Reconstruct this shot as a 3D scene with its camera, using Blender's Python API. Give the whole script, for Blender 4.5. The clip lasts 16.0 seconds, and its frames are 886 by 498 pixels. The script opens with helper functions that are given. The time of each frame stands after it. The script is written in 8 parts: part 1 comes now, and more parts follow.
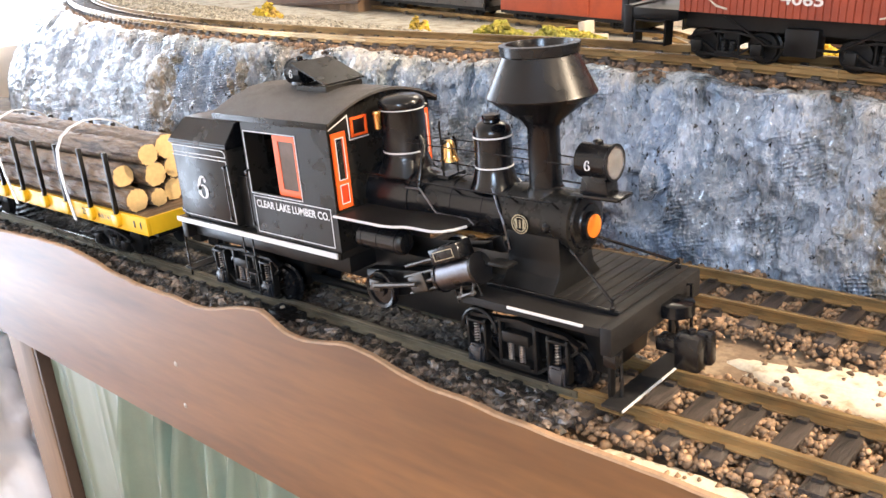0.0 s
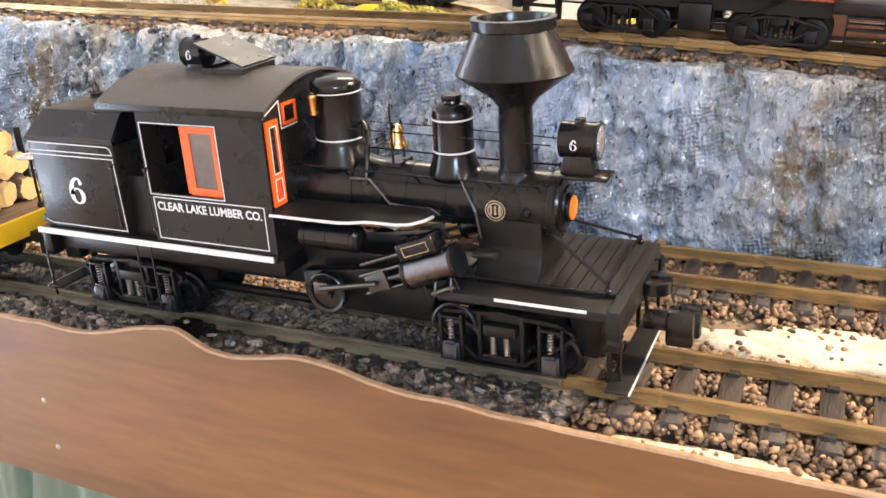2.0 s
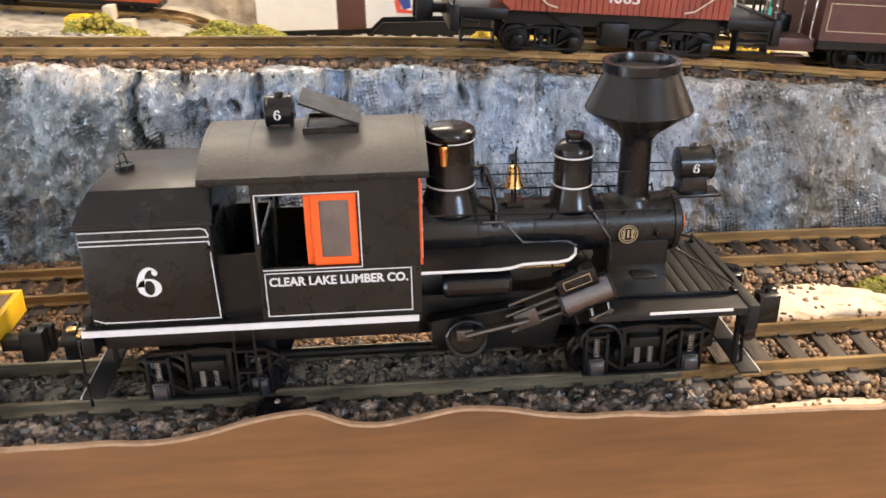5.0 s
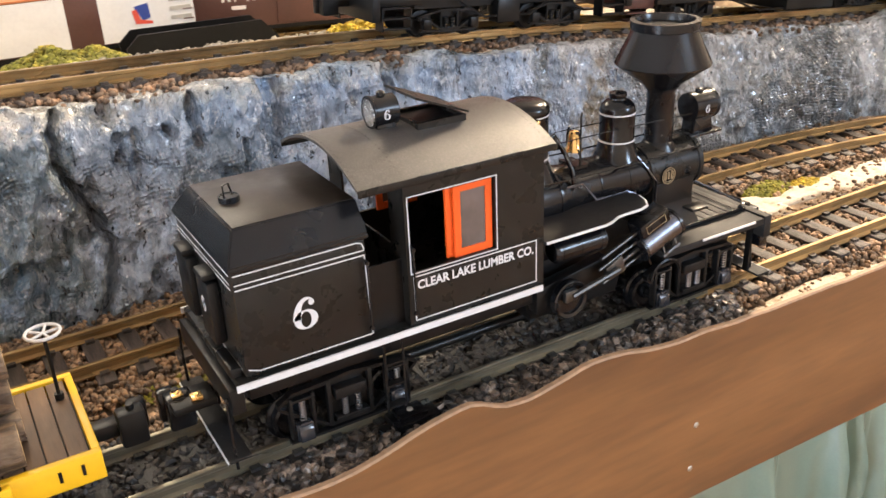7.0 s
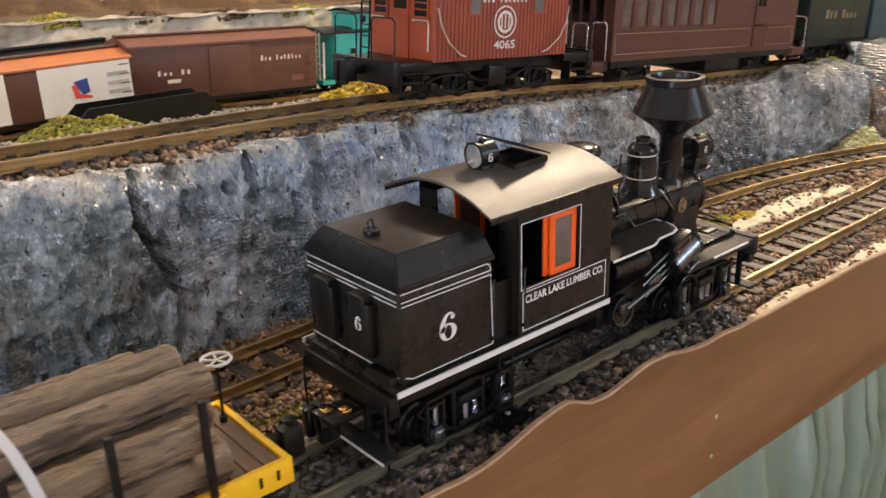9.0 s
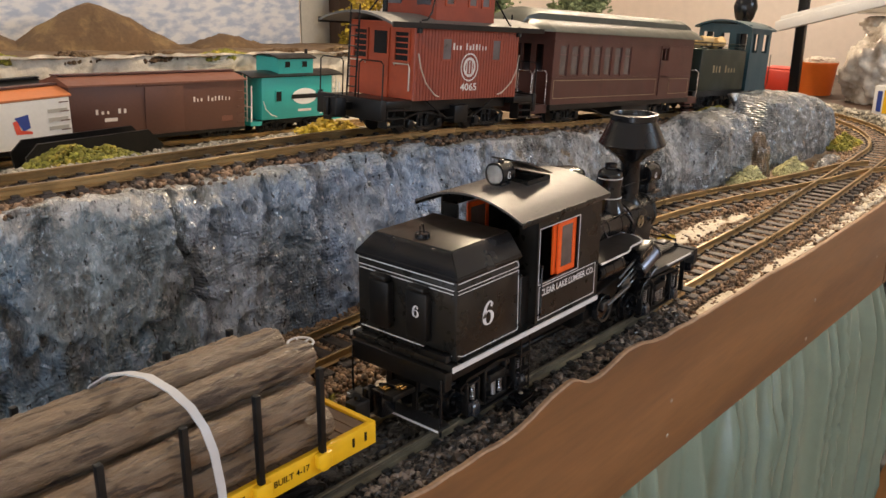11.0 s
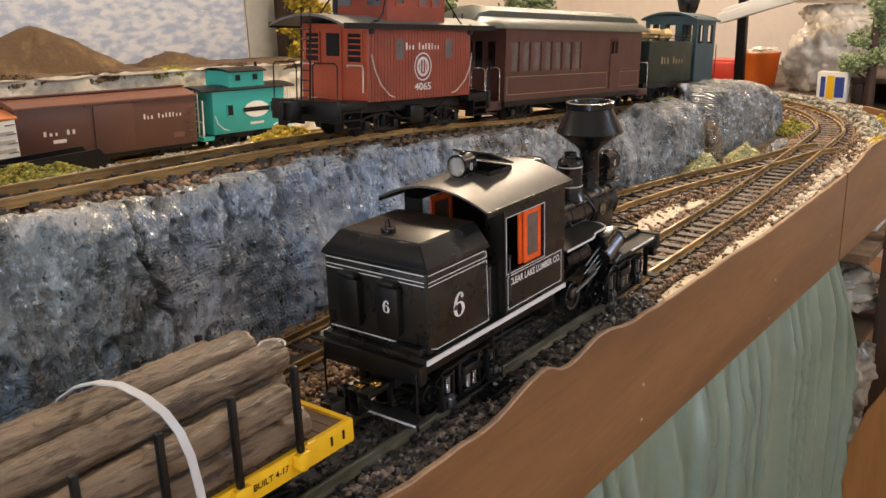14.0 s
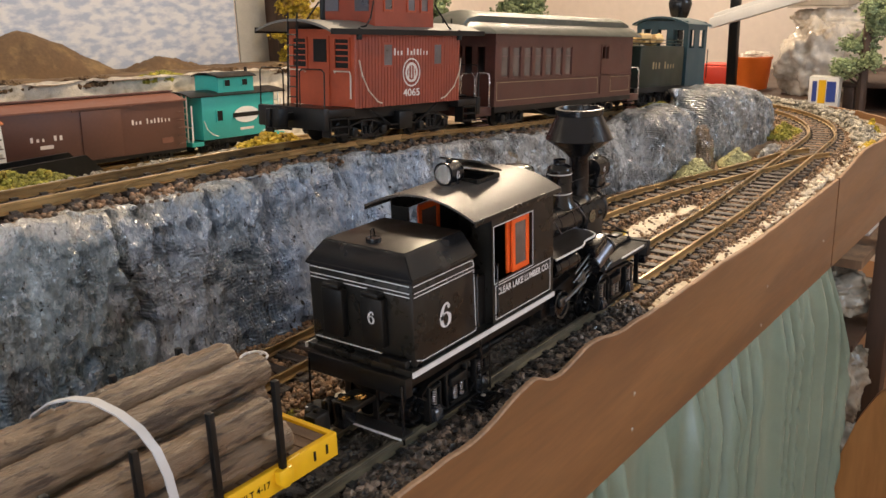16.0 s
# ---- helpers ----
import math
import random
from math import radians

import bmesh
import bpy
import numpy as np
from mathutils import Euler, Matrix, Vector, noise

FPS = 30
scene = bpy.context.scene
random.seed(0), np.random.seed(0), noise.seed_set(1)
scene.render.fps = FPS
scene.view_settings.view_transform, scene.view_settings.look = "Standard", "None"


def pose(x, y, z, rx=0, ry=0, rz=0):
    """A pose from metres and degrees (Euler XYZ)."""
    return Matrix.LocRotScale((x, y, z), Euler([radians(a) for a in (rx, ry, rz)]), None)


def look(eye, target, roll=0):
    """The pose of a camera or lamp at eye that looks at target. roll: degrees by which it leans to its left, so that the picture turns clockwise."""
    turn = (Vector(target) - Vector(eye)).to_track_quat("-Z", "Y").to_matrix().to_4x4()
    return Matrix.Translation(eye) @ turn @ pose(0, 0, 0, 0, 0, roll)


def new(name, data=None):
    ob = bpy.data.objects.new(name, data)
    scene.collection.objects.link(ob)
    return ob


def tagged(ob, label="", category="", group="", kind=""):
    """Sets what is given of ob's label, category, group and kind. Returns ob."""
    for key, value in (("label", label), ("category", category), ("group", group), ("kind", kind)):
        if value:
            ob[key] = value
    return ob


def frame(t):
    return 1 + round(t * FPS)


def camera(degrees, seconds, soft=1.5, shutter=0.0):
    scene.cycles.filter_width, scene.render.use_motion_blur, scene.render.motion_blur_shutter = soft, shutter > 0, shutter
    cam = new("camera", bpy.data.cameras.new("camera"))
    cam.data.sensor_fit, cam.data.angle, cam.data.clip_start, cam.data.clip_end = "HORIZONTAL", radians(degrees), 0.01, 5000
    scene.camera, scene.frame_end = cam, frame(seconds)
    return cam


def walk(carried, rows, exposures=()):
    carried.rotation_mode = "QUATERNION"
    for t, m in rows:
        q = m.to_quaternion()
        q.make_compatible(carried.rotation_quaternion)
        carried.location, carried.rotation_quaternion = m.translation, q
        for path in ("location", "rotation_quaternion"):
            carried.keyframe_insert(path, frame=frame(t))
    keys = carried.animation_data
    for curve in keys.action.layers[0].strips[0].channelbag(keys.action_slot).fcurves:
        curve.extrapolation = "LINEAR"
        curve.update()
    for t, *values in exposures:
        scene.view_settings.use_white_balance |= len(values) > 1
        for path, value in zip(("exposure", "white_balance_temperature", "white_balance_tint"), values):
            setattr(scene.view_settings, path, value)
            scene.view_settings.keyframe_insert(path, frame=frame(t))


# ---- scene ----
cam = camera(53.0, 16.0, shutter=0.5)
PATH = [
    (0.0, (0.4197, -0.4053, 0.2496), (0.2909, -0.2670, 0.1839), -5.1),
    (0.5, (0.4083, -0.4100, 0.2515), (0.2818, -0.2701, 0.1851), -4.8),
    (1.0, (0.3771, -0.4168, 0.2506), (0.2590, -0.2702, 0.1829), -3.6),
    (1.5, (0.3244, -0.4290, 0.2514), (0.2324, -0.2660, 0.1808), -1.6),
    (2.0, (0.2910, -0.4408, 0.2524), (0.2108, -0.2733, 0.1782), -3.4),
    (2.5, (0.2967, -0.4427, 0.2551), (0.2175, -0.2757, 0.1787), -3.6),
    (3.0, (0.2453, -0.4602, 0.2619), (0.1749, -0.2899, 0.1841), -3.0),
    (3.5, (0.1298, -0.4868, 0.2786), (0.0825, -0.3096, 0.1989), -3.3),
    (4.0, (0.0721, -0.4981, 0.2918), (0.0521, -0.3171, 0.2092), -2.5),
    (4.5, (0.0344, -0.5011, 0.2989), (0.0298, -0.3185, 0.2173), -1.3),
    (7.0, (-0.2877, -0.4251, 0.3066), (-0.1978, -0.2680, 0.2215), -2.7),
    (7.5, (-0.3070, -0.4078, 0.3047), (-0.2089, -0.2540, 0.2228), -1.8),
    (8.0, (-0.3118, -0.4001, 0.3160), (-0.2118, -0.2464, 0.2362), -0.9),
    (8.5, (-0.3724, -0.4079, 0.3202), (-0.2663, -0.2564, 0.2442), -1.3),
    (9.0, (-0.4606, -0.4051, 0.3188), (-0.3394, -0.2631, 0.2471), -1.8),
    (11.5, (-0.6282, -0.3983, 0.3250), (-0.4812, -0.2770, 0.2642), 0.4),
    (12.0, (-0.6321, -0.4024, 0.3136), (-0.4838, -0.2820, 0.2542), -0.5),
    (12.5, (-0.6308, -0.4032, 0.3136), (-0.4811, -0.2846, 0.2541), -1.1),
    (13.0, (-0.6273, -0.4008, 0.3127), (-0.4765, -0.2836, 0.2532), -1.5),
    (13.5, (-0.6266, -0.3944, 0.3119), (-0.4749, -0.2784, 0.2525), -1.7),
    (14.0, (-0.6241, -0.3944, 0.3118), (-0.4723, -0.2785, 0.2524), -1.9),
    (14.5, (-0.6201, -0.3959, 0.3116), (-0.4686, -0.2796, 0.2523), -2.2),
    (15.0, (-0.6196, -0.3971, 0.3113), (-0.4671, -0.2821, 0.2520), -1.9),
    (15.5, (-0.6191, -0.3938, 0.3121), (-0.4659, -0.2795, 0.2532), -1.6),
    (16.0, (-0.6122, -0.3923, 0.3125), (-0.4594, -0.2774, 0.2539), -1.9),
]
EXPOSURES = [(0.0, 0.17, 6050, 10), (1.5, 0.17, 6050, 10), (2.5, 0.24, 6100, 10), (4.0, 0.10, 6100, 10), (4.7, -0.04, 6100, 10), (7.0, -0.05, 6150, 10), (8.0, -0.34, 6200, 10), (9.2, -0.76, 6250, 10), (11.5, -0.96, 6350, 10), (12.5, -0.90, 6350, 10), (16.0, -0.88, 6350, 10)]
walk(cam, [(t, look(eye, target, roll)) for t, eye, target, roll in PATH], EXPOSURES)

# ---- light, world and exposure ----
world = bpy.data.worlds.new("room_world")
scene.world = world
world.use_nodes = True
world.node_tree.nodes["Background"].inputs[0].default_value = (0.9, 0.85, 0.8, 1)
world.node_tree.nodes["Background"].inputs[1].default_value = 0.02


def area_lamp(name, eye, target, size, size_y, power, colour):
    data = bpy.data.lights.new(name, "AREA")
    data.shape, data.size, data.size_y, data.energy, data.color = "RECTANGLE", size, size_y, power, colour
    ob = new(name, data)
    ob.matrix_world = look(eye, target)
    return ob


# daylight in the glazed door and in the window, warm lamps under the ceiling
area_lamp("door_daylight", (-2.55, -1.05, 0.05), (0.0, -1.05, 0.05), 1.10, 1.85, 50, (0.78, 0.87, 1.0))
area_lamp("west_window_daylight", (-2.55, 0.70, 0.50), (0.0, 0.70, 0.50), 1.0, 0.9, 17, (0.78, 0.87, 1.0))
area_lamp("window_daylight", (1.20, -1.92, 0.88), (0.3, 0.2, 0.1), 0.55, 0.45, 32, (0.62, 0.79, 1.0))
area_lamp("ceiling_lamp_far", (1.38, 0.72, 1.36), (0.4, 0.1, 0.0), 0.16, 0.16, 66, (1.0, 0.77, 0.52))
area_lamp("ceiling_lamp_end", (2.9, 1.2, 1.36), (2.6, 0.9, 0.0), 0.3, 0.3, 45, (1.0, 0.80, 0.60))
# unseen lamp, added to brighten the boulders and warm the fascia
area_lamp("aisle_fill_lamp", (1.95, -0.60, 1.36), (1.0, 0.1, 0.0), 0.16, 0.16, 11, (1.0, 0.78, 0.54))
area_lamp("ceiling_lamp_back", (-0.3, 1.45, 1.36), (-0.2, 0.9, 0.0), 0.9, 0.25, 18, (1.0, 0.84, 0.63))
# ---- building tools ----
def bm_box(bm, x0, x1, y0, y1, z0, z1, bevel=0.0):
    vs = [bm.verts.new((x, y, z)) for x in (x0, x1) for y in (y0, y1) for z in (z0, z1)]
    fs = [bm.faces.new([vs[i] for i in q]) for q in
          ((0, 1, 3, 2), (4, 6, 7, 5), (0, 4, 5, 1), (2, 3, 7, 6), (0, 2, 6, 4), (1, 5, 7, 3))]
    if bevel:
        es = list({e for f in fs for e in f.edges})
        bmesh.ops.bevel(bm, geom=es, offset=bevel, segments=2, affect="EDGES", profile=0.5)
    return bm


def bm_rod(bm, a, b, r0, r1=None, seg=10, caps=True):
    """A round bar from a to b."""
    a, b = Vector(a), Vector(b)
    r1 = r0 if r1 is None else r1
    q = (b - a).to_track_quat("Z", "Y").to_matrix()
    ring = []
    for p, r in ((a, r0), (b, r1)):
        ring.append([bm.verts.new(p + q @ Vector((r * math.cos(2 * math.pi * i / seg), r * math.sin(2 * math.pi * i / seg), 0))) for i in range(seg)])
    for i in range(seg):
        f = bm.faces.new((ring[0][i], ring[0][(i + 1) % seg], ring[1][(i + 1) % seg], ring[1][i]))
        f.smooth = True
    if caps:
        bm.faces.new(ring[0][::-1]), bm.faces.new(ring[1])
    return bm


def bm_pipe(bm, points, r, seg=8):
    """A bent round bar through the points, with mitred joints."""
    pts = [Vector(p) for p in points]
    rings = []
    for i, p in enumerate(pts):
        d = (pts[min(i + 1, len(pts) - 1)] - pts[max(i - 1, 0)]).normalized()
        q = d.to_track_quat("Z", "Y").to_matrix()
        rings.append([bm.verts.new(p + q @ Vector((r * math.cos(2 * math.pi * k / seg), r * math.sin(2 * math.pi * k / seg), 0))) for k in range(seg)])
    for a, b in zip(rings, rings[1:]):
        best = min(range(seg), key=lambda s: (a[0].co - b[s].co).length)
        for k in range(seg):
            f = bm.faces.new((a[k], a[(k + 1) % seg], b[(k + 1 + best) % seg], b[(k + best) % seg]))
            f.smooth = True
    bm.faces.new(rings[0][::-1]), bm.faces.new(rings[-1])
    return bm


def bm_lathe(bm, profile, at, axis="Z", seg=32, smooth=True):
    """A turned body: profile of (along, radius) about the axis through at."""
    at = Vector(at)
    rings = []
    for h, r in profile:
        ring = []
        for i in range(seg):
            c, s = r * math.cos(2 * math.pi * i / seg), r * math.sin(2 * math.pi * i / seg)
            v = {"Z": (c, s, h), "X": (h, c, s), "Y": (s, h, c)}[axis]
            ring.append(bm.verts.new(at + Vector(v)))
        rings.append(ring)
    for a, b in zip(rings, rings[1:]):
        for i in range(seg):
            f = bm.faces.new((a[i], a[(i + 1) % seg], b[(i + 1) % seg], b[i]))
            f.smooth = smooth
    bm.faces.new(rings[0][::-1]), bm.faces.new(rings[-1])
    return bm


def bm_prism(bm, outline, axis, lo, hi, bevel=0.0):
    """An outline of (a, b) pairs drawn out along an axis: X uses (y, z), Y uses (x, z), Z uses (x, y)."""
    put = {"X": lambda a, b, h: (h, a, b), "Y": lambda a, b, h: (a, h, b), "Z": lambda a, b, h: (a, b, h)}[axis]
    r0 = [bm.verts.new(put(a, b, lo)) for a, b in outline]
    r1 = [bm.verts.new(put(a, b, hi)) for a, b in outline]
    n = len(outline)
    fs = [bm.faces.new(r0), bm.faces.new(r1[::-1])]
    fs += [bm.faces.new((r0[i], r1[i], r1[(i + 1) % n], r0[(i + 1) % n])) for i in range(n)]
    bmesh.ops.recalc_face_normals(bm, faces=fs)
    if bevel:
        bmesh.ops.bevel(bm, geom=list({e for f in fs for e in f.edges}), offset=bevel, segments=2, affect="EDGES", profile=0.5)
    return bm


def bm_strip(bm, points, normal, width, lift=0.0):
    """A thin painted line along points, of some width, lying in a plane with that normal, as a shallow solid."""
    n = Vector(normal).normalized()
    pts = [Vector(p) + n * lift for p in points]
    rows = []
    for i, p in enumerate(pts):
        d0 = (pts[i] - pts[i - 1]).normalized() if i else (pts[1] - pts[0]).normalized()
        d1 = (pts[i + 1] - pts[i]).normalized() if i + 1 < len(pts) else d0
        d = (d0 + d1).normalized()
        k = max(0.4, d.dot(d1))
        side = d.cross(n) * (width / 2 / k)
        rows.append([bm.verts.new(p + side), bm.verts.new(p - side), bm.verts.new(p - side + n * 0.0002), bm.verts.new(p + side + n * 0.0002)])
    for a, b in zip(rows, rows[1:]):
        for k in range(4):
            bm.faces.new((a[k], a[(k + 1) % 4], b[(k + 1) % 4], b[k]))
    bm.faces.new(rows[0]), bm.faces.new(rows[-1][::-1])
    return bm


def finish(bm):
    bmesh.ops.recalc_face_normals(bm, faces=bm.faces[:])
    me = bpy.data.meshes.new("mesh")
    bm.to_mesh(me)
    bm.free()
    me.set_sharp_from_angle(angle=math.radians(38))
    return me


def thing(name, label, category, group="", kind="", at=None):
    ob = new(name)
    ob.empty_display_size = 0.02
    if at is not None:
        ob.matrix_world = at
    return tagged(ob, label, category, group, kind)


def part(name, bm, material, parent, label=""):
    me = bm if isinstance(bm, bpy.types.Mesh) else finish(bm)
    if not me.materials:
        me.materials.append(material)
    ob = new(name, me)
    ob.parent = parent
    if label:
        tagged(ob, label)
    return ob


def solo(name, bm, material, label, category, group="", kind="", at=None):
    """A thing that is one mesh."""
    me = bm if isinstance(bm, bpy.types.Mesh) else finish(bm)
    if not me.materials:
        me.materials.append(material)
    ob = new(name, me)
    if at is not None:
        ob.matrix_world = at
    return tagged(ob, label, category, group, kind)


def B(*args, **kw):
    return bm_box(bmesh.new(), *args, **kw)


def from_arrays(verts, faces, smooth=True):
    me = bpy.data.meshes.new("mesh")
    me.from_pydata([tuple(v) for v in verts], [], [tuple(int(i) for i in f) for f in faces])
    if smooth:
        me.polygons.foreach_set("use_smooth", [True] * len(me.polygons))
    me.update()
    return me


def lettering(name, words, height, width, m, material, parent, bold=0.0, label=""):
    """Raised letters of the built-in font, scaled to a height and width, centred on the pose m."""
    curve = bpy.data.curves.new("letters", "FONT")
    curve.body, curve.extrude, curve.resolution_u, curve.offset = words, 0.0, 3, bold
    curve.align_x, curve.align_y = "LEFT", "BOTTOM_BASELINE"
    tmp = bpy.data.objects.new("letters", curve)
    scene.collection.objects.link(tmp)
    me = bpy.data.meshes.new_from_object(tmp.evaluated_get(bpy.context.evaluated_depsgraph_get()))
    bpy.data.objects.remove(tmp)
    co = np.array([v.co[:] for v in me.vertices])
    lo, hi = co.min(0), co.max(0)
    for v in me.vertices:
        v.co = ((v.co[0] - (lo[0] + hi[0]) / 2) / (hi[0] - lo[0]) * width, (v.co[1] - (lo[1] + hi[1]) / 2) / (hi[1] - lo[1]) * height, 0.0)
    me.transform(m)
    me.materials.clear()
    me.materials.append(material)
    return part(name, me, material, parent, label)


def side_pose(x, y, z, facing):
    """The pose of writing on an upright face: facing -y, +y, -x or +x."""
    return pose(x, y, z, 90, 0, {"-y": 0, "+y": 180, "-x": -90, "+x": 90}[facing])

# ---- materials ----
def material(name, colour, rough=0.5, metal=0.0, vary=0.15, grain=200.0, bump=0.0, bump_scale=None, second=None, second_scale=30.0, second_at=(0.5, 0.65),
             random_island=0.0, random_object=0.0, stretch=(1, 1, 1), coat=0.0, coat_rough=0.3, rough_vary=0.08, spec=0.5):
    """Paint, plastic, metal, wood or stone: a base colour that varies at two scales, a patchy second colour, gloss that varies, fine relief."""
    mt = bpy.data.materials.new(name)
    mt.use_nodes = True
    nt = mt.node_tree
    N, L = nt.nodes, nt.links
    bsdf = N["Principled BSDF"]
    tc = N.new("ShaderNodeTexCoord")
    mp = N.new("ShaderNodeMapping")
    mp.inputs["Scale"].default_value = stretch
    L.new(tc.outputs["Object"], mp.inputs["Vector"])

    def noise_node(scale, detail=4.0, rough_=0.55):
        n = N.new("ShaderNodeTexNoise")
        n.inputs["Scale"].default_value, n.inputs["Detail"].default_value, n.inputs["Roughness"].default_value = scale, detail, rough_
        L.new(mp.outputs["Vector"], n.inputs["Vector"])
        return n

    fine, broad = noise_node(grain), noise_node(grain / 9.0, 3.0)
    col = N.new("ShaderNodeRGB")
    col.outputs[0].default_value = (*colour, 1)
    out = col.outputs[0]
    if second:
        n = noise_node(second_scale, 5.0, 0.6)
        ramp = N.new("ShaderNodeMapRange")
        ramp.inputs["From Min"].default_value, ramp.inputs["From Max"].default_value = second_at
        L.new(n.outputs["Fac"], ramp.inputs["Value"])
        mix = N.new("ShaderNodeMix")
        mix.data_type = "RGBA"
        L.new(ramp.outputs["Result"], mix.inputs["Factor"])
        L.new(out, mix.inputs["A"])
        mix.inputs["B"].default_value = (*second, 1)
        out = mix.outputs["Result"]
    add = N.new("ShaderNodeMath")
    add.operation = "ADD"
    L.new(fine.outputs["Fac"], add.inputs[0])
    L.new(broad.outputs["Fac"], add.inputs[1])
    rng = N.new("ShaderNodeMapRange")
    rng.inputs["From Min"].default_value, rng.inputs["From Max"].default_value = 0.6, 1.4
    rng.inputs["To Min"].default_value, rng.inputs["To Max"].default_value = 1 - vary, 1 + vary
    L.new(add.outputs[0], rng.inputs["Value"])
    value = rng.outputs["Result"]
    for amount, node, socket in ((random_island, "ShaderNodeNewGeometry", "Random Per Island"), (random_object, "ShaderNodeObjectInfo", "Random")):
        if amount:
            g = N.new(node)
            r2 = N.new("ShaderNodeMapRange")
            r2.inputs["To Min"].default_value, r2.inputs["To Max"].default_value = 1 - amount, 1 + amount
            L.new(g.outputs[socket], r2.inputs["Value"])
            m2 = N.new("ShaderNodeMath")
            m2.operation = "MULTIPLY"
            L.new(value, m2.inputs[0])
            L.new(r2.outputs["Result"], m2.inputs[1])
            value = m2.outputs[0]
    hsv = N.new("ShaderNodeHueSaturation")
    L.new(out, hsv.inputs["Color"])
    L.new(value, hsv.inputs["Value"])
    L.new(hsv.outputs["Color"], bsdf.inputs["Base Color"])
    rr = N.new("ShaderNodeMapRange")
    rr.inputs["From Min"].default_value, rr.inputs["From Max"].default_value = 0.3, 0.7
    rr.inputs["To Min"].default_value, rr.inputs["To Max"].default_value = max(0.02, rough - rough_vary), min(1, rough + rough_vary)
    L.new(broad.outputs["Fac"], rr.inputs["Value"])
    L.new(rr.outputs["Result"], bsdf.inputs["Roughness"])
    bsdf.inputs["Metallic"].default_value = metal
    bsdf.inputs["Specular IOR Level"].default_value = spec
    bsdf.inputs["Coat Weight"].default_value, bsdf.inputs["Coat Roughness"].default_value = coat, coat_rough
    if bump:
        b = N.new("ShaderNodeBump")
        b.inputs["Strength"].default_value, b.inputs["Distance"].default_value = min(1, bump), 0.001 * max(1, bump)
        src = noise_node(bump_scale or grain, 6.0, 0.65)
        L.new(src.outputs["Fac"], b.inputs["Height"])
        L.new(b.outputs["Normal"], bsdf.inputs["Normal"])
    return mt


loco_black = material("loco_black_paint", (0.006, 0.006, 0.007), 0.24, vary=0.25, grain=400, spec=0.40, second=(0.014, 0.013, 0.012), second_scale=90, second_at=(0.55, 0.75))
cab_black = material("cab_black_paint", (0.0125, 0.0115, 0.0100), 0.30, vary=0.2, grain=700, bump=0.05, bump_scale=1500, spec=0.28, second=(0.018, 0.0165, 0.0140), second_scale=50, second_at=(0.52, 0.75))
frame_black = material("frame_black_plastic", (0.0068, 0.0066, 0.0066), 0.38, vary=0.25, grain=300, second=(0.013, 0.0115, 0.010), second_scale=60, second_at=(0.55, 0.75), spec=0.25)
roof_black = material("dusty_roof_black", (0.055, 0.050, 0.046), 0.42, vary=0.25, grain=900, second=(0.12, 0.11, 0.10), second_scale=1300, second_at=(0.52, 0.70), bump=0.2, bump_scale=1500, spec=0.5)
# Lid top: a brown reflection put into the black, plus fine dust flecks
lid_black = material("lid_black_and_reflection", (0.020, 0.0155, 0.013), 0.36, vary=0.25, grain=500, second=(0.040, 0.031, 0.025), second_scale=1000, second_at=(0.54, 0.72), spec=0.30)
deck_black = material("black_planks", (0.014, 0.013, 0.0125), 0.55, vary=0.4, grain=500, stretch=(0.5, 1, 1), bump=0.2, bump_scale=700, spec=0.22, second=(0.15, 0.14, 0.13), second_scale=1100, second_at=(0.66, 0.76))
white_paint = material("white_lining_paint", (0.62, 0.62, 0.63), 0.45, vary=0.08)
orange_paint = material("orange_sash_paint", (0.78, 0.105, 0.012), 0.38, vary=0.12, grain=300)
red_paint = material("red_door_paint", (0.62, 0.05, 0.012), 0.38, vary=0.12, grain=300)
disc_orange = material("orange_disc_paint", (0.80, 0.20, 0.012), 0.4, vary=0.12, grain=300)
brass = material("polished_brass", (0.78, 0.52, 0.20), 0.24, 1.0, vary=0.15, grain=500)
plate_gold = material("brass_plate", (0.40, 0.35, 0.24), 0.35, 0.9, vary=0.3, grain=1500, bump=0.4, bump_scale=1800)
steel_dark = material("dark_steel", (0.17, 0.175, 0.20), 0.32, 1.0, vary=0.2, grain=400)
journal_steel = material("journal_box_paint", (0.020, 0.022, 0.027), 0.22, vary=0.2, grain=400, spec=0.6)
spring_steel = material("spring_steel", (0.50, 0.51, 0.54), 0.3, 1.0, vary=0.1)
screw_steel = material("screw_steel", (0.42, 0.38, 0.33), 0.5, 0.7, vary=0.2)
steel_rod = material("steel_rod", (0.11, 0.105, 0.10), 0.42, 1.0, vary=0.25, grain=500)
chrome = material("lamp_reflector", (0.92, 0.91, 0.89), 0.16, 1.0, vary=0.25, grain=500, bump=4.0, bump_scale=330)
rail_brass = material("tarnished_brass_rail", (0.40, 0.265, 0.115), 0.28, 0.55, vary=0.25, grain=120, second=(0.16, 0.105, 0.05), second_scale=45, second_at=(0.45, 0.70), stretch=(0.3, 1, 1), bump=0.08, bump_scale=600)
sleeper_black = material("black_sleeper_plastic", (0.024, 0.021, 0.019), 0.38, vary=0.4, grain=500, random_object=0.4, stretch=(1, 0.12, 1), second=(0.010, 0.009, 0.008), second_scale=260, second_at=(0.48, 0.6), bump=1.2, bump_scale=400)
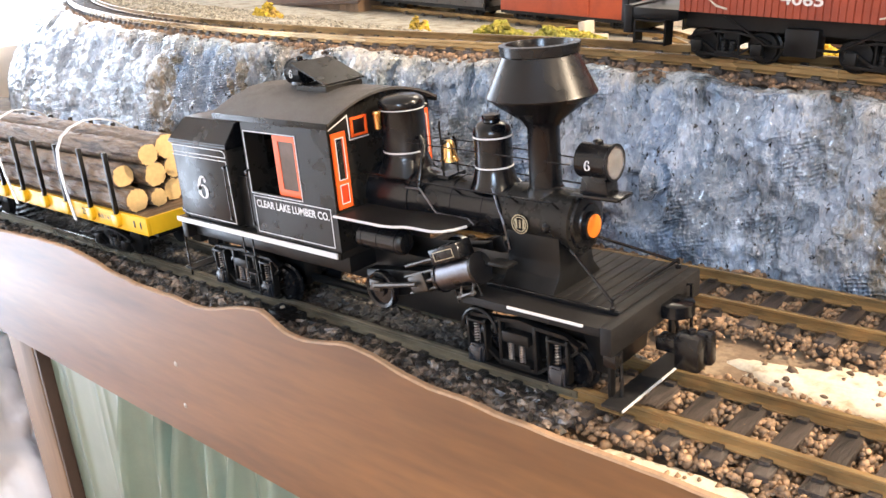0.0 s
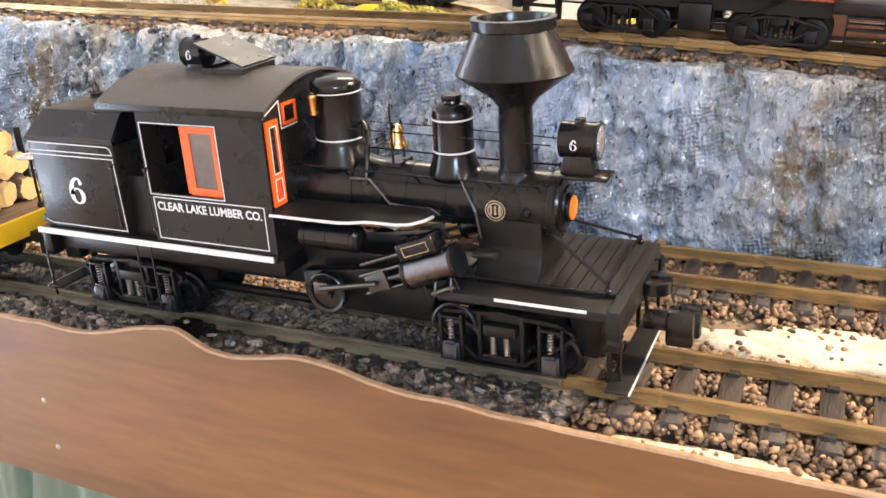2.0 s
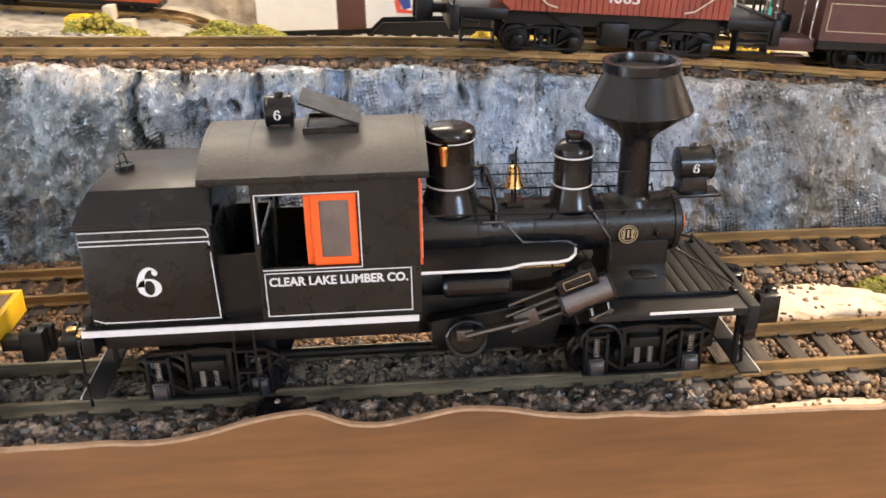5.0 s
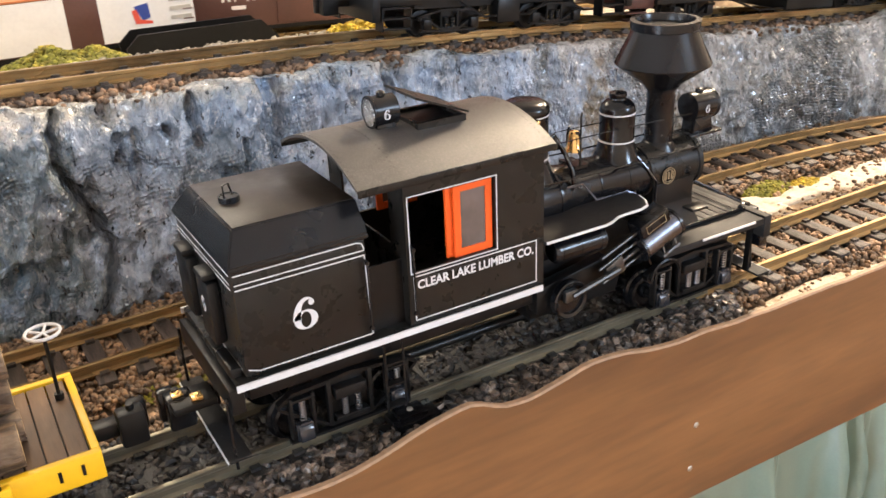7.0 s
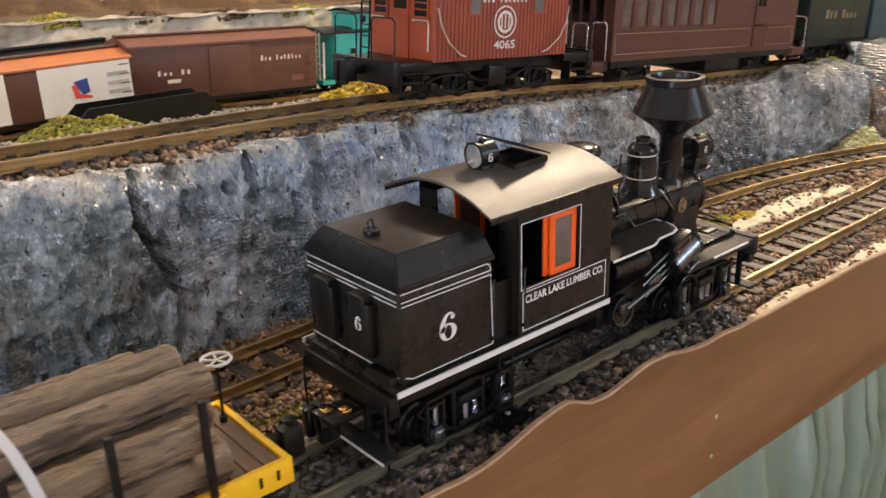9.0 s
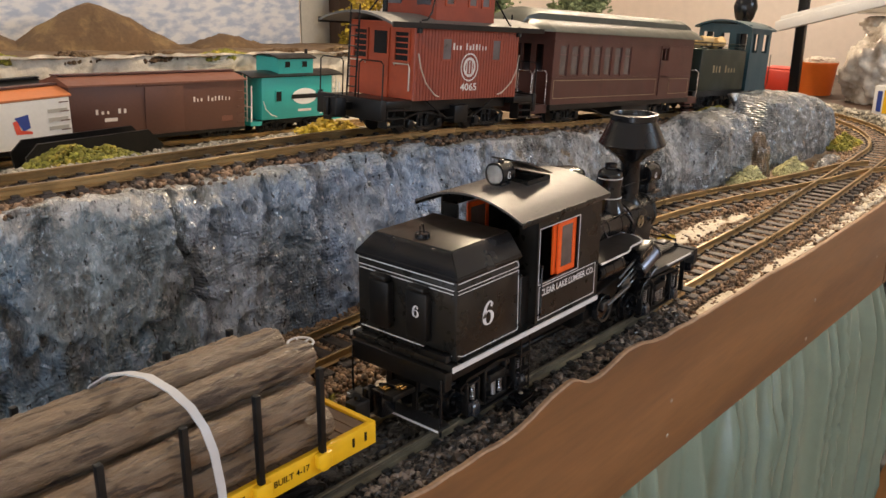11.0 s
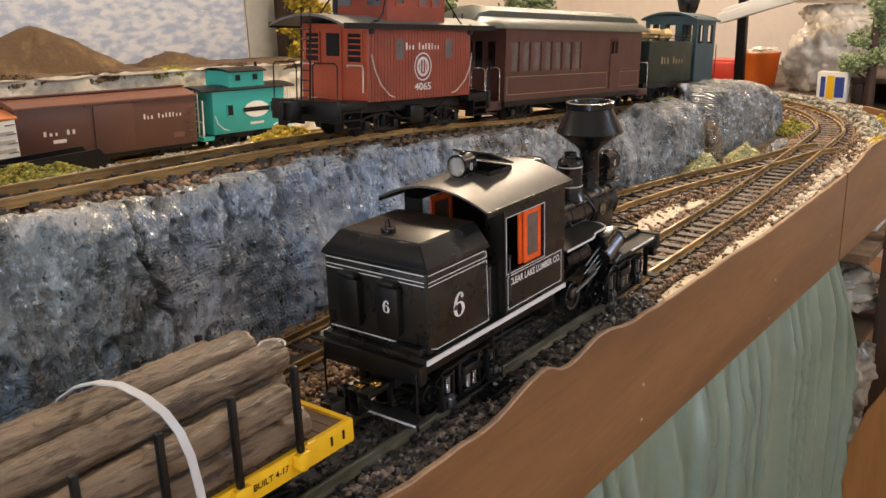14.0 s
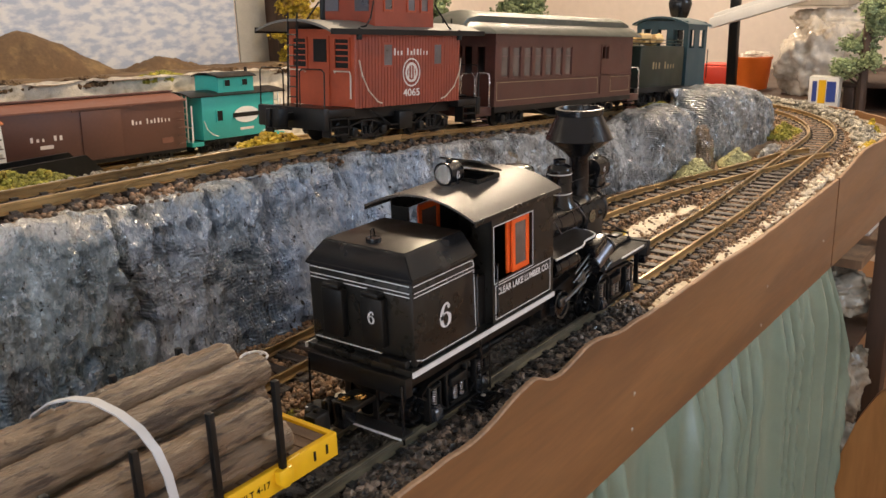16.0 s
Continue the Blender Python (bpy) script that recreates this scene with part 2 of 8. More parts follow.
# Rail copy for the train's stretch, its shade painted into the colour
rail_shaded = material("shaded_brass_rail", (0.25, 0.22, 0.155), 0.30, 0.6, vary=0.25, grain=120, second=(0.06, 0.050, 0.035), second_scale=40, second_at=(0.42, 0.68), stretch=(0.3, 1, 1), bump=0.1, bump_scale=600)
sleeper_brown = material("sleeper_brown_plastic", (0.060, 0.045, 0.036), 0.5, vary=0.4, grain=500, random_object=0.4, stretch=(1, 0.12, 1), second=(0.022, 0.017, 0.014), second_scale=260, second_at=(0.48, 0.6), bump=1.2, bump_scale=400)
stone_brown = material("ballast_stone", (0.31, 0.192, 0.105), 0.58, vary=0.28, grain=600, random_island=0.65, second=(0.11, 0.070, 0.042), second_scale=70, second_at=(0.42, 0.66), bump=0.3, bump_scale=900)
stone_grey = material("grey_ballast_stone", (0.175, 0.135, 0.105), 0.34, vary=0.3, grain=600, random_island=0.85, second=(0.025, 0.021, 0.019), second_scale=110, second_at=(0.44, 0.55), bump=0.3, bump_scale=900, spec=0.7)
stone_black = material("black_ballast_stone", (0.060, 0.050, 0.042), 0.5, vary=0.3, grain=600, random_island=0.7, second=(0.02, 0.018, 0.016), second_scale=110, second_at=(0.45, 0.6), bump=0.3, bump_scale=900)
stone_dark = material("dark_ballast_stone", (0.27, 0.165, 0.095), 0.65, vary=0.25, grain=600, random_island=0.65, second=(0.08, 0.055, 0.04), second_scale=60, second_at=(0.42, 0.62), bump=0.3, bump_scale=900)
sand = material("pale_sand_plaster", (0.72, 0.63, 0.49), 0.85, vary=0.22, grain=400, second=(0.44, 0.34, 0.22), second_scale=70, second_at=(0.52, 0.70), bump=1.0, bump_scale=500)
soil = material("brown_soil", (0.20, 0.14, 0.09), 0.9, vary=0.35, grain=300, second=(0.34, 0.26, 0.17), second_scale=40, bump=0.6, bump_scale=300)
gravel_grey = material("grey_gravel_ground", (0.37, 0.34, 0.275), 0.9, vary=0.40, grain=300, random_island=0.5, second=(0.24, 0.205, 0.15), second_scale=40, bump=1.5, bump_scale=300)
grass_green = material("green_ground_foam", (0.23, 0.215, 0.03), 0.9, vary=0.4, grain=200, random_island=0.5, second=(0.36, 0.27, 0.04), second_scale=40)
grass_yellow = material("yellow_ground_foam", (0.50, 0.36, 0.03), 0.9, vary=0.3, grain=200, random_island=0.45, second=(0.34, 0.22, 0.06), second_scale=30)
moss_pale = material("pale_lichen", (0.42, 0.40, 0.20), 0.95, vary=0.3, grain=200, random_island=0.3)
plywood = material("varnished_plywood", (0.185, 0.082, 0.023), 0.46, vary=0.30, grain=170, second=(0.080, 0.030, 0.007), second_scale=11, second_at=(0.44, 0.66), stretch=(0.13, 1, 1), bump=0.06, bump_scale=260, rough_vary=0.08, spec=0.5, coat=0.75, coat_rough=0.60)
# Bare ply edge, lightened so that its rim light is in the colour
lit_plywood_edge = material("lit_plywood_edge", (0.34, 0.215, 0.125), 0.6, vary=0.35, grain=200)
timber = material("leg_timber", (0.23, 0.145, 0.085), 0.6, vary=0.30, grain=90, stretch=(1, 1, 0.12), second=(0.13, 0.080, 0.045), second_scale=16)
golden_wood = material("golden_brown_wood", (0.42, 0.20, 0.065), 0.42, vary=0.2, grain=70, stretch=(1, 1, 0.12), second=(0.32, 0.145, 0.045), second_scale=12)
dark_timber = material("dark_timber", (0.07, 0.04, 0.025), 0.6, vary=0.25, grain=90, stretch=(1, 1, 0.12))
bark = material("log_bark", (0.190, 0.132, 0.083), 0.40, vary=0.35, grain=420, second=(0.060, 0.040, 0.027), second_scale=210, second_at=(0.53, 0.60), stretch=(0.15, 1, 1), bump=3.4, bump_scale=260)
log_end = material("sawn_log_end", (0.62, 0.43, 0.19), 0.6, vary=0.2, grain=300)
yellow_paint = material("yellow_car_paint", (0.80, 0.47, 0.012), 0.36, vary=0.06, grain=200)
deck_brown = material("flatcar_planks", (0.17, 0.105, 0.062), 0.6, vary=0.3, grain=300, stretch=(1, 0.15, 1), bump=0.3, bump_scale=400, random_object=0.2)
strap_grey = material("grey_plastic_strap", (0.52, 0.52, 0.53), 0.38, vary=0.05)
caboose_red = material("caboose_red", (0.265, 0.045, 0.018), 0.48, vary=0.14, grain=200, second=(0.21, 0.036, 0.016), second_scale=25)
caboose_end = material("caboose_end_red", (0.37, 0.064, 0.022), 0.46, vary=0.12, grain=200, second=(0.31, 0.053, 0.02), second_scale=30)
maroon = material("coach_maroon", (0.078, 0.026, 0.019), 0.42, vary=0.15, grain=200, second=(0.058, 0.020, 0.015), second_scale=20)
coach_roof = material("coach_roof_grey_green", (0.055, 0.062, 0.048), 0.45, vary=0.2, grain=200, second=(0.09, 0.09, 0.075), second_scale=40)
felt_roof = material("grey_roof_felt", (0.11, 0.105, 0.098), 0.6, vary=0.2, grain=300)
pale_roof = material("pale_roof_felt", (0.42, 0.40, 0.35), 0.6, vary=0.12, grain=300)
green_paint = material("locomotive_green", (0.007, 0.016, 0.010), 0.4, vary=0.15, grain=200)
blue_green = material("cab_blue_green", (0.022, 0.060, 0.075), 0.4, vary=0.15, grain=200)
teal_paint = material("teal_caboose_paint", (0.030, 0.36, 0.34), 0.42, vary=0.08, grain=200)
boxcar_brown = material("boxcar_brown", (0.092, 0.036, 0.024), 0.5, vary=0.14, grain=200)
boxcar_roof = material("boxcar_roof_brown", (0.165, 0.066, 0.042), 0.5, vary=0.16, grain=200)
orange_roof = material("orange_roof", (0.50, 0.17, 0.06), 0.5, vary=0.12, grain=200)
white_car = material("white_car_paint", (0.78, 0.77, 0.74), 0.45, vary=0.06)
blue_mark = material("blue_mark", (0.03, 0.06, 0.28), 0.5)
red_mark = material("red_mark", (0.7, 0.09, 0.05), 0.5)
faded_white = material("faded_white_lettering", (0.66, 0.60, 0.56), 0.6, vary=0.15, grain=900)
cream = material("cream_sash", (0.52, 0.45, 0.36), 0.5)
plaster = material("room_plaster", (0.90, 0.80, 0.69), 0.85, vary=0.06, grain=30)
ceiling_white = material("ceiling_white", (0.78, 0.75, 0.70), 0.9, vary=0.04, grain=20)
floor_wood = material("floor_boards", (0.30, 0.15, 0.06), 0.45, vary=0.2, grain=30, stretch=(0.2, 1, 1))
hill_brown = material("hill_felt", (0.10, 0.060, 0.030), 0.95, vary=0.3, grain=120, second=(0.17, 0.11, 0.05), second_scale=18, bump=0.5, bump_scale=150)
wall_stone = material("pale_rock_face", (0.62, 0.56, 0.46), 0.85, vary=0.35, grain=90, second=(0.36, 0.31, 0.23), second_scale=45, second_at=(0.50, 0.66), bump=2.8, bump_scale=110)
clear_plastic = material("plastic_bag_film", (0.80, 0.72, 0.61), 0.15, vary=0.4, grain=30, second=(0.42, 0.34, 0.25), second_scale=9, bump=2.0, bump_scale=40, coat=0.8, coat_rough=0.08)
milky_pane = material("milky_pane", (0.12, 0.095, 0.085), 0.15, vary=0.5, grain=60)
# Darker bag film for the low rack, with the shade there in its colour
shaded_film = material("shaded_plastic_film", (0.36, 0.33, 0.27), 0.22, vary=0.35, grain=30, second=(0.13, 0.115, 0.09), second_scale=8, bump=1.6, bump_scale=26)
white_film = material("white_plastic_film", (0.86, 0.86, 0.88), 0.4, vary=0.08, grain=20)
bucket_orange = material("orange_bucket_plastic", (0.80, 0.17, 0.02), 0.4, vary=0.06)
bucket_red = material("red_plastic", (0.66, 0.05, 0.02), 0.4, vary=0.06)
tree_green = material("tree_foam_green", (0.25, 0.30, 0.15), 0.9, vary=0.4, grain=60, random_island=0.45)
curtain_cloth = material("sage_curtain_satin", (0.165, 0.240, 0.190), 0.36, vary=0.08, grain=500, second=(0.138, 0.205, 0.165), second_scale=8, bump=0.08, bump_scale=2500, spec=0.9, coat=0.8, coat_rough=0.28)


def glass(name, colour, rough, alpha=1.0):
    mt = bpy.data.materials.new(name)
    mt.use_nodes = True
    b = mt.node_tree.nodes["Principled BSDF"]
    b.inputs["Base Color"].default_value = (*colour, 1)
    b.inputs["Roughness"].default_value, b.inputs["Transmission Weight"].default_value, b.inputs["IOR"].default_value = rough, 1.0, 1.45
    return mt


pane_glass = glass("window_glass", (0.85, 0.88, 0.9), 0.08)
lens_glass = glass("lamp_glass", (0.95, 0.95, 0.95), 0.02)


def painted_rock(name, body, pale, clean=0.0, zones=()):
    """Glossy painted plaster rock: washes, pale brushed grain, dark pits. zones: other base coats, each where the mesh carries its layer."""
    mt = bpy.data.materials.new(name)
    mt.use_nodes = True
    N, L = mt.node_tree.nodes, mt.node_tree.links
    bsdf = N["Principled BSDF"]
    tc = N.new("ShaderNodeTexCoord")

    def noise_node(scale, detail, stretch, rough=0.6):
        mp = N.new("ShaderNodeMapping")
        mp.inputs["Scale"].default_value = stretch
        L.new(tc.outputs["Object"], mp.inputs["Vector"])
        n = N.new("ShaderNodeTexNoise")
        n.inputs["Scale"].default_value, n.inputs["Detail"].default_value, n.inputs["Roughness"].default_value = scale, detail, rough
        L.new(mp.outputs["Vector"], n.inputs["Vector"])
        return n.outputs["Fac"]

    def ramp(fac, lo, hi):
        r = N.new("ShaderNodeMapRange")
        r.inputs["From Min"].default_value, r.inputs["From Max"].default_value = lo, hi
        L.new(fac, r.inputs["Value"])
        return r.outputs["Result"]

    def ramp_to(fac, lo, hi, to_lo, to_hi):
        r = N.new("ShaderNodeMapRange")
        r.inputs["From Min"].default_value, r.inputs["From Max"].default_value = lo, hi
        r.inputs["To Min"].default_value, r.inputs["To Max"].default_value = to_lo, to_hi
        L.new(fac, r.inputs["Value"])
        return r.outputs["Result"]

    def mix(fac, a, b):
        m = N.new("ShaderNodeMix")
        m.data_type = "RGBA"
        L.new(fac, m.inputs["Factor"])
        L.new(a, m.inputs["A"])
        if isinstance(b, tuple):
            m.inputs["B"].default_value = (*b, 1)
        else:
            L.new(b, m.inputs["B"])
        return m.outputs["Result"]

    def weave(scale):
        """The open weave of plaster cloth: a grid of small dimples."""
        mp = N.new("ShaderNodeMapping")
        mp.inputs["Rotation"].default_value = (0, 0.16, 0)
        mp.inputs["Scale"].default_value = (scale, 0, scale)
        L.new(tc.outputs["Object"], mp.inputs["Vector"])
        v = N.new("ShaderNodeTexVoronoi")
        v.inputs["Scale"].default_value, v.inputs["Randomness"].default_value = 1.0, 0.25
        L.new(mp.outputs["Vector"], v.inputs["Vector"])
        return v.outputs["Distance"]

    def math_node(op, a, b):
        n = N.new("ShaderNodeMath")
        n.operation = op
        for i, v in enumerate((a, b)):
            if isinstance(v, (int, float)):
                n.inputs[i].default_value = v
            else:
                L.new(v, n.inputs[i])
        return n.outputs[0]

    def tint(colour, k):
        m = N.new("ShaderNodeMix")
        m.data_type, m.blend_type = "RGBA", "MULTIPLY"
        m.inputs["Factor"].default_value = 1.0
        L.new(colour, m.inputs["A"])
        m.inputs["B"].default_value = (*k, 1)
        return m.outputs["Result"]

    base = N.new("ShaderNodeRGB")
    base.outputs[0].default_value = (*body, 1)
    coat = base.outputs[0]
    ragged = math_node("MULTIPLY", math_node("SUBTRACT", noise_node(38, 6, (1, 1, 0.5), 0.65), 0.5), 1.7)
    for layer, colour in zones:
        at = N.new("ShaderNodeAttribute")
        at.attribute_name = layer
        coat = mix(ramp(math_node("ADD", at.outputs["Fac"], ragged), 0.44, 0.64), coat, colour)
    # broad washes of paint
    c = mix(ramp(noise_node(11, 4, (1, 1, 0.45)), 0.42, 0.66), coat, tint(coat, (0.42, 0.46, 0.46)))
    if body[2] > body[0]:
        c = mix(ramp(noise_node(7, 3, (1, 1, 0.7)), 0.50, 0.66), c, tint(coat, (0.80, 1.02, 1.30)))
    c = mix(ramp(noise_node(6.5, 4, (1, 1, 0.4)), 0.56 + clean, 0.70 + clean), c, (0.19, 0.15, 0.10))
    c = mix(ramp(noise_node(20, 5, (1, 1, 0.22), 0.66), 0.56 + clean, 0.68 + clean), c, (0.040, 0.052, 0.056))
    c = mix(ramp(noise_node(22, 5, (1, 1, 0.30), 0.62), 0.54, 0.66), c, tint(coat, (1.55, 1.55, 1.55)))
    # white brushed thinly over the high grain in some places, dark paint left in small pits
    thin = ramp(noise_node(10, 4, (1, 1, 0.6)), 0.40, 0.62)
    c = mix(math_node("MULTIPLY", ramp(noise_node(120, 6, (0.7, 1, 0.7), 0.72), pale, pale + 0.09), math_node("MULTIPLY", thin, 0.75)), c, (0.80, 0.82, 0.85))
    c = mix(ramp(noise_node(210, 4, (1, 1, 0.45), 0.6), 0.61 + clean, 0.67 + clean), c, (0.018, 0.022, 0.026))
    L.new(c, bsdf.inputs["Base Color"])
    L.new(ramp_to(noise_node(40, 4, (1, 1, 0.6)), 0.3, 0.7, 0.14, 0.36), bsdf.inputs["Roughness"])
    bsdf.inputs["Specular IOR Level"].default_value = 1.0
    bsdf.inputs["Coat Weight"].default_value, bsdf.inputs["Coat Roughness"].default_value = 0.75, 0.17
    patch = ramp(noise_node(12, 3, (1, 1, 1)), 0.50, 0.62)
    grid = math_node("MULTIPLY", weave(300), patch)
    fine = noise_node(430, 3, (1, 1, 0.5), 0.5)
    coarse = noise_node(80, 4, (1, 1, 0.45), 0.55)
    h = math_node("ADD", math_node("MULTIPLY", coarse, 1.15), math_node("ADD", math_node("MULTIPLY", fine, 0.40), math_node("MULTIPLY", grid, 0.75)))
    b = N.new("ShaderNodeBump")
    b.inputs["Strength"].default_value, b.inputs["Distance"].default_value = 1.0, 0.012
    L.new(h, b.inputs["Height"])
    L.new(b.outputs["Normal"], bsdf.inputs["Normal"])
    return mt


rock = painted_rock("painted_rock", (0.39, 0.44, 0.52), 0.55, 0.0,
                    (("slate_coat", (0.205, 0.250, 0.275)), ("grey_coat", (0.32, 0.32, 0.315)), ("brown_coat", (0.215, 0.160, 0.100)), ("blue_coat", (0.34, 0.44, 0.60)), ("lit_lip_coat", (0.60, 0.575, 0.54))))
rock_grey = painted_rock("grey_rock", (0.27, 0.27, 0.26), 0.55, 0.01)
rock_tan = painted_rock("tan_rock", (0.50, 0.34, 0.22), 0.70)


def painted_sky():
    """A paper backdrop painted with pale clouds on blue-grey."""
    mt = bpy.data.materials.new("painted_sky_paper")
    mt.use_nodes = True
    N, L = mt.node_tree.nodes, mt.node_tree.links
    tc, mp = N.new("ShaderNodeTexCoord"), N.new("ShaderNodeMapping")
    mp.inputs["Scale"].default_value = (1, 1, 2.2)
    L.new(tc.outputs["Object"], mp.inputs["Vector"])
    n = N.new("ShaderNodeTexNoise")
    n.inputs["Scale"].default_value, n.inputs["Detail"].default_value = 24, 4
    L.new(mp.outputs["Vector"], n.inputs["Vector"])
    r = N.new("ShaderNodeValToRGB")
    r.color_ramp.elements[0].position, r.color_ramp.elements[0].color = 0.40, (0.37, 0.43, 0.56, 1)
    r.color_ramp.elements[1].position, r.color_ramp.elements[1].color = 0.60, (0.63, 0.645, 0.68, 1)
    L.new(n.outputs["Fac"], r.inputs["Fac"])
    L.new(r.outputs["Color"], N["Principled BSDF"].inputs["Base Color"])
    N["Principled BSDF"].inputs["Roughness"].default_value = 0.7
    return mt


sky_paper = painted_sky()


def glowing_sky():
    mt = bpy.data.materials.new("outdoor_daylight")
    mt.use_nodes = True
    b = mt.node_tree.nodes["Principled BSDF"]
    b.inputs["Base Color"].default_value = (0.6, 0.7, 0.8, 1)
    b.inputs["Emission Color"].default_value = (0.80, 0.88, 1.0, 1)
    b.inputs["Emission Strength"].default_value = 1.6
    return mt


outdoor_daylight = glowing_sky()

# ---- large structure: room, layout table, rock, tracks ----
FLOOR_Z = -0.98
CEIL_Z = 1.42


def structure(name, bm, mat, label, category="structure"):
    return solo(name, bm, mat, label, category, kind="structure")


structure("floor", B(-2.75, 3.75, -2.35, 2.35, FLOOR_Z - 0.1, FLOOR_Z), floor_wood, "brown wooden board floor of the layout room", "floor")
structure("ceiling", B(-2.75, 3.75, -2.35, 2.35, CEIL_Z, CEIL_Z + 0.1), ceiling_white, "plain off-white ceiling over the layout room", "ceiling")
structure("wall_north", B(-2.75, 3.75, 2.2, 2.35, FLOOR_Z, CEIL_Z), plaster, "plain beige plaster wall behind the layout", "wall")
bm = bmesh.new()
for x0, x1, z0, z1 in ((-2.6, 0.88, FLOOR_Z, CEIL_Z), (1.52, 3.6, FLOOR_Z, CEIL_Z), (0.88, 1.52, FLOOR_Z, 0.62), (0.88, 1.52, 1.14, CEIL_Z)):
    bm_box(bm, x0, x1, -2.1, -1.95, z0, z1)
structure("wall_south", bm, plaster, "beige plaster wall with a window opening", "wall")
structure("wall_east", B(3.6, 3.75, -2.2, 2.2, FLOOR_Z, CEIL_Z), plaster, "pale plaster wall at the end of the room", "wall")
bm = bmesh.new()
for y0, y1, z0, z1 in ((-2.1, -1.64, FLOOR_Z, CEIL_Z), (-0.46, 0.19, FLOOR_Z, CEIL_Z), (1.21, 2.2, FLOOR_Z, CEIL_Z), (0.19, 1.21, FLOOR_Z, 0.04), (0.19, 1.21, 0.96, CEIL_Z), (-1.64, -0.46, 1.0, CEIL_Z)):
    bm_box(bm, -2.75, -2.6, y0, y1, z0, z1)
structure("wall_west", bm, plaster, "beige plaster wall with a door and a window opening", "wall")


structure("backdrop_west", B(-2.90, -2.88, -1.9, 1.6, FLOOR_Z, 1.3), outdoor_daylight, "pale bright daylight outside the door and window", "backdrop")
structure("backdrop_south", B(0.7, 1.7, -2.26, -2.24, 0.4, 1.3), outdoor_daylight, "pale bright daylight outside the window", "backdrop")


def up_rail_z(x):
    """Height of the upper track's rail heads."""
    if x < -0.1:
        return 0.1516 - 0.030 * (x + 0.1)
    if x < 0.4:
        return 0.148 - 0.045 * x - 0.09 * x * x
    return 0.1156 - 0.080 * (x - 0.4)


def up_y(x):
    """Where the middle of the upper track runs."""
    if x < -0.3:
        return 0.30 + (x + 0.3) ** 2 / 5.2
    if x > 1.15:
        return 0.298 + (x - 1.15) ** 2 / 0.9
    return 0.298


def back_rail_z(x):
    if x > -0.2:
        return 0.0155 - 0.055 * max(x, 0.12)
    k = min(1.0, (-0.2 - x) / 0.18)
    k = k * k * (3 - 2 * k)
    return 0.0089 + (0.028 - 0.085 * x - 0.0089) * k


def curve_at(keys, x):
    for (x0, v0), (x1, v1) in zip(keys, keys[1:]):
        if x <= x1:
            k = max(0, (x - x0) / (x1 - x0))
            k = k * k * (3 - 2 * k)
            return v0 + (v1 - v0) * k
    return keys[-1][1]


FOOT_Y = [(0.48, 0.213), (0.61, 0.203), (0.775, 0.162), (0.84, 0.155), (0.875, 0.174), (0.915, 0.151), (1.15, 0.136), (1.30, 0.165), (1.40, 0.25), (1.46, 0.36)]
CREST_Y = [(0.66, 0.246), (0.80, 0.226), (1.25, 0.224), (1.40, 0.285), (1.46, 0.40)]
CREST_Z = [(0.68, 0.0), (0.75, 0.020), (0.86, 0.026), (0.905, 0.018), (0.928, -0.006), (0.955, 0.044), (1.03, 0.052), (1.10, 0.053), (1.22, 0.038), (1.33, 0.026), (1.46, -0.012)]


def lip_y(x):
    y = up_y(x) - 0.052 if x < 0.66 else curve_at(CREST_Y, x)
    return y + 0.012 * noise.noise((x * 9, 3.1, 0)) + 0.006 * noise.noise((x * 31, 1.7, 0))


def lip_z(x):
    z = up_rail_z(x) - 0.0135
    if x > 0.68:
        z += curve_at(CREST_Z, x)
    return z + 0.006 * noise.noise((x * 14, 7.7, 2))


def base_y(x):
    y = 0.213 if x < 0.48 else curve_at(FOOT_Y, x)
    y += 0.008 * noise.noise((x * 6, 9.0, 0))
    if x < -0.5:
        y += (x + 0.5) ** 2 / 5.8
    return min(y, lip_y(x) - 0.012)


def ridged(p):
    return 1 - abs(noise.noise(p)) * 2


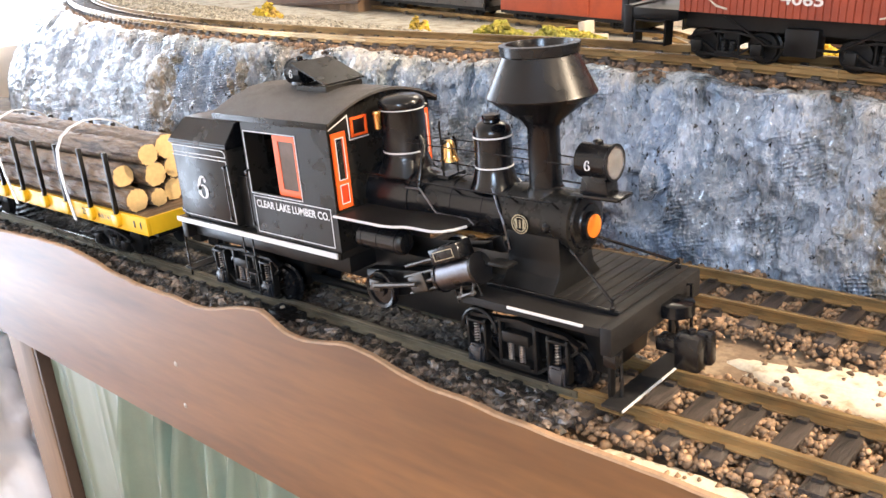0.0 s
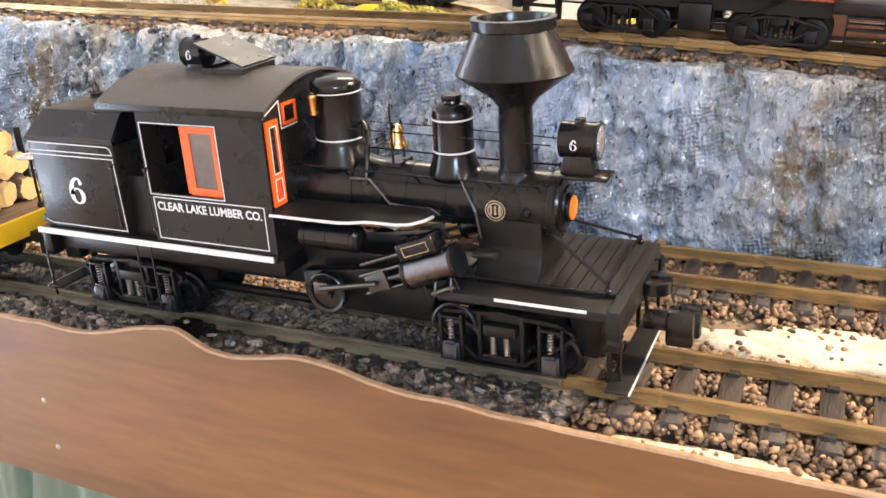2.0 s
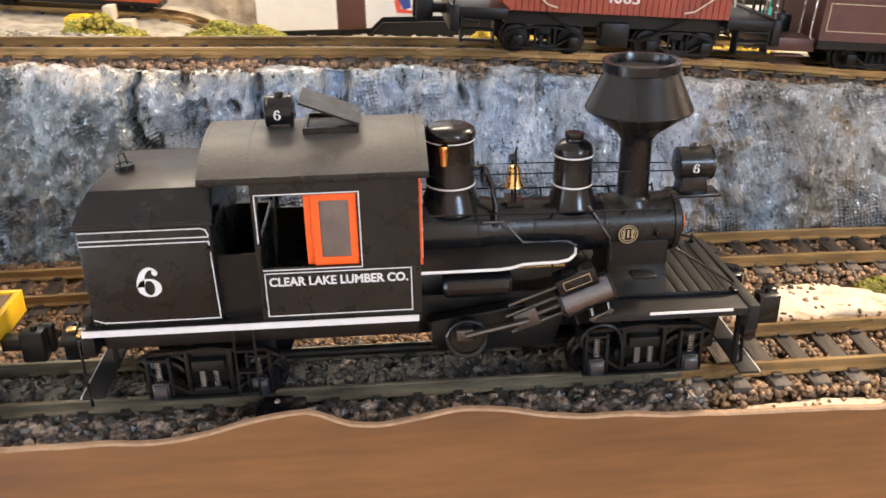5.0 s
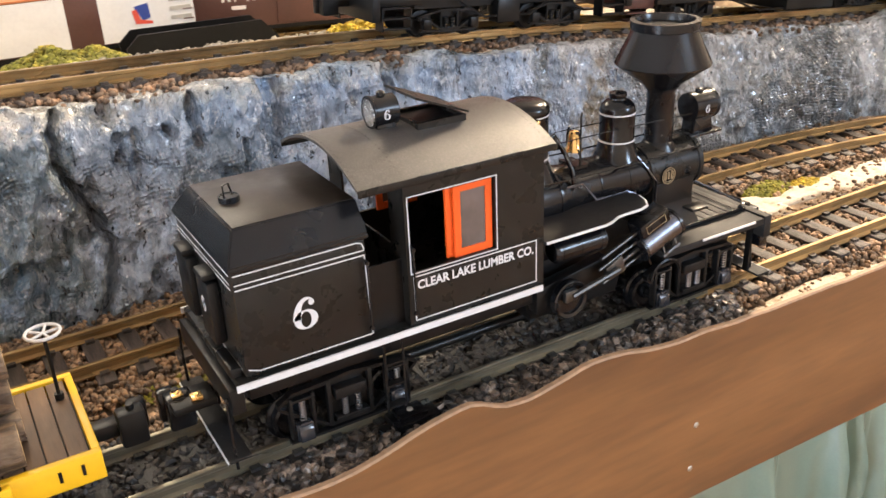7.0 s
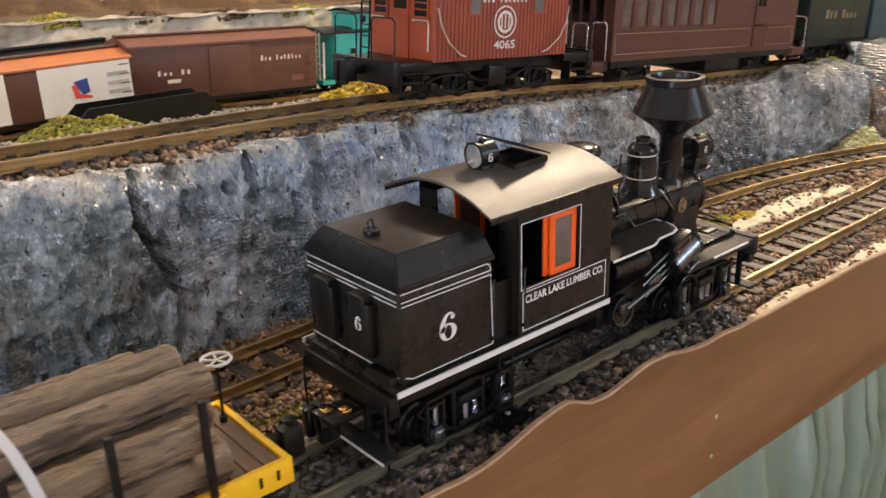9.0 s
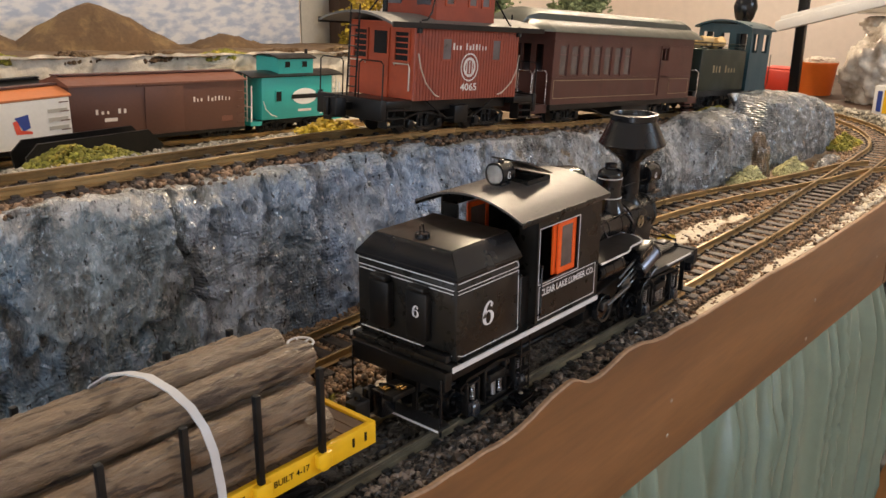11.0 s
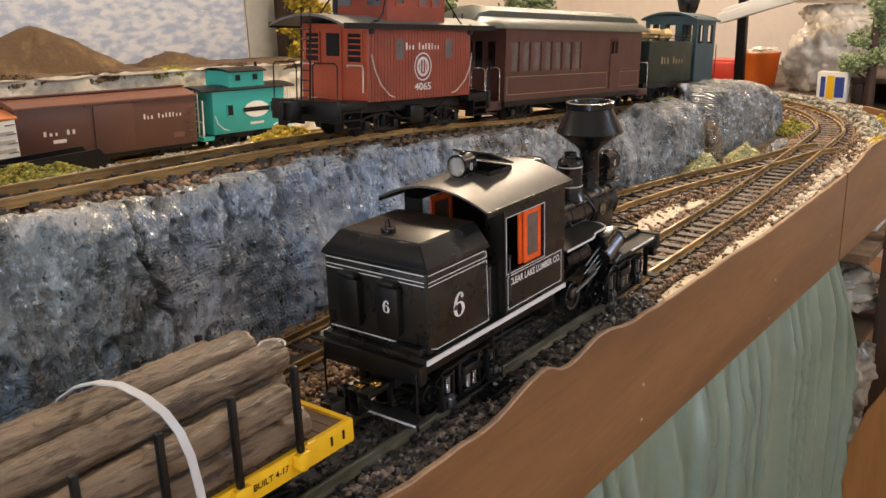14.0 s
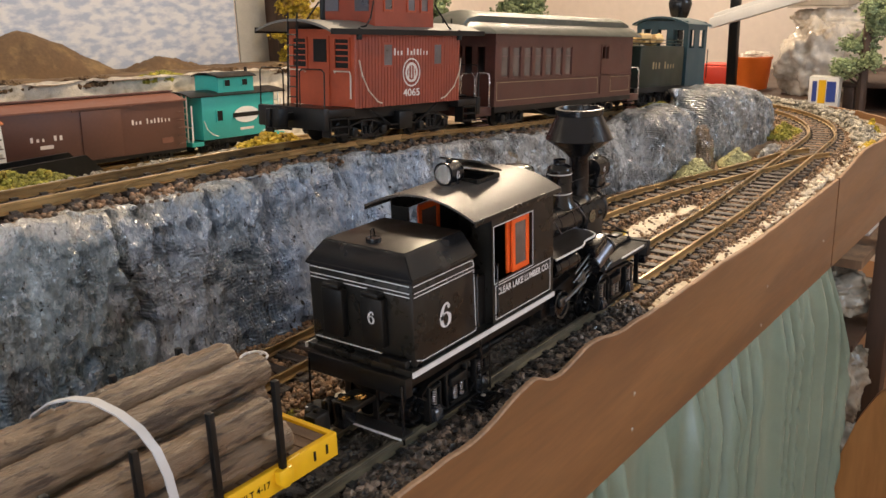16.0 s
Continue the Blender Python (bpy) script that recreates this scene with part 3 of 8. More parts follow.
def rock_face():
    """The rock wall between the two levels: a rough sheet from its foot to its lip, rounded over at the top."""
    xs = np.concatenate([np.arange(-2.6, -0.65, 0.010), np.arange(-0.65, 1.46, 0.0026)])
    rows, over = 82, 14
    verts, faces = [], []
    for x in xs:
        b, ly, lz = base_y(x), lip_y(x), lip_z(x)
        back = up_rail_z(x) - 0.024
        boulder = x > 0.72
        for j in range(rows):
            v = j / (rows - over)
            if v <= 1:
                y = b + (ly - b) * ((0.5 * v * v + 0.5 * v ** 6) if boulder else (0.15 * v + 0.85 * v ** 2.2))
                z = -0.022 + (lz + 0.022) * (v if not boulder else math.sin(v * 1.5708) ** 0.9)
                away = 1.0
            else:
                k = (j - (rows - over)) / (over - 1)
                y, z, away = ly + 0.030 * k, lz + 0.004 * math.sin(k * 2.2) * (1 - k) + (min(back, lz) - lz) * k * k, 0.35
            p = Vector((x, 0.0, z))
            d = 0.010 * noise.fractal(p * 13, 0.9, 2.1, 4) + 0.010 * noise.noise(Vector((x * 8.5, 2, z * 3.5)))
            # flutes, knife marks and torn hollows
            d -= 0.0064 * ridged(Vector((x * 30, 5, z * 9))) ** 3
            d -= 0.0040 * ridged(Vector((x * 95, 1, z * 40 + x * 12))) ** 2
            d += 0.0048 * noise.fractal(Vector((x * 120, 5, z * 75)), 0.7, 2.2, 4)
            hole = noise.noise(Vector((x * 26, 8, z * 15))) + 0.55 * noise.noise(Vector((x * 85, 3, z * 50)))
            d += (0.017 if -0.5 < x < 0.12 else 0.010) * min(1, max(0, (hole - 0.26) * 6))
            if away == 1:
                c = x + 0.213 - 0.012 * math.sin(z * 42) + 0.004 * noise.noise((4, 4, z * 90))
                d += 0.026 * math.exp(-(c / 0.0031) ** 2) - 0.007 * math.exp(-((c + 0.009) / 0.005) ** 2)
                c2 = x - 0.876 - 0.75 * max(0, z) - 0.006 * math.sin(z * 50)
                d += 0.020 * math.exp(-(c2 / 0.010) ** 2)
            y += d * (away if away < 1 else min(1, 0.45 + v * 1.5))
            if away < 1:
                z += 0.003 * noise.noise(Vector((x * 50, y * 50, 1))) + 0.002 * noise.noise(Vector((x * 160, y * 160, 4)))
            verts.append((x, y, z))
    n = len(xs)
    for i in range(n - 1):
        for j in range(rows - 1):
            a = i * rows + j
            faces.append((a, a + rows, a + rows + 1, a + 1))
    me = from_arrays(verts, faces)
    me.materials.append(rock)

    def soft(v, lo, hi):
        return min(1.0, max(0.0, (v - lo) / (hi - lo)))

    # base coats: slate in the middle, grey towards the curve, brown streaks, a lip pale from dry-brushing and
    # painted-in light
    streaks = ((-0.665, 0.050, 0.85), (-0.480, 0.035, 0.7), (0.270, 0.055, 0.55), (0.370, 0.045, 0.55), (0.873, 0.014, 0.9))
    coats = {"slate_coat": [], "grey_coat": [], "brown_coat": [], "blue_coat": [], "lit_lip_coat": []}
    for x in xs:
        slate = soft(x, -0.56, -0.40) * soft(-x, 0.12, 0.30)
        grey = soft(x, 0.12, 0.34)
        brown = max(k * math.exp(-((x - a) / w) ** 2) for a, w, k in streaks)
        for j in range(rows):
            v = j / (rows - over)
            coats["slate_coat"].append(slate * 0.9)
            coats["grey_coat"].append(grey)
            coats["brown_coat"].append(brown * soft(1.15 - v, 0.0, 0.3))
            coats["blue_coat"].append(0.85 * soft(x, -0.30, -0.05) * soft(-x, -0.24, -0.06) * soft(-v, -0.62, -0.20) * soft(noise.noise((x * 18, 3, v * 4)), -0.45, 0.15))
            # the lip's white paint, made paler still by lamp light put into it
            coats["lit_lip_coat"].append(soft(j, rows - over - 13, rows - over + 2) * (0.95 if x < 0.05 else 0.72))
    for layer, values in coats.items():
        me.attributes.new(layer, "FLOAT", "POINT").data.foreach_set("value", values)
    return me


solo("rock_face", rock_face(), rock, "blue-grey painted plaster rock face between the two track levels", "rock", kind="structure")


def ground_z(x, y):
    """Height of the gravel behind the upper track."""
    yc, z0, zb = up_y(x), up_rail_z(x) - 0.0175, back_rail_z(x) - 0.012
    s = min(1, max(0, (y - yc - 0.06) / max(0.05, (0.92 - yc - 0.06))))
    s = s * s * (3 - 2 * s)
    return z0 + (zb - z0) * s + 0.006 * noise.fractal(Vector((x * 9, y * 9, 0)), 1, 2, 4) * (1 if 0.01 < s < 0.97 else 0.12)


def upper_ground():
    xs = np.arange(-2.6, 1.29, 0.02)
    cols = 40
    verts, faces = [], []
    for x in xs:
        y0 = lip_y(x) + 0.026
        for j in range(cols):
            y = y0 + (1.24 - y0) * j / (cols - 1)
            z = ground_z(x, y)
            verts.append((x, y, z))
    for i in range(len(xs) - 1):
        for j in range(cols - 1):
            a = i * cols + j
            faces.append((a, a + cols, a + cols + 1, a + 1))
    return from_arrays(verts, faces)


solo("ground", upper_ground(), gravel_grey, "pale grey gravel ground falling behind the upper track", "ground", kind="structure")


CURVE_X, CURVE_Y, TABLE_R, END_R = 1.30, 0.55, 0.622, 0.412


def fascia_y(x):
    """The front board runs straight, then bends round with the curve."""
    return CURVE_Y - TABLE_R * math.sqrt(1 - (max(0, x - CURVE_X) / END_R) ** 2)


def table_top():
    """The table under the lower tracks, whose front edge follows the wavy fascia and the curve."""
    xs = np.concatenate([np.arange(-2.6, 1.0, 0.02), np.arange(1.0, CURVE_X + END_R - 0.001, 0.012)])
    verts, faces = [], []
    ks = [0, 0.012, 0.03, 0.05, 0.075, 0.10, 0.13, 0.16, 0.20, 0.25, 0.32, 0.42, 0.55, 0.7, 0.85, 1.0]
    for x in xs:
        front = fascia_y(x) + 0.006
        back = 1.24 if x < CURVE_X else CURVE_Y + TABLE_R * math.sqrt(1 - ((x - CURVE_X) / END_R) ** 2)
        for k in ks:
            y = front + (back - front) * k
            z = -0.0195 - (0.14 if y > 0.5 and x < 1.1 else 0) + (0.0014 * noise.noise((x * 40, y * 40, 0)) if y < 0.45 else 0)
            verts.append((x, y, z))
    m = len(ks)
    for i in range(len(xs) - 1):
        for j in range(m - 1):
            a = i * m + j
            faces.append((a, a + m, a + m + 1, a + 1))
    return from_arrays(verts, faces)


solo("ground_lower", table_top(), soil, "brown soil-coloured table top under the lower tracks", "ground", kind="structure")


def sand_patch(x, y, rx, ry, seed):
    """A thin spill of pale sand with a ragged edge."""
    verts, faces, n = [(x, y, -0.0158)], [], 72
    rings = (0.35, 0.7, 0.9, 1.0)
    for k in rings:
        for i in range(n):
            a = 2 * math.pi * i / n
            r = k * (0.78 + 0.34 * noise.fractal(Vector((math.cos(a) * 1.6 + seed, math.sin(a) * 1.6, 0)), 0.8, 2.2, 4))
            px, py = x + rx * r * math.cos(a), max(y + ry * r * math.sin(a), fascia_y(x + rx * r * math.cos(a)) + 0.008)
            verts.append((px, py, (-0.0158 if k < 0.95 else -0.0205) + 0.0011 * noise.noise((px * 70, py * 70, 2))))
    for i in range(n):
        faces.append((0, 1 + i, 1 + (i + 1) % n))
    for q in range(len(rings) - 1):
        for i in range(n):
            a, b = 1 + q * n + i, 1 + q * n + (i + 1) % n
            faces.append((a, a + n, b + n, b))
    solo("sand_patch", from_arrays(verts, faces), sand, "thin patch of pale sand spilled beside the track", "sand", "sand patches", "structure")


for i, (x, y, rx, ry) in enumerate(((0.30, 0.083, 0.11, 0.030), (0.46, 0.080, 0.13, 0.026), (0.60, 0.066, 0.08, 0.018), (0.24, -0.056, 0.10, 0.013), (0.42, -0.055, 0.13, 0.016), (0.64, -0.054, 0.15, 0.016),
                                    (0.84, -0.050, 0.11, 0.009), (-0.10, 0.080, 0.05, 0.012), (-0.34, 0.078, 0.06, 0.014), (0.72, 0.070, 0.05, 0.010))):
    sand_patch(x, y, rx, ry, i * 5.3)


FASCIA_TOP = [(-2.6, 0.0), (-0.75, -0.004), (-0.36, 0.014), (-0.24, 0.001), (-0.155, 0.0), (-0.075, 0.0145), (-0.045, 0.004), (-0.03, 0.003),
              (0.02, 0.010), (0.092, 0.0), (0.19, -0.004), (0.30, -0.006), (0.49, -0.013), (0.86, -0.014), (1.05, 0.003), (1.2, -0.003), (1.7, -0.006)]


def fascia_board(x0, x1):
    xs = np.arange(x0, x1 + 1e-6, 0.008)
    verts, faces = [], []
    for x in xs:
        top = curve_at(FASCIA_TOP, x) + 0.0012 * noise.noise((x * 40, 0, 5))
        low = -0.1365 - 0.030 * x
        y = fascia_y(x)
        for yy, z in ((y, low), (y, top - 0.0012), (y + 0.001, top), (y + 0.0042, top), (y + 0.0050, top - 0.001), (y + 0.0050, low)):
            verts.append((x, yy, z))
    for i in range(len(xs) - 1):
        for j in range(6):
            a = i * 6
            faces.append((a + j, a + 6 + j, a + 6 + (j + 1) % 6, a + (j + 1) % 6))
    faces.append((0, 1, 2, 3, 4, 5)[::-1])
    e = (len(xs) - 1) * 6
    faces.append(tuple(e + k for k in range(6)))
    me = from_arrays(verts, faces, False)
    me.materials.append(plywood)
    me.materials.append(lit_plywood_edge)
    for p in me.polygons[:-2]:
        if p.index % 6 in (1, 2, 3):
            p.material_index = 1
    return me


fascia = thing("fascia", "varnished brown plywood fascia board with a wavy top edge", "fascia", kind="structure")
part("board", fascia_board(-2.6, 0.868), plywood, fascia)
part("board", fascia_board(0.871, 1.70), plywood, fascia)
for x, z in ((-0.2023, -0.0619), (0.1106, -0.075), (0.1085, -0.112), (-0.2, -0.1), (0.52, -0.09), (0.505, -0.14), (0.80, -0.10)):
    bm = bmesh.new()
    bm_lathe(bm, [(-0.0008, 0.0011), (-0.0004, 0.0021), (0.0, 0.0024)], (x, fascia_y(x), z), "Y", 14)
    part("screw_head", bm, screw_steel, fascia, "small dull screw head")


def curtain(x0, x1, seed):
    """A cloth gathered in narrow pleats under the fascia, which open and lean as they fall; its far end swings out past the board."""
    xs = np.arange(x0, x1, 0.0022)
    rows = 40
    verts, faces = [], []
    for x in xs:
        top = -0.1365 - 0.030 * x + 0.006
        flat = min(1.0, max(0.10, (x + 0.41) * 18))
        for j in range(rows):
            v = (j / (rows - 1)) ** 1.7
            u = x + 0.10 * v * noise.noise((x * 3.1, seed, 1.5))
            ph = u * 62 + 5.0 * noise.noise((u * 5, seed, 0)) + 1.5 * noise.noise((u * 19, seed, 2))
            sharp = (1 - abs(math.sin(ph))) ** 1.7
            second = (1 - abs(math.sin(ph * 1.73 + 1.0 + 2.0 * v))) ** 2.6 * max(0, 1 - v * 5)
            swell = noise.noise((u * 11, seed + 4, v * 1.2))
            amp = flat * (0.35 + 0.65 * min(1, v * 9))
            y = fascia_y(min(x, 0.93)) + 0.022 - amp * (0.030 * sharp + 0.010 * second + 0.010 * swell * min(1, v * 4))
            out = max(0, (x - 0.72) / (x1 - 0.72)) ** 1.5 * min(1, v * 3.0) ** 0.8
            verts.append((x + 0.09 * out + 0.003 * math.cos(ph) * min(1, v * 12) * flat, y - 0.020 * out, top + (FLOOR_Z + 0.02 - top) * v))
    for i in range(len(xs) - 1):
        for j in range(rows - 1):
            a = i * rows + j
            faces.append((a, a + rows, a + rows + 1, a + 1))
    me = from_arrays(verts, faces)
    ob = solo("curtain", me, curtain_cloth, "gathered sage-green satin curtain hanging under the fascia", "curtain")
    md = ob.modifiers.new("thickness", "SOLIDIFY")
    md.thickness = 0.0012
    return ob


curtain(-0.510, 0.915, 1.0)
leg = thing("table_leg", "weathered brown timber table leg with a darkened shaded side", "table leg")
part("post", B(-0.580, -0.520, -0.0640, -0.0380, FLOOR_Z, -0.118, bevel=0.002), timber, leg)
# Dark plate added on the +x face for the shade on the leg
part("side_board", B(-0.5195, -0.5135, -0.0630, -0.0300, FLOOR_Z, -0.118, bevel=0.001), dark_timber, leg, "dark board standing for the leg's shaded side")
structure("table_frame", B(-2.6, 1.05, -0.062, -0.03, -0.10, -0.03), timber, "timber rail behind the fascia board", "frame")


# ---- tracks ----
def polyline(fn, x0, x1, step=0.012):
    return [Vector(fn(x)) for x in np.arange(x0, x1 + step / 2, step)]


def ease(pts, n):
    """Even points along a polyline."""
    d = [0.0]
    for a, b in zip(pts, pts[1:]):
        d.append(d[-1] + (b - a).length)
    out, i = [], 0
    for k in range(n + 1):
        s = d[-1] * k / n
        while i < len(pts) - 2 and d[i + 1] < s:
            i += 1
        f = (s - d[i]) / max(1e-9, d[i + 1] - d[i])
        out.append(pts[i].lerp(pts[i + 1], f))
    return out


RAIL = ((-0.0036, -0.0085), (0.0036, -0.0085), (0.0036, -0.0074), (0.0009, -0.0062), (0.0009, -0.0029), (0.0017, -0.0021), (0.0017, -0.0004), (0.0012, 0.0),
        (-0.0012, 0.0), (-0.0017, -0.0004), (-0.0017, -0.0021), (-0.0009, -0.0029), (-0.0009, -0.0062), (-0.0036, -0.0074))


def rail_mesh(pts, offset):
    verts, faces, m = [], [], len(RAIL)
    for i, p in enumerate(pts):
        d = (pts[min(i + 1, len(pts) - 1)] - pts[max(i - 1, 0)])
        side = Vector((-d.y, d.x, 0)).normalized()
        c = p + side * offset
        for a, z in RAIL:
            verts.append(c + side * a + Vector((0, 0, z)))
    for i in range(len(pts) - 1):
        for j in range(m):
            faces.append((i * m + j, (i + 1) * m + j, (i + 1) * m + (j + 1) % m, i * m + (j + 1) % m))
    faces.append(tuple(range(m))[::-1])
    faces.append(tuple((len(pts) - 1) * m + k for k in range(m)))
    return from_arrays(verts, faces, False)


def sleeper_mesh(half):
    bm = bmesh.new()
    bm_box(bm, -0.0062, 0.0062, -half, half, -0.0185, -0.0080, bevel=0.0012)
    for s in (-1, 1):
        for k in (-1, 1):
            bm_box(bm, -0.0030, 0.0030, s * 0.0240 + k * 0.0054 - 0.0020, s * 0.0240 + k * 0.0054 + 0.0020, -0.0088, -0.0060)
    return finish(bm)


SLEEPER, SLEEPER_SHORT = sleeper_mesh(0.0405), sleeper_mesh(0.0325)
SLEEPER.materials.append(sleeper_brown)
SLEEPER_BLACK = SLEEPER.copy()
SLEEPER_BLACK.materials[0] = sleeper_black
SLEEPER_SHORT.materials.append(sleeper_brown)
GAUGE = 0.0242


def track(name, label, pts, spacing=0.0255, shaded_to=None):
    """Two rails and the places of the sleepers; the first stretch of rail is darker, with the train's shade put into
    its colour.
    """
    length = sum((b - a).length for a, b in zip(pts, pts[1:]))
    even = ease(pts, int(length / 0.02))
    tr = thing(name, label, "railway track", kind="structure")
    for s in (-1, 1):
        if shaded_to is None:
            part("rail", rail_mesh(even, s * GAUGE), rail_brass, tr, "tarnished brass rail")
            continue
        cut = next(i for i, p in enumerate(even) if p.x > shaded_to)
        part("rail", rail_mesh(even[:cut] + [even[cut] - Vector((0.0006, 0, 0))], s * GAUGE), rail_shaded, tr, "brass rail in a darker, shaded tone")
        part("rail", rail_mesh(even[cut:], s * GAUGE), rail_brass, tr, "tarnished brass rail")
        x, y = even[cut].x, even[cut].y + s * GAUGE
        joint = bmesh.new()
        for k in (-1, 1):
            bm_box(joint, x - 0.012, x + 0.012, y + k * 0.0022 - 0.0008, y + k * 0.0022 + 0.0008, -0.0068, -0.0022, bevel=0.0003)
            for dx in (-0.008, 0.008):
                bm_box(joint, x + dx - 0.0009, x + dx + 0.0009, y + k * 0.0034 - 0.0006, y + k * 0.0034 + 0.0006, -0.0055, -0.0035)
        part("rail_joiner", joint, rail_shaded, tr, "bolted rail joiner")
    return tr, ease(pts, int(length / spacing))


def sleepers(tr, places, mesh, low=-9, high=9, black_to=-9):
    for i, p in enumerate(places):
        if not low < p.x < high:
            continue
        d = places[min(i + 1, len(places) - 1)] - places[max(i - 1, 0)]
        ob = part("sleeper", SLEEPER_BLACK if p.x < black_to else mesh, sleeper_brown, tr)
        slope = math.degrees(math.atan2(d.z, Vector((d.x, d.y)).length))
        ob.matrix_local = pose(p.x, p.y, p.z, 0, -slope, math.degrees(math.atan2(d.y, d.x)) + random.uniform(-1.5, 1.5))


def main_line(x):
    y = 0.001
    if x > 0.55:
        y += 0.055 * (x - 0.55) ** 1.15
    return (x, y, 0.0)


main_pts = polyline(main_line, -1.9, 1.12)
end = main_pts[-1]
R = 0.52
head = math.atan2(main_pts[-1].y - main_pts[-2].y, main_pts[-1].x - main_pts[-2].x)
for k in range(1, 40):
    a = head + k * 0.045
    main_pts.append(Vector((end.x + R * (math.sin(a) - math.sin(head)), end.y + R * (math.cos(head) - math.cos(a)), 0.0)))


BACK_KEYS = [(-2.6, 0.149), (-0.3, 0.149), (0.1, 0.160), (0.36, 0.158), (0.50, 0.146), (0.64, 0.117), (0.78, 0.072), (0.90, 0.040), (1.02, 0.027)]


def siding(x):
    y = 0.0
    for (x0, v0), (x1, v1) in zip(BACK_KEYS, BACK_KEYS[1:]):
        if x0 <= x <= x1:
            k = (x - x0) / (x1 - x0)
            y = v0 + (v1 - v0) * k
    if x < -0.5:
        y += (x + 0.5) ** 2 / 6.0
    return (x, y, 0.0)


def smooth(pts, times=6):
    for _ in range(times):
        pts = [pts[0]] + [(a + b * 2 + c) / 4 for a, b, c in zip(pts, pts[1:], pts[2:])] + [pts[-1]]
    return pts


siding_pts = smooth(polyline(siding, -1.9, 1.02, 0.02), 8)
upper_pts = polyline(lambda x: (x, up_y(x), up_rail_z(x)), -2.3, 1.28, 0.02)
yard_pts = polyline(lambda x: (x, 1.085, back_rail_z(x)), -1.6, 1.1, 0.05)

main_track, main_sl = track("main_track", "lower main track with brass rails and dark sleepers", main_pts, shaded_to=0.135)
side_track, side_sl = track("siding_track", "lower siding track with brass rails joining the main track", siding_pts)
upper_track, upper_sl = track("upper_track", "upper track with brass rails along the rock edge", upper_pts)
yard_track, yard_sl = track("yard_track", "yard track with brass rails behind the upper level", yard_pts)


# ---- ballast ----
def stones(places, size_lo, size_hi, seed, smooth_shade=False):
    """Many small broken stones in one sheet of geometry."""
    rng = np.random.default_rng(seed)
    t = (1 + 5 ** 0.5) / 2
    ico = np.array([(-1, t, 0), (1, t, 0), (-1, -t, 0), (1, -t, 0), (0, -1, t), (0, 1, t), (0, -1, -t), (0, 1, -t), (t, 0, -1), (t, 0, 1), (-t, 0, -1), (-t, 0, 1)], float)
    ico /= np.linalg.norm(ico[0])
    tri = np.array([(0, 11, 5), (0, 5, 1), (0, 1, 7), (0, 7, 10), (0, 10, 11), (1, 5, 9), (5, 11, 4), (11, 10, 2), (10, 7, 6), (7, 1, 8),
                    (3, 9, 4), (3, 4, 2), (3, 2, 6), (3, 6, 8), (3, 8, 9), (4, 9, 5), (2, 4, 11), (6, 2, 10), (8, 6, 7), (9, 8, 1)])
    n = len(places)
    P = np.array(places)
    r = rng.uniform(size_lo, size_hi, n) * rng.choice([0.75, 1.0, 1.0, 1.25], n)
    V = ico[None] * (1 + rng.uniform(-0.36, 0.36, (n, 12, 1)))
    V = V * rng.uniform(0.7, 1.15, (n, 1, 3))
    a = rng.uniform(0, 6.28, n)
    c, s = np.cos(a), np.sin(a)
    X = V[..., 0] * c[:, None] - V[..., 1] * s[:, None]
    Y = V[..., 0] * s[:, None] + V[..., 1] * c[:, None]
    V = np.stack([X, Y, V[..., 2] * 0.85], -1) * r[:, None, None] + P[:, None]
    F = tri[None] + (np.arange(n) * 12)[:, None, None]
    me = bpy.data.meshes.new("stones")
    me.vertices.add(n * 12)
    me.vertices.foreach_set("co", V.astype(np.float32).ravel())
    me.loops.add(n * 60)
    me.loops.foreach_set("vertex_index", F.astype(np.int32).ravel())
    me.polygons.add(n * 20)
    me.polygons.foreach_set("loop_start", (np.arange(n * 20) * 3).astype(np.int32))
    me.update(calc_edges=True)
    me.validate()
    if smooth_shade:
        me.shade_smooth()
    else:
        me.shade_flat()
    return me


def near_line(pts):
    A = np.array([[p.x, p.y] for p in pts])
    return lambda x, y: float(np.min((A[:, 0] - x) ** 2 + (A[:, 1] - y) ** 2)) ** 0.5


d_main, d_side = near_line(main_pts), near_line(ease(siding_pts, 160))
rng = np.random.default_rng(4)
lower = []
for _ in range(112000):
    x = rng.uniform(-1.3, 1.5) if rng.random() < 0.35 else rng.uniform(-0.55, 0.75)
    y = rng.uniform(-0.066, 0.235)
    dm, ds = d_main(x, y), d_side(x, y)
    d = min(dm, ds)
    if y > base_y(x) + 0.006 or d > 0.075:
        continue
    bare = 0.5 + noise.noise((x * 22, y * 22, 3)) + 0.4 * noise.noise((x * 70, y * 70, 9))
    edge = 0.042 + (0.020 if x < 0.17 else 0.012 if x > 0.6 else 0.003)
    if d > edge and rng.random() > max(0.05, 0.5 - (d - edge) * 30) * bare:
        continue
    if x < 0.17 and y < -0.03 and rng.random() < 0.1:
        continue
    z = -0.0150 + rng.uniform(-0.001, 0.0048) if d < edge else -0.0165 + rng.uniform(0, 0.0015)
    if abs(dm - GAUGE) < 0.0042 or abs(ds - GAUGE) < 0.0042:
        z = -0.0155
    lower.append((x, y, z))
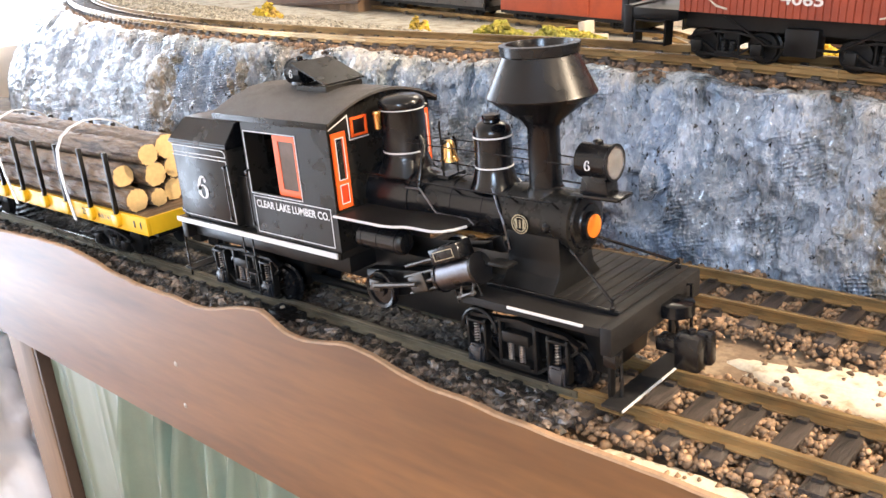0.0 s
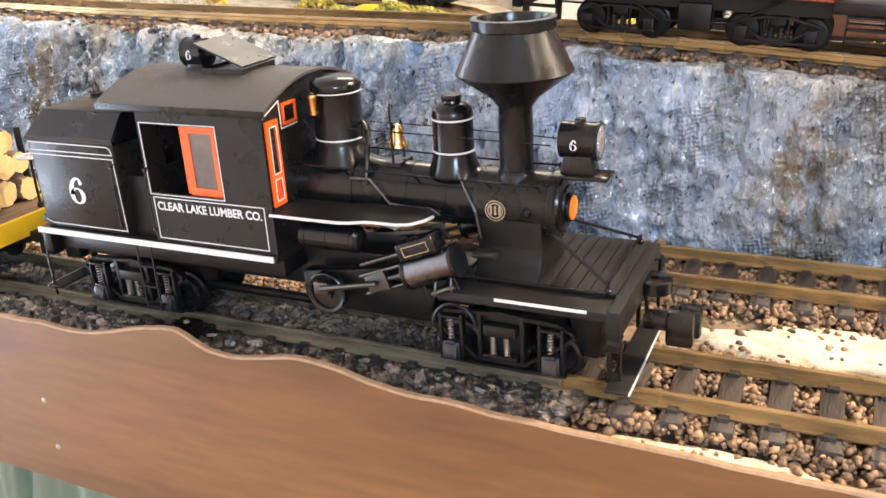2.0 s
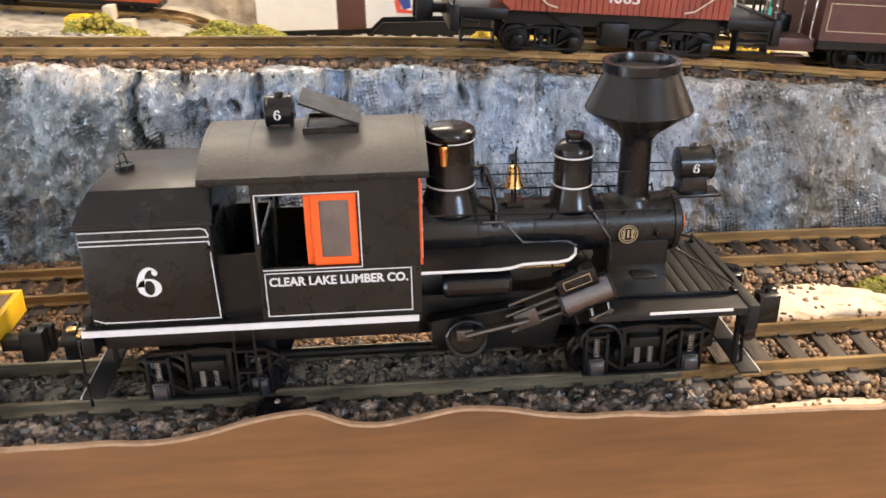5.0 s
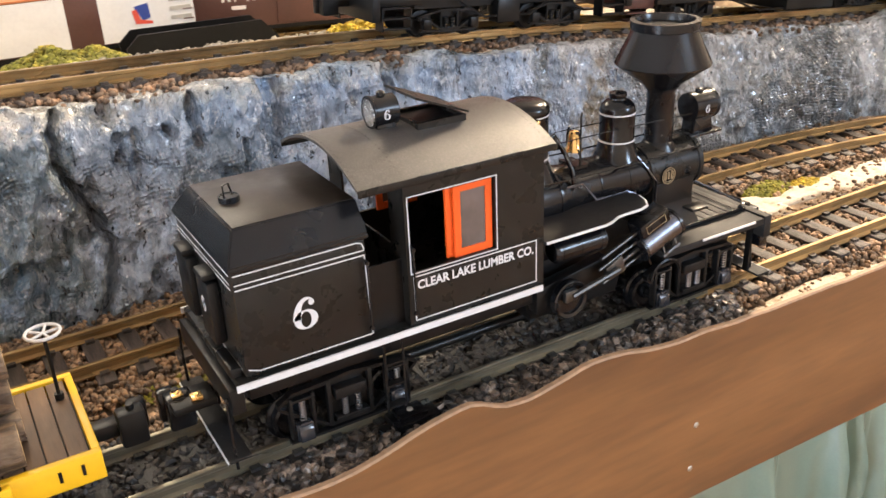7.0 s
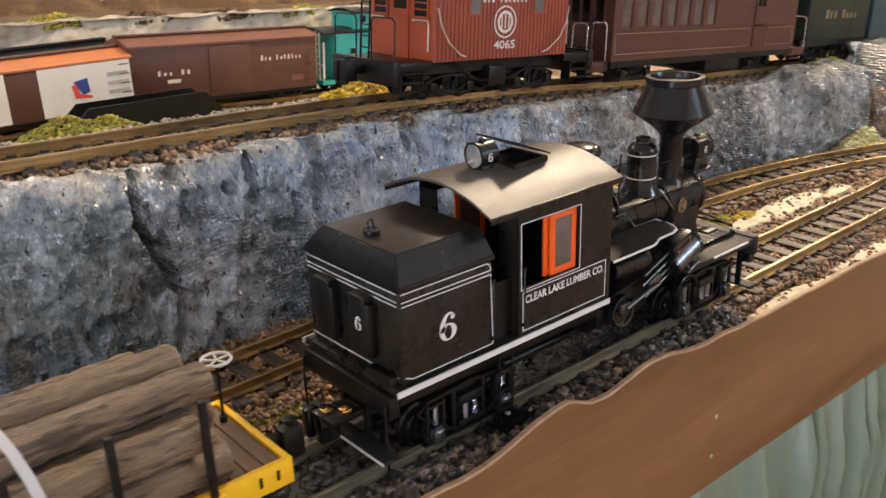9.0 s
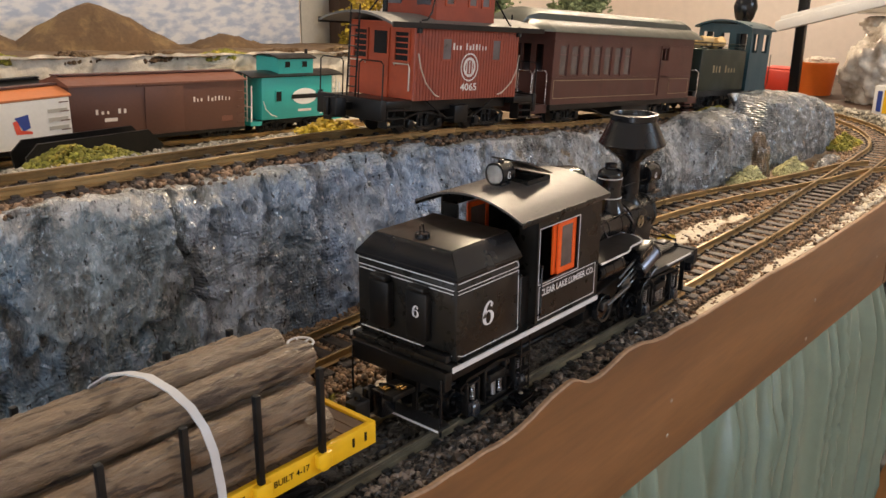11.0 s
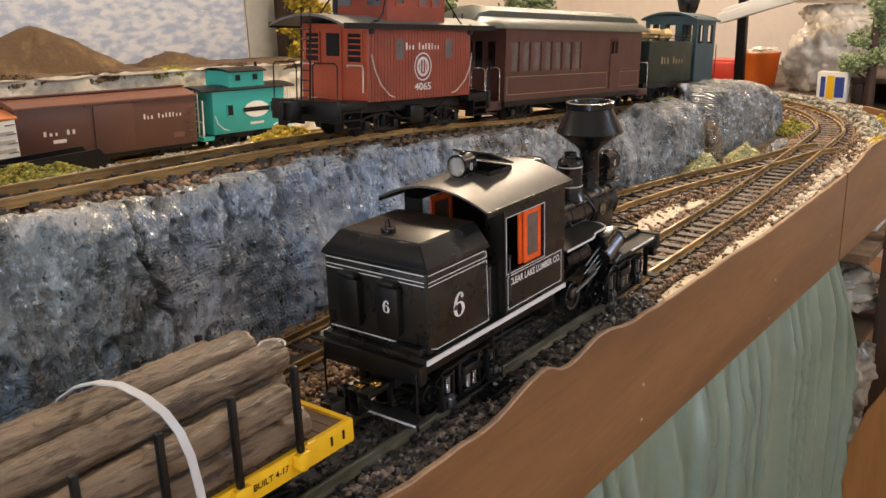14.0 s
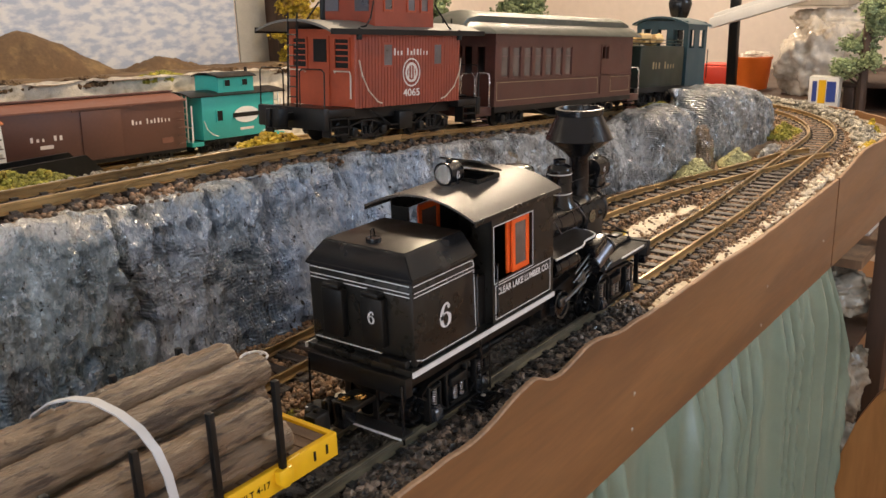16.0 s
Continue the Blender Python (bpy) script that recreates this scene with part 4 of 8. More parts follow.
for _ in range(30000):
    a = rng.uniform(-0.25, 1.75)
    r = 0.52 + rng.normal(0, 0.034)
    x, y = end.x + r * math.sin(a) - 0.03, end.y + 0.52 - r * math.cos(a)
    d = d_main(x, y)
    if d > 0.09 or x < 1.0 or (x < 1.45 and y > base_y(x)) or (d > 0.045 and rng.random() > 0.4):
        continue
    lower.append((x, y, (-0.0150 if abs(d - GAUGE) < 0.0045 else -0.0128) + rng.uniform(-0.001, 0.0028) if d < 0.05 else -0.0165))
near = [p for p in lower if p[0] < 0.17 + 0.03 * noise.noise((p[0] * 40, p[1] * 40, 7)) and p[1] < -0.018]
# stones between the main rails, up to about x 0.16, get the black material
darker = [p for p in lower if p[0] < 0.16 + 0.03 * noise.noise((p[0] * 40, p[1] * 40, 2)) and -0.018 <= p[1] < 0.042 + 0.012 * noise.noise((p[0] * 30, 1, 4))]
kept = set(near) | set(darker)
lower = [p for p in lower if p not in kept]
darker = [(x, y, z + (0.0022 if abs(abs(y - 0.001) - GAUGE) > 0.005 else 0)) for x, y, z in darker]
near = [(x, y, z + (0.0022 if y < -0.034 else 0.0006)) for x, y, z in near]
solo("ballast", stones(near, 0.0021, 0.0044, 15), stone_grey, "loose grey crushed-stone ballast along the fascia side", "ballast", kind="stuff")
solo("ballast", stones(darker, 0.0018, 0.0034, 16), stone_black, "black crushed-stone ballast between the rails", "ballast", kind="stuff")
solo("ballast", stones(lower, 0.0016, 0.0028, 5, True), stone_brown, "loose brown crushed-stone ballast round the lower tracks", "ballast", kind="stuff")

arc_x, arc_y = end.x - R * math.sin(head), end.y + R * math.cos(head)


def gravel_bank():
    """A low ridge of pale gravel round the outside of the curve."""
    section = ((0.576, -0.0185), (0.582, -0.008), (0.589, 0.003), (0.596, 0.006), (0.603, 0.000), (0.611, -0.012), (0.617, -0.0205))
    verts, faces, spots, n = [], [], [], 150
    for i in range(n):
        a = 0.16 + 1.45 * i / (n - 1)
        grow = min(1, i / 14)
        for r, z in section:
            z = -0.0195 + (z + 0.0195) * grow * (0.85 + 0.5 * noise.noise((a * 16, r * 20, 3)))
            r += 0.006 * noise.noise((a * 22, 4, r * 30))
            verts.append((arc_x + r * math.sin(a), arc_y - r * math.cos(a), z))
            spots.append(verts[-1])
    m = len(section)
    for i in range(n - 1):
        for j in range(m - 1):
            k = i * m + j
            faces.append((k, k + m, k + m + 1, k + 1))
    solo("gravel_bank", from_arrays(verts, faces), gravel_grey, "low bank of pale gravel round the outside of the curve", "gravel bank", kind="structure")
    return spots


crumbs = []
for x, y, z in gravel_bank():
    for _ in range(4):
        crumbs.append((x + rng.normal(0, 0.006), y + rng.normal(0, 0.006), z + rng.uniform(-0.0005, 0.001)))
solo("bank_gravel", stones(crumbs, 0.0022, 0.0060, 44), gravel_grey, "loose pale gravel lying on the bank", "gravel", kind="stuff")
crumbs = [(x, y, -0.0150 + rng.uniform(-0.001, 0.0015)) for x, y in zip(rng.uniform(0.60, 1.32, 340), rng.uniform(-0.064, -0.030, 340))]
solo("edge_gravel", stones(crumbs, 0.0018, 0.0046, 45), sand, "loose pale gravel along the far fascia", "gravel", kind="stuff")

d_up = near_line(ease(upper_pts, 260))
upper = []
for _ in range(46000):
    x = rng.uniform(-1.6, 1.2)
    y = up_y(x) + rng.uniform(-0.054, 0.055)
    d = d_up(x, y)
    if y < up_y(x) - 0.040 and rng.random() < 0.75:
        continue
    if d > 0.04 and rng.random() < (d - 0.035) * 38:
        continue
    z = up_rail_z(x) - 0.0148 + rng.uniform(-0.001, 0.0035) - (0.003 if d > 0.045 else 0)
    upper.append((x, y, z))
solo("ballast", stones(upper, 0.0018, 0.0033, 6, True), stone_dark, "loose brown crushed-stone ballast along the upper track", "ballast", kind="stuff")

# ---- the logging locomotive ----
loco = thing("steam_locomotive", "black geared logging locomotive model with orange cab windows and white lining", "model locomotive")
HALF = 0.0475

def six(height, width, m):
    """A heavy figure with thick sides, thin top and a ball at the end of its stroke."""
    bm = bmesh.new()

    def point(x, y):
        return bm.verts.new(m @ Vector(((x - 0.5) * width, (y - 0.5) * height, 0)))

    n = 28
    outer = [point(0.5 + 0.46 * math.cos(2 * math.pi * i / n), 0.31 + 0.31 * math.sin(2 * math.pi * i / n)) for i in range(n)]
    inner = [point(0.5 + 0.20 * math.cos(2 * math.pi * i / n), 0.31 + 0.25 * math.sin(2 * math.pi * i / n)) for i in range(n)]
    for i in range(n):
        bm.faces.new((outer[i], outer[(i + 1) % n], inner[(i + 1) % n], inner[i]))
    rows = []
    for i in range(15):
        a = math.radians(182 - 122 * i / 14)
        w = 0.13 * (1 - (i / 14) ** 1.2) + 0.030
        c = (0.60 + 0.43 * math.cos(a), 0.36 + 0.60 * math.sin(a))
        rows.append([point(c[0] + w * math.cos(a), c[1] + 0.7 * w * math.sin(a)), point(c[0] - w * math.cos(a), c[1] - 0.7 * w * math.sin(a))])
    for a, b in zip(rows, rows[1:]):
        bm.faces.new((a[0], b[0], b[1], a[1]))
    ball = [point(0.76 + 0.115 * math.cos(2 * math.pi * i / 14), 0.815 + 0.095 * math.sin(2 * math.pi * i / 14)) for i in range(14)]
    bm.faces.new(ball)
    return bm


# running frame and floor line
part("frame", B(-0.190, 0.105, -0.016, 0.016, 0.030, 0.056, bevel=0.001), frame_black, loco)
# Stands for running gear, widened towards the lamp to shade the track bed
part("gear_case", bm_prism(bmesh.new(), [(0.000, 0.040), (0.085, 0.040), (0.078, 0.018), (0.006, 0.018)], "Y", -0.020, 0.032, bevel=0.002), frame_black, loco)
part("drive_shaft", bm_rod(bmesh.new(), (-0.100, 0.0, 0.0110), (0.105, 0.0, 0.0110), 0.0032, seg=12), frame_black, loco)
part("floor", B(-0.193, -0.004, -0.049, 0.049, 0.0565, 0.0615, bevel=0.0006), cab_black, loco)
for s in (-1, 1):
    part("floor_edge", B(-0.1945, -0.006, s * 0.0492, s * 0.0502, 0.0575, 0.0612), white_paint, loco, "white floor edge line")

# rear bunker with a hipped lid
bm = bmesh.new()
bm_box(bm, -0.1885, -0.1165, -HALF, HALF, 0.0615, 0.1215, bevel=0.0028)
bunker = part("bunker", bm, cab_black, loco, "black rear oil bunker with rounded corners")
bm = bmesh.new()
lo = [(-0.1895, -0.0485), (-0.1155, -0.0485), (-0.1155, 0.0485), (-0.1895, 0.0485)]
hi = [(-0.1815, -0.0365), (-0.1155, -0.0365), (-0.1155, 0.0365), (-0.1815, 0.0365)]
rings = [[bm.verts.new((x, y, z)) for x, y in o] for o, z in ((lo, 0.1205), (lo, 0.1235), (hi, 0.1385))]
for a, b in zip(rings, rings[1:]):
    for i in range(4):
        bm.faces.new((a[i], a[(i + 1) % 4], b[(i + 1) % 4], b[i]))
bm.faces.new(rings[0][::-1]), bm.faces.new(rings[2])
bmesh.ops.bevel(bm, geom=[e for e in bm.edges if e.calc_length() > 0.01], offset=0.0008, segments=2, affect="EDGES")
lid = part("bunker_lid", bm, loco_black, loco)
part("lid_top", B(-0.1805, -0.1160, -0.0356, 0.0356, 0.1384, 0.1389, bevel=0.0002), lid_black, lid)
bm = bmesh.new()
bm_lathe(bm, [(0, 0.0055), (0.0032, 0.0055), (0.0032, 0.0048), (0.0026, 0.0046)], (-0.1700, 0.0, 0.1388), "Z", 20)
bm_pipe(bm, [(-0.1725, 0.0, 0.141), (-0.1725, 0.0, 0.1475), (-0.1695, 0.0, 0.1485), (-0.1680, 0.0, 0.142)], 0.0006, 6)
part("filler_cap", bm, loco_black, lid)
for y in (-0.0160, 0.0200):
    bm = bmesh.new()
    bm_box(bm, -0.1955, -0.1885, y - 0.010, y + 0.010, 0.073, 0.1085, bevel=0.002)
    bm_box(bm, -0.1965, -0.1885, y - 0.008, y + 0.008, 0.1085, 0.1125, bevel=0.0015)
    part("tool_box", bm, frame_black, bunker)
part("number", six(0.0090, 0.0066, side_pose(-0.1957, -0.0165, 0.0945, "-x")), white_paint, bunker, "white painted number")
bm = bmesh.new()
bm_box(bm, -0.1950, -0.1890, -0.044, -0.020, 0.0625, 0.0680, bevel=0.001)
part("step_bracket", bm, frame_black, bunker)


def side_lines(s):
    n = (0, s, 0)
    y = s * HALF
    lines = []
    lift = 0.0002
    top = [(-0.1875, y, 0.1195), (-0.122, y, 0.1195), (-0.1195, y, 0.1185), (-0.1185, y, 0.1160), (-0.1185, y, 0.1145), (-0.1875, y, 0.1145)]
    lines.append(top)
    lines.append([(-0.1875, y, 0.1118), (-0.1185, y, 0.1118), (-0.1172, y, 0.0650), (-0.181, y, 0.0650), (-0.1868, y, 0.0672)])
    lines.append([(-0.0920, y, 0.1368), (-0.0365, y, 0.1368), (-0.0365, y, 0.0925), (-0.0920, y, 0.0925), (-0.0920, y, 0.1368)])
    lines.append([(-0.0905, y, 0.0905), (-0.0095, y, 0.0905), (-0.0095, y, 0.0640), (-0.0905, y, 0.0640), (-0.0905, y, 0.0905)])
    for pts in lines:
        part("lining", bm_strip(bmesh.new(), pts, n, 0.00062, lift), white_paint, loco)


side_lines(-1)
side_lines(1)
for z in (0.1195, 0.1145, 0.1118):
    part("lining", bm_strip(bmesh.new(), [(-0.1885, -0.0450, z), (-0.1885, 0.0450, z)], (-1, 0, 0), 0.00062, 0.0002), white_paint, loco)
part("lining", bm_strip(bmesh.new(), [(-0.1885, -0.0440, 0.0665), (-0.1885, 0.0440, 0.0665)], (-1, 0, 0), 0.0009, 0.0002), white_paint, loco)
for s, facing in ((-1, "-y"), (1, "+y")):
    part("number", six(0.0178, 0.0142, side_pose(-0.1535, s * (HALF + 0.0004), 0.0890, facing)), white_paint, loco, "large white painted number")
    lettering("lettering", "CLEAR LAKE LUMBER CO.", 0.0056, 0.077, side_pose(-0.0500, s * (HALF + 0.0003), 0.0852, facing), white_paint, loco, 0.03, "white painted company lettering")

# doorway between bunker and cab
for s in (-1, 1):
    part("door_panel", B(-0.1165, -0.0935, s * 0.040 - 0.0008, s * 0.040 + 0.0008, 0.0615, 0.100), frame_black, loco)
    for x in (-0.1185, -0.0915):
        bm = bmesh.new()
        bm_pipe(bm, [(x, s * HALF, 0.109), (x, s * 0.0505, 0.108), (x, s * 0.0505, 0.069), (x, s * HALF, 0.068)], 0.0006, 6)
        for z in (0.108, 0.070):
            bm_lathe(bm, [(-0.0008, 0.0013), (0.0008, 0.0013)], (x, s * 0.0503, z), "Y", 8)
        part("grab_rail", bm, loco_black, loco)

# cab: side walls with a window opening, front and back walls, arched roof
CX0, CX1, WX0, WX1, WZ0, WZ1 = -0.0940, -0.0040, -0.0912, -0.0373, 0.0933, 0.1360
for s in (-1, 1):
    bm = bmesh.new()
    y0, y1 = sorted((s * HALF, s * (HALF - 0.0016)))
    loops = []
    for y in (y0, y1):
        loops.append([[bm.verts.new((x, y, z)) for x, z in o] for o in (((CX0, 0.0615), (CX1, 0.0615), (CX1, 0.1475), (CX0, 0.1475)), ((WX0, WZ0), (WX1, WZ0), (WX1, WZ1), (WX0, WZ1)))])
    for i in range(4):
        k = (i + 1) % 4
        for o, n in loops:
            bm.faces.new((o[i], o[k], n[k], n[i]))
        for q in (0, 1):
            bm.faces.new((loops[0][q][i], loops[0][q][k], loops[1][q][k], loops[1][q][i]))
    part("cab_side", bm, cab_black, loco)
    ys = s * (HALF - 0.0030)
    for x0, off in ((-0.0625, 0.0), (-0.0665, -0.0022)):
        x1 = x0 + 0.0245 + (0.004 if off else 0)
        bm = bmesh.new()
        t = 0.0008
        yy = ys + s * off
        bm_box(bm, x0, x0 + 0.0042, yy - t, yy + t, WZ0, WZ1)
        bm_box(bm, x1 - 0.0042, x1, yy - t, yy + t, WZ0, WZ1)
        bm_box(bm, x0 + 0.0042, x1 - 0.0042, yy - t, yy + t, WZ1 - 0.0046, WZ1)
        bm_box(bm, x0 + 0.0042, x1 - 0.0042, yy - t, yy + t, WZ0, WZ0 + 0.0046)
        sash = part("window_sash", bm, orange_paint, loco, "orange sliding cab window sash")
        pane = part("pane", B(x0 + 0.0042, x1 - 0.0042, yy - 0.0002, yy + 0.0002, WZ0 + 0.0046, WZ1 - 0.0046), milky_pane, sash, "smoky window pane")
        pane.visible_shadow = False


def arch(y):
    return 0.1605 - 5.2 * y * y


for x, side in ((CX1, 1), (CX0, -1)):
    bm = bmesh.new()
    ys = [-0.0465 + 0.093 * i / 16 for i in range(17)]
    outline = [(-0.0465, 0.0615), (0.0465, 0.0615)] + [(y, arch(y) - 0.0012) for y in ys[::-1]]
    if side == 1:
        bm_prism(bm, outline, "X", x - 0.0016, x)
        part("cab_front", bm, cab_black, loco)
    else:
        bm_prism(bm, [(-0.0465, 0.0615), (-0.030, 0.0615), (-0.030, 0.142), (-0.0465, 0.142)], "X", x, x + 0.0014)
        bm_prism(bm, [(0.030, 0.0615), (0.0465, 0.0615), (0.0465, 0.142), (0.030, 0.142)], "X", x, x + 0.0014)
        bm_prism(bm, [(-0.030, 0.0615), (0.030, 0.0615), (0.030, 0.105), (-0.030, 0.105)], "X", x, x + 0.0014)
        part("cab_back", bm, cab_black, loco)

for s in (-1, 1):
    # front doors, small look-out windows and their lining
    ya, yb = s * 0.0452, s * 0.0335
    y0, y1 = sorted((ya, yb))
    bm = bmesh.new()
    X0, X1 = CX1, CX1 + 0.0014
    bm_box(bm, X0, X1, y0, y0 + 0.0028, 0.0905, 0.1400)
    bm_box(bm, X0, X1, y1 - 0.0028, y1, 0.0905, 0.1400)
    for z0, z1 in ((0.0905, 0.0935), (0.1065, 0.1092), (0.1368, 0.1400)):
        bm_box(bm, X0, X1, y0 + 0.0028, y1 - 0.0028, z0, z1)
    door = part("front_door", bm, orange_paint, loco, "narrow orange cab front door")
    part("door_panel", B(X0, X0 + 0.0008, y0 + 0.0028, y1 - 0.0028, 0.0935, 0.1065), red_paint, door)
    p = part("pane", B(X0 + 0.0004, X0 + 0.0008, y0 + 0.0028, y1 - 0.0028, 0.1092, 0.1368), pane_glass, door)
    p.visible_shadow = False
    for z0, z1 in ((0.0938, 0.1062), (0.1095, 0.1365)):
        part("lining", bm_strip(bmesh.new(), [(X1, y0 + 0.0025, z0), (X1, y1 - 0.0025, z0), (X1, y1 - 0.0025, z1), (X1, y0 + 0.0025, z1), (X1, y0 + 0.0025, z0)], (1, 0, 0), 0.0006, 0.0002), white_paint, door)
    y0, y1 = sorted((s * 0.0275, s * 0.0135))
    bm = bmesh.new()
    for a, b, z0, z1 in ((y0, y0 + 0.0016, 0.1345, 0.1470), (y1 - 0.0016, y1, 0.1345, 0.1470), (y0 + 0.0016, y1 - 0.0016, 0.1345, 0.1361), (y0 + 0.0016, y1 - 0.0016, 0.1454, 0.1470)):
        bm_box(bm, X0, X1, a, b, z0, z1)
    w = part("lookout_window", bm, orange_paint, loco, "small orange look-out window frame")
    part("pane", B(X0, X0 + 0.0005, y0 + 0.0016, y1 - 0.0016, 0.1361, 0.1454), steel_dark, w)
    part("lining", bm_strip(bmesh.new(), [(CX1, s * 0.0462, 0.1425), (CX1, s * 0.0295, 0.1490), (CX1, s * 0.0290, 0.1330), (CX1, s * 0.0120, 0.1330)], (1, 0, 0), 0.0008, 0.0002), white_paint, loco)

bm = bmesh.new()
ys = [-0.0510 + 0.102 * i / 28 for i in range(29)]
outline = [(y, arch(y) + 0.0008) for y in ys] + [(y, arch(y) - 0.0008) for y in ys[::-1]]
bm_prism(bm, outline, "X", -0.1205, 0.0015)
for f in bm.faces:
    f.smooth = len(f.verts) == 4
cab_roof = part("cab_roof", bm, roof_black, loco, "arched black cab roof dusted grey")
for s in (-1, 1):
    part("roof_edge", B(-0.1205, 0.0015, min(s * 0.0505, s * 0.0516), max(s * 0.0505, s * 0.0516), 0.1440, 0.1482, bevel=0.0004), cab_black, cab_roof)
bm = bmesh.new()
for x in (-0.1185, -0.0945, -0.0030):
    for i in range(26):
        y = -0.049 + 0.098 * i / 25
        bm_lathe(bm, [(0, 0.0004), (0.0003, 0.0002)], (x, y, arch(y) + 0.0008), "Z", 5)
for s in (-1, 1):
    for i in range(34):
        bm_lathe(bm, [(0, 0.0004), (0.0003, 0.0002)], (-0.118 + 0.118 * i / 33, s * 0.0517, 0.1465), "Y", 5)
tagged(part("rivets", bm, cab_black, cab_roof), kind="stuff")

# roof hatch, open, and the rear headlight in front of it
bm = bmesh.new()
for x0, x1, y0, y1 in ((-0.066, -0.064, -0.0165, 0.0165), (-0.037, -0.035, -0.0165, 0.0165), (-0.064, -0.037, -0.0165, -0.0145), (-0.064, -0.037, 0.0145, 0.0165)):
    bm_box(bm, x0, x1, y0, y1, 0.1570, 0.1635)
part("hatch_frame", bm, cab_black, cab_roof)
part("hatch_hole", B(-0.064, -0.037, -0.0145, 0.0145, 0.1600, 0.1616), frame_black, cab_roof)
bm = bmesh.new()
bm_prism(bm, [(-0.0675, 0.1775), (-0.0345, 0.1645), (-0.0340, 0.1655), (-0.0670, 0.1786)], "Y", -0.018, 0.018)
part("hatch_lid", bm, cab_black, cab_roof, "open black roof hatch lid")


def headlight(x, z, way, r, length, base_z, number):
    hl = part("headlight", bm_lathe(bmesh.new(), [(-length / 2, r * 0.55), (-length / 2 + 0.001, r), (length / 2 - 0.0015, r), (length / 2 - 0.0010, r * 1.06), (length / 2, r * 1.06), (length / 2, r * 0.9), (length / 2 - 0.0012, r * 0.9)]
                                           if way > 0 else [(-length / 2 + 0.0012, r * 0.9), (-length / 2, r * 0.9), (-length / 2, r * 1.06), (-length / 2 + 0.0010, r * 1.06), (-length / 2 + 0.0015, r), (length / 2 - 0.001, r), (length / 2, r * 0.55)],
                                           (x, 0, z), "X", 32), loco_black, loco, "black drum headlight with white number")
    e = x + way * (length / 2 - 0.0008)
    bm = bmesh.new()
    bm_lathe(bm, [(0, r * 0.9), (way * -0.0022, r * 0.6), (way * -0.0040, r * 0.2)][::-way], (e, 0, z), "X", 24)
    part("reflector", bm, chrome, hl, "bright lamp reflector")
    bm = bmesh.new()
    bm_lathe(bm, [(-0.0003, r * 0.9), (0.0003, r * 0.9)], (e + way * 0.0008, 0, z), "X", 24)
    g = part("glass", bm, lens_glass, hl, "clear lamp glass")
    g.visible_shadow = False
    bm = bmesh.new()
    bm_prism(bm, [(x - length * 0.42, base_z), (x + length * 0.42, base_z), (x + length * 0.34, z - r * 0.72), (x - length * 0.34, z - r * 0.72)], "Y", -r * 0.62, r * 0.62, bevel=0.0005)
    part("bracket", bm, loco_black, hl)
    bm = bmesh.new()
    bm_lathe(bm, [(0, r * 0.30), (0.0018, r * 0.30), (0.0026, r * 0.16)], (x, 0, z + r * 0.97), "Z", 12)
    part("vent", bm, loco_black, hl)
    for s, facing in ((-1, "-y"), (1, "+y")):
        part("number", six(0.0056, 0.0042, side_pose(x - 0.001, s * (r + 0.0003), z - 0.0005, facing)), white_paint, hl)


headlight(-0.0790, 0.1700, -1, 0.0086, 0.0160, 0.1575, True)
headlight(0.1635, 0.1285, 1, 0.0098, 0.0215, 0.1105, True)
part("headlight_shelf", B(0.150, 0.180, -0.0085, 0.0085, 0.1085, 0.1108, bevel=0.0008), loco_black, loco)

# boiler and smokebox
BZ = 0.0925
boiler = part("boiler", bm_lathe(bmesh.new(), [(-0.004, 0.0205), (0.030, 0.0205), (0.045, 0.0178), (0.1095, 0.0168)], (0, 0, BZ), "X", 48), loco_black, loco, "glossy black boiler barrel")
smokebox = part("smokebox", bm_lathe(bmesh.new(), [(0.108, 0.0178), (0.1500, 0.0178), (0.1505, 0.0190), (0.1535, 0.0190), (0.1540, 0.0180)], (0, 0, BZ), "X", 48), cab_black, loco, "black smokebox with rivets")
part("smokebox_front", bm_lathe(bmesh.new(), [(0.1538, 0.0162), (0.1556, 0.0155), (0.1566, 0.0110), (0.1576, 0.0105)], (0, 0, BZ), "X", 40), loco_black, loco)
bm = bmesh.new()
for i in range(18):
    a = 2 * math.pi * i / 18
    bm_lathe(bm, [(0.1533, 0.0007), (0.1547, 0.0005)], (0, 0.0176 * math.cos(a), BZ + 0.0176 * math.sin(a)), "X", 6)
for x in (0.1105, 0.1485):
    for i in range(36):
        a = 2 * math.pi * i / 36
        bm_box(bm, x - 0.0003, x + 0.0003, 0.0179 * math.cos(a) - 0.0003, 0.0179 * math.cos(a) + 0.0003, BZ + 0.0179 * math.sin(a) - 0.0003, BZ + 0.0179 * math.sin(a) + 0.0003)
tagged(part("rivets", bm, loco_black, smokebox), kind="stuff")
part("number_disc", bm_lathe(bmesh.new(), [(0.1574, 0.0068), (0.1600, 0.0068), (0.1604, 0.0062)], (0, 0, BZ - 0.002), "X", 32), disc_orange, loco, "orange disc on the smokebox front")
part("disc_rim", bm_lathe(bmesh.new(), [(0.1566, 0.0080), (0.1590, 0.0080), (0.1594, 0.0072)], (0, 0, BZ - 0.002), "X", 32), loco_black, loco)
for x, r in ((0.032, 0.0208), (0.066, 0.0178), (0.0905, 0.0174)):
    part("boiler_band", bm_lathe(bmesh.new(), [(x - 0.0008, r), (x + 0.0008, r)], (0, 0, BZ), "X", 48), loco_black, boiler)
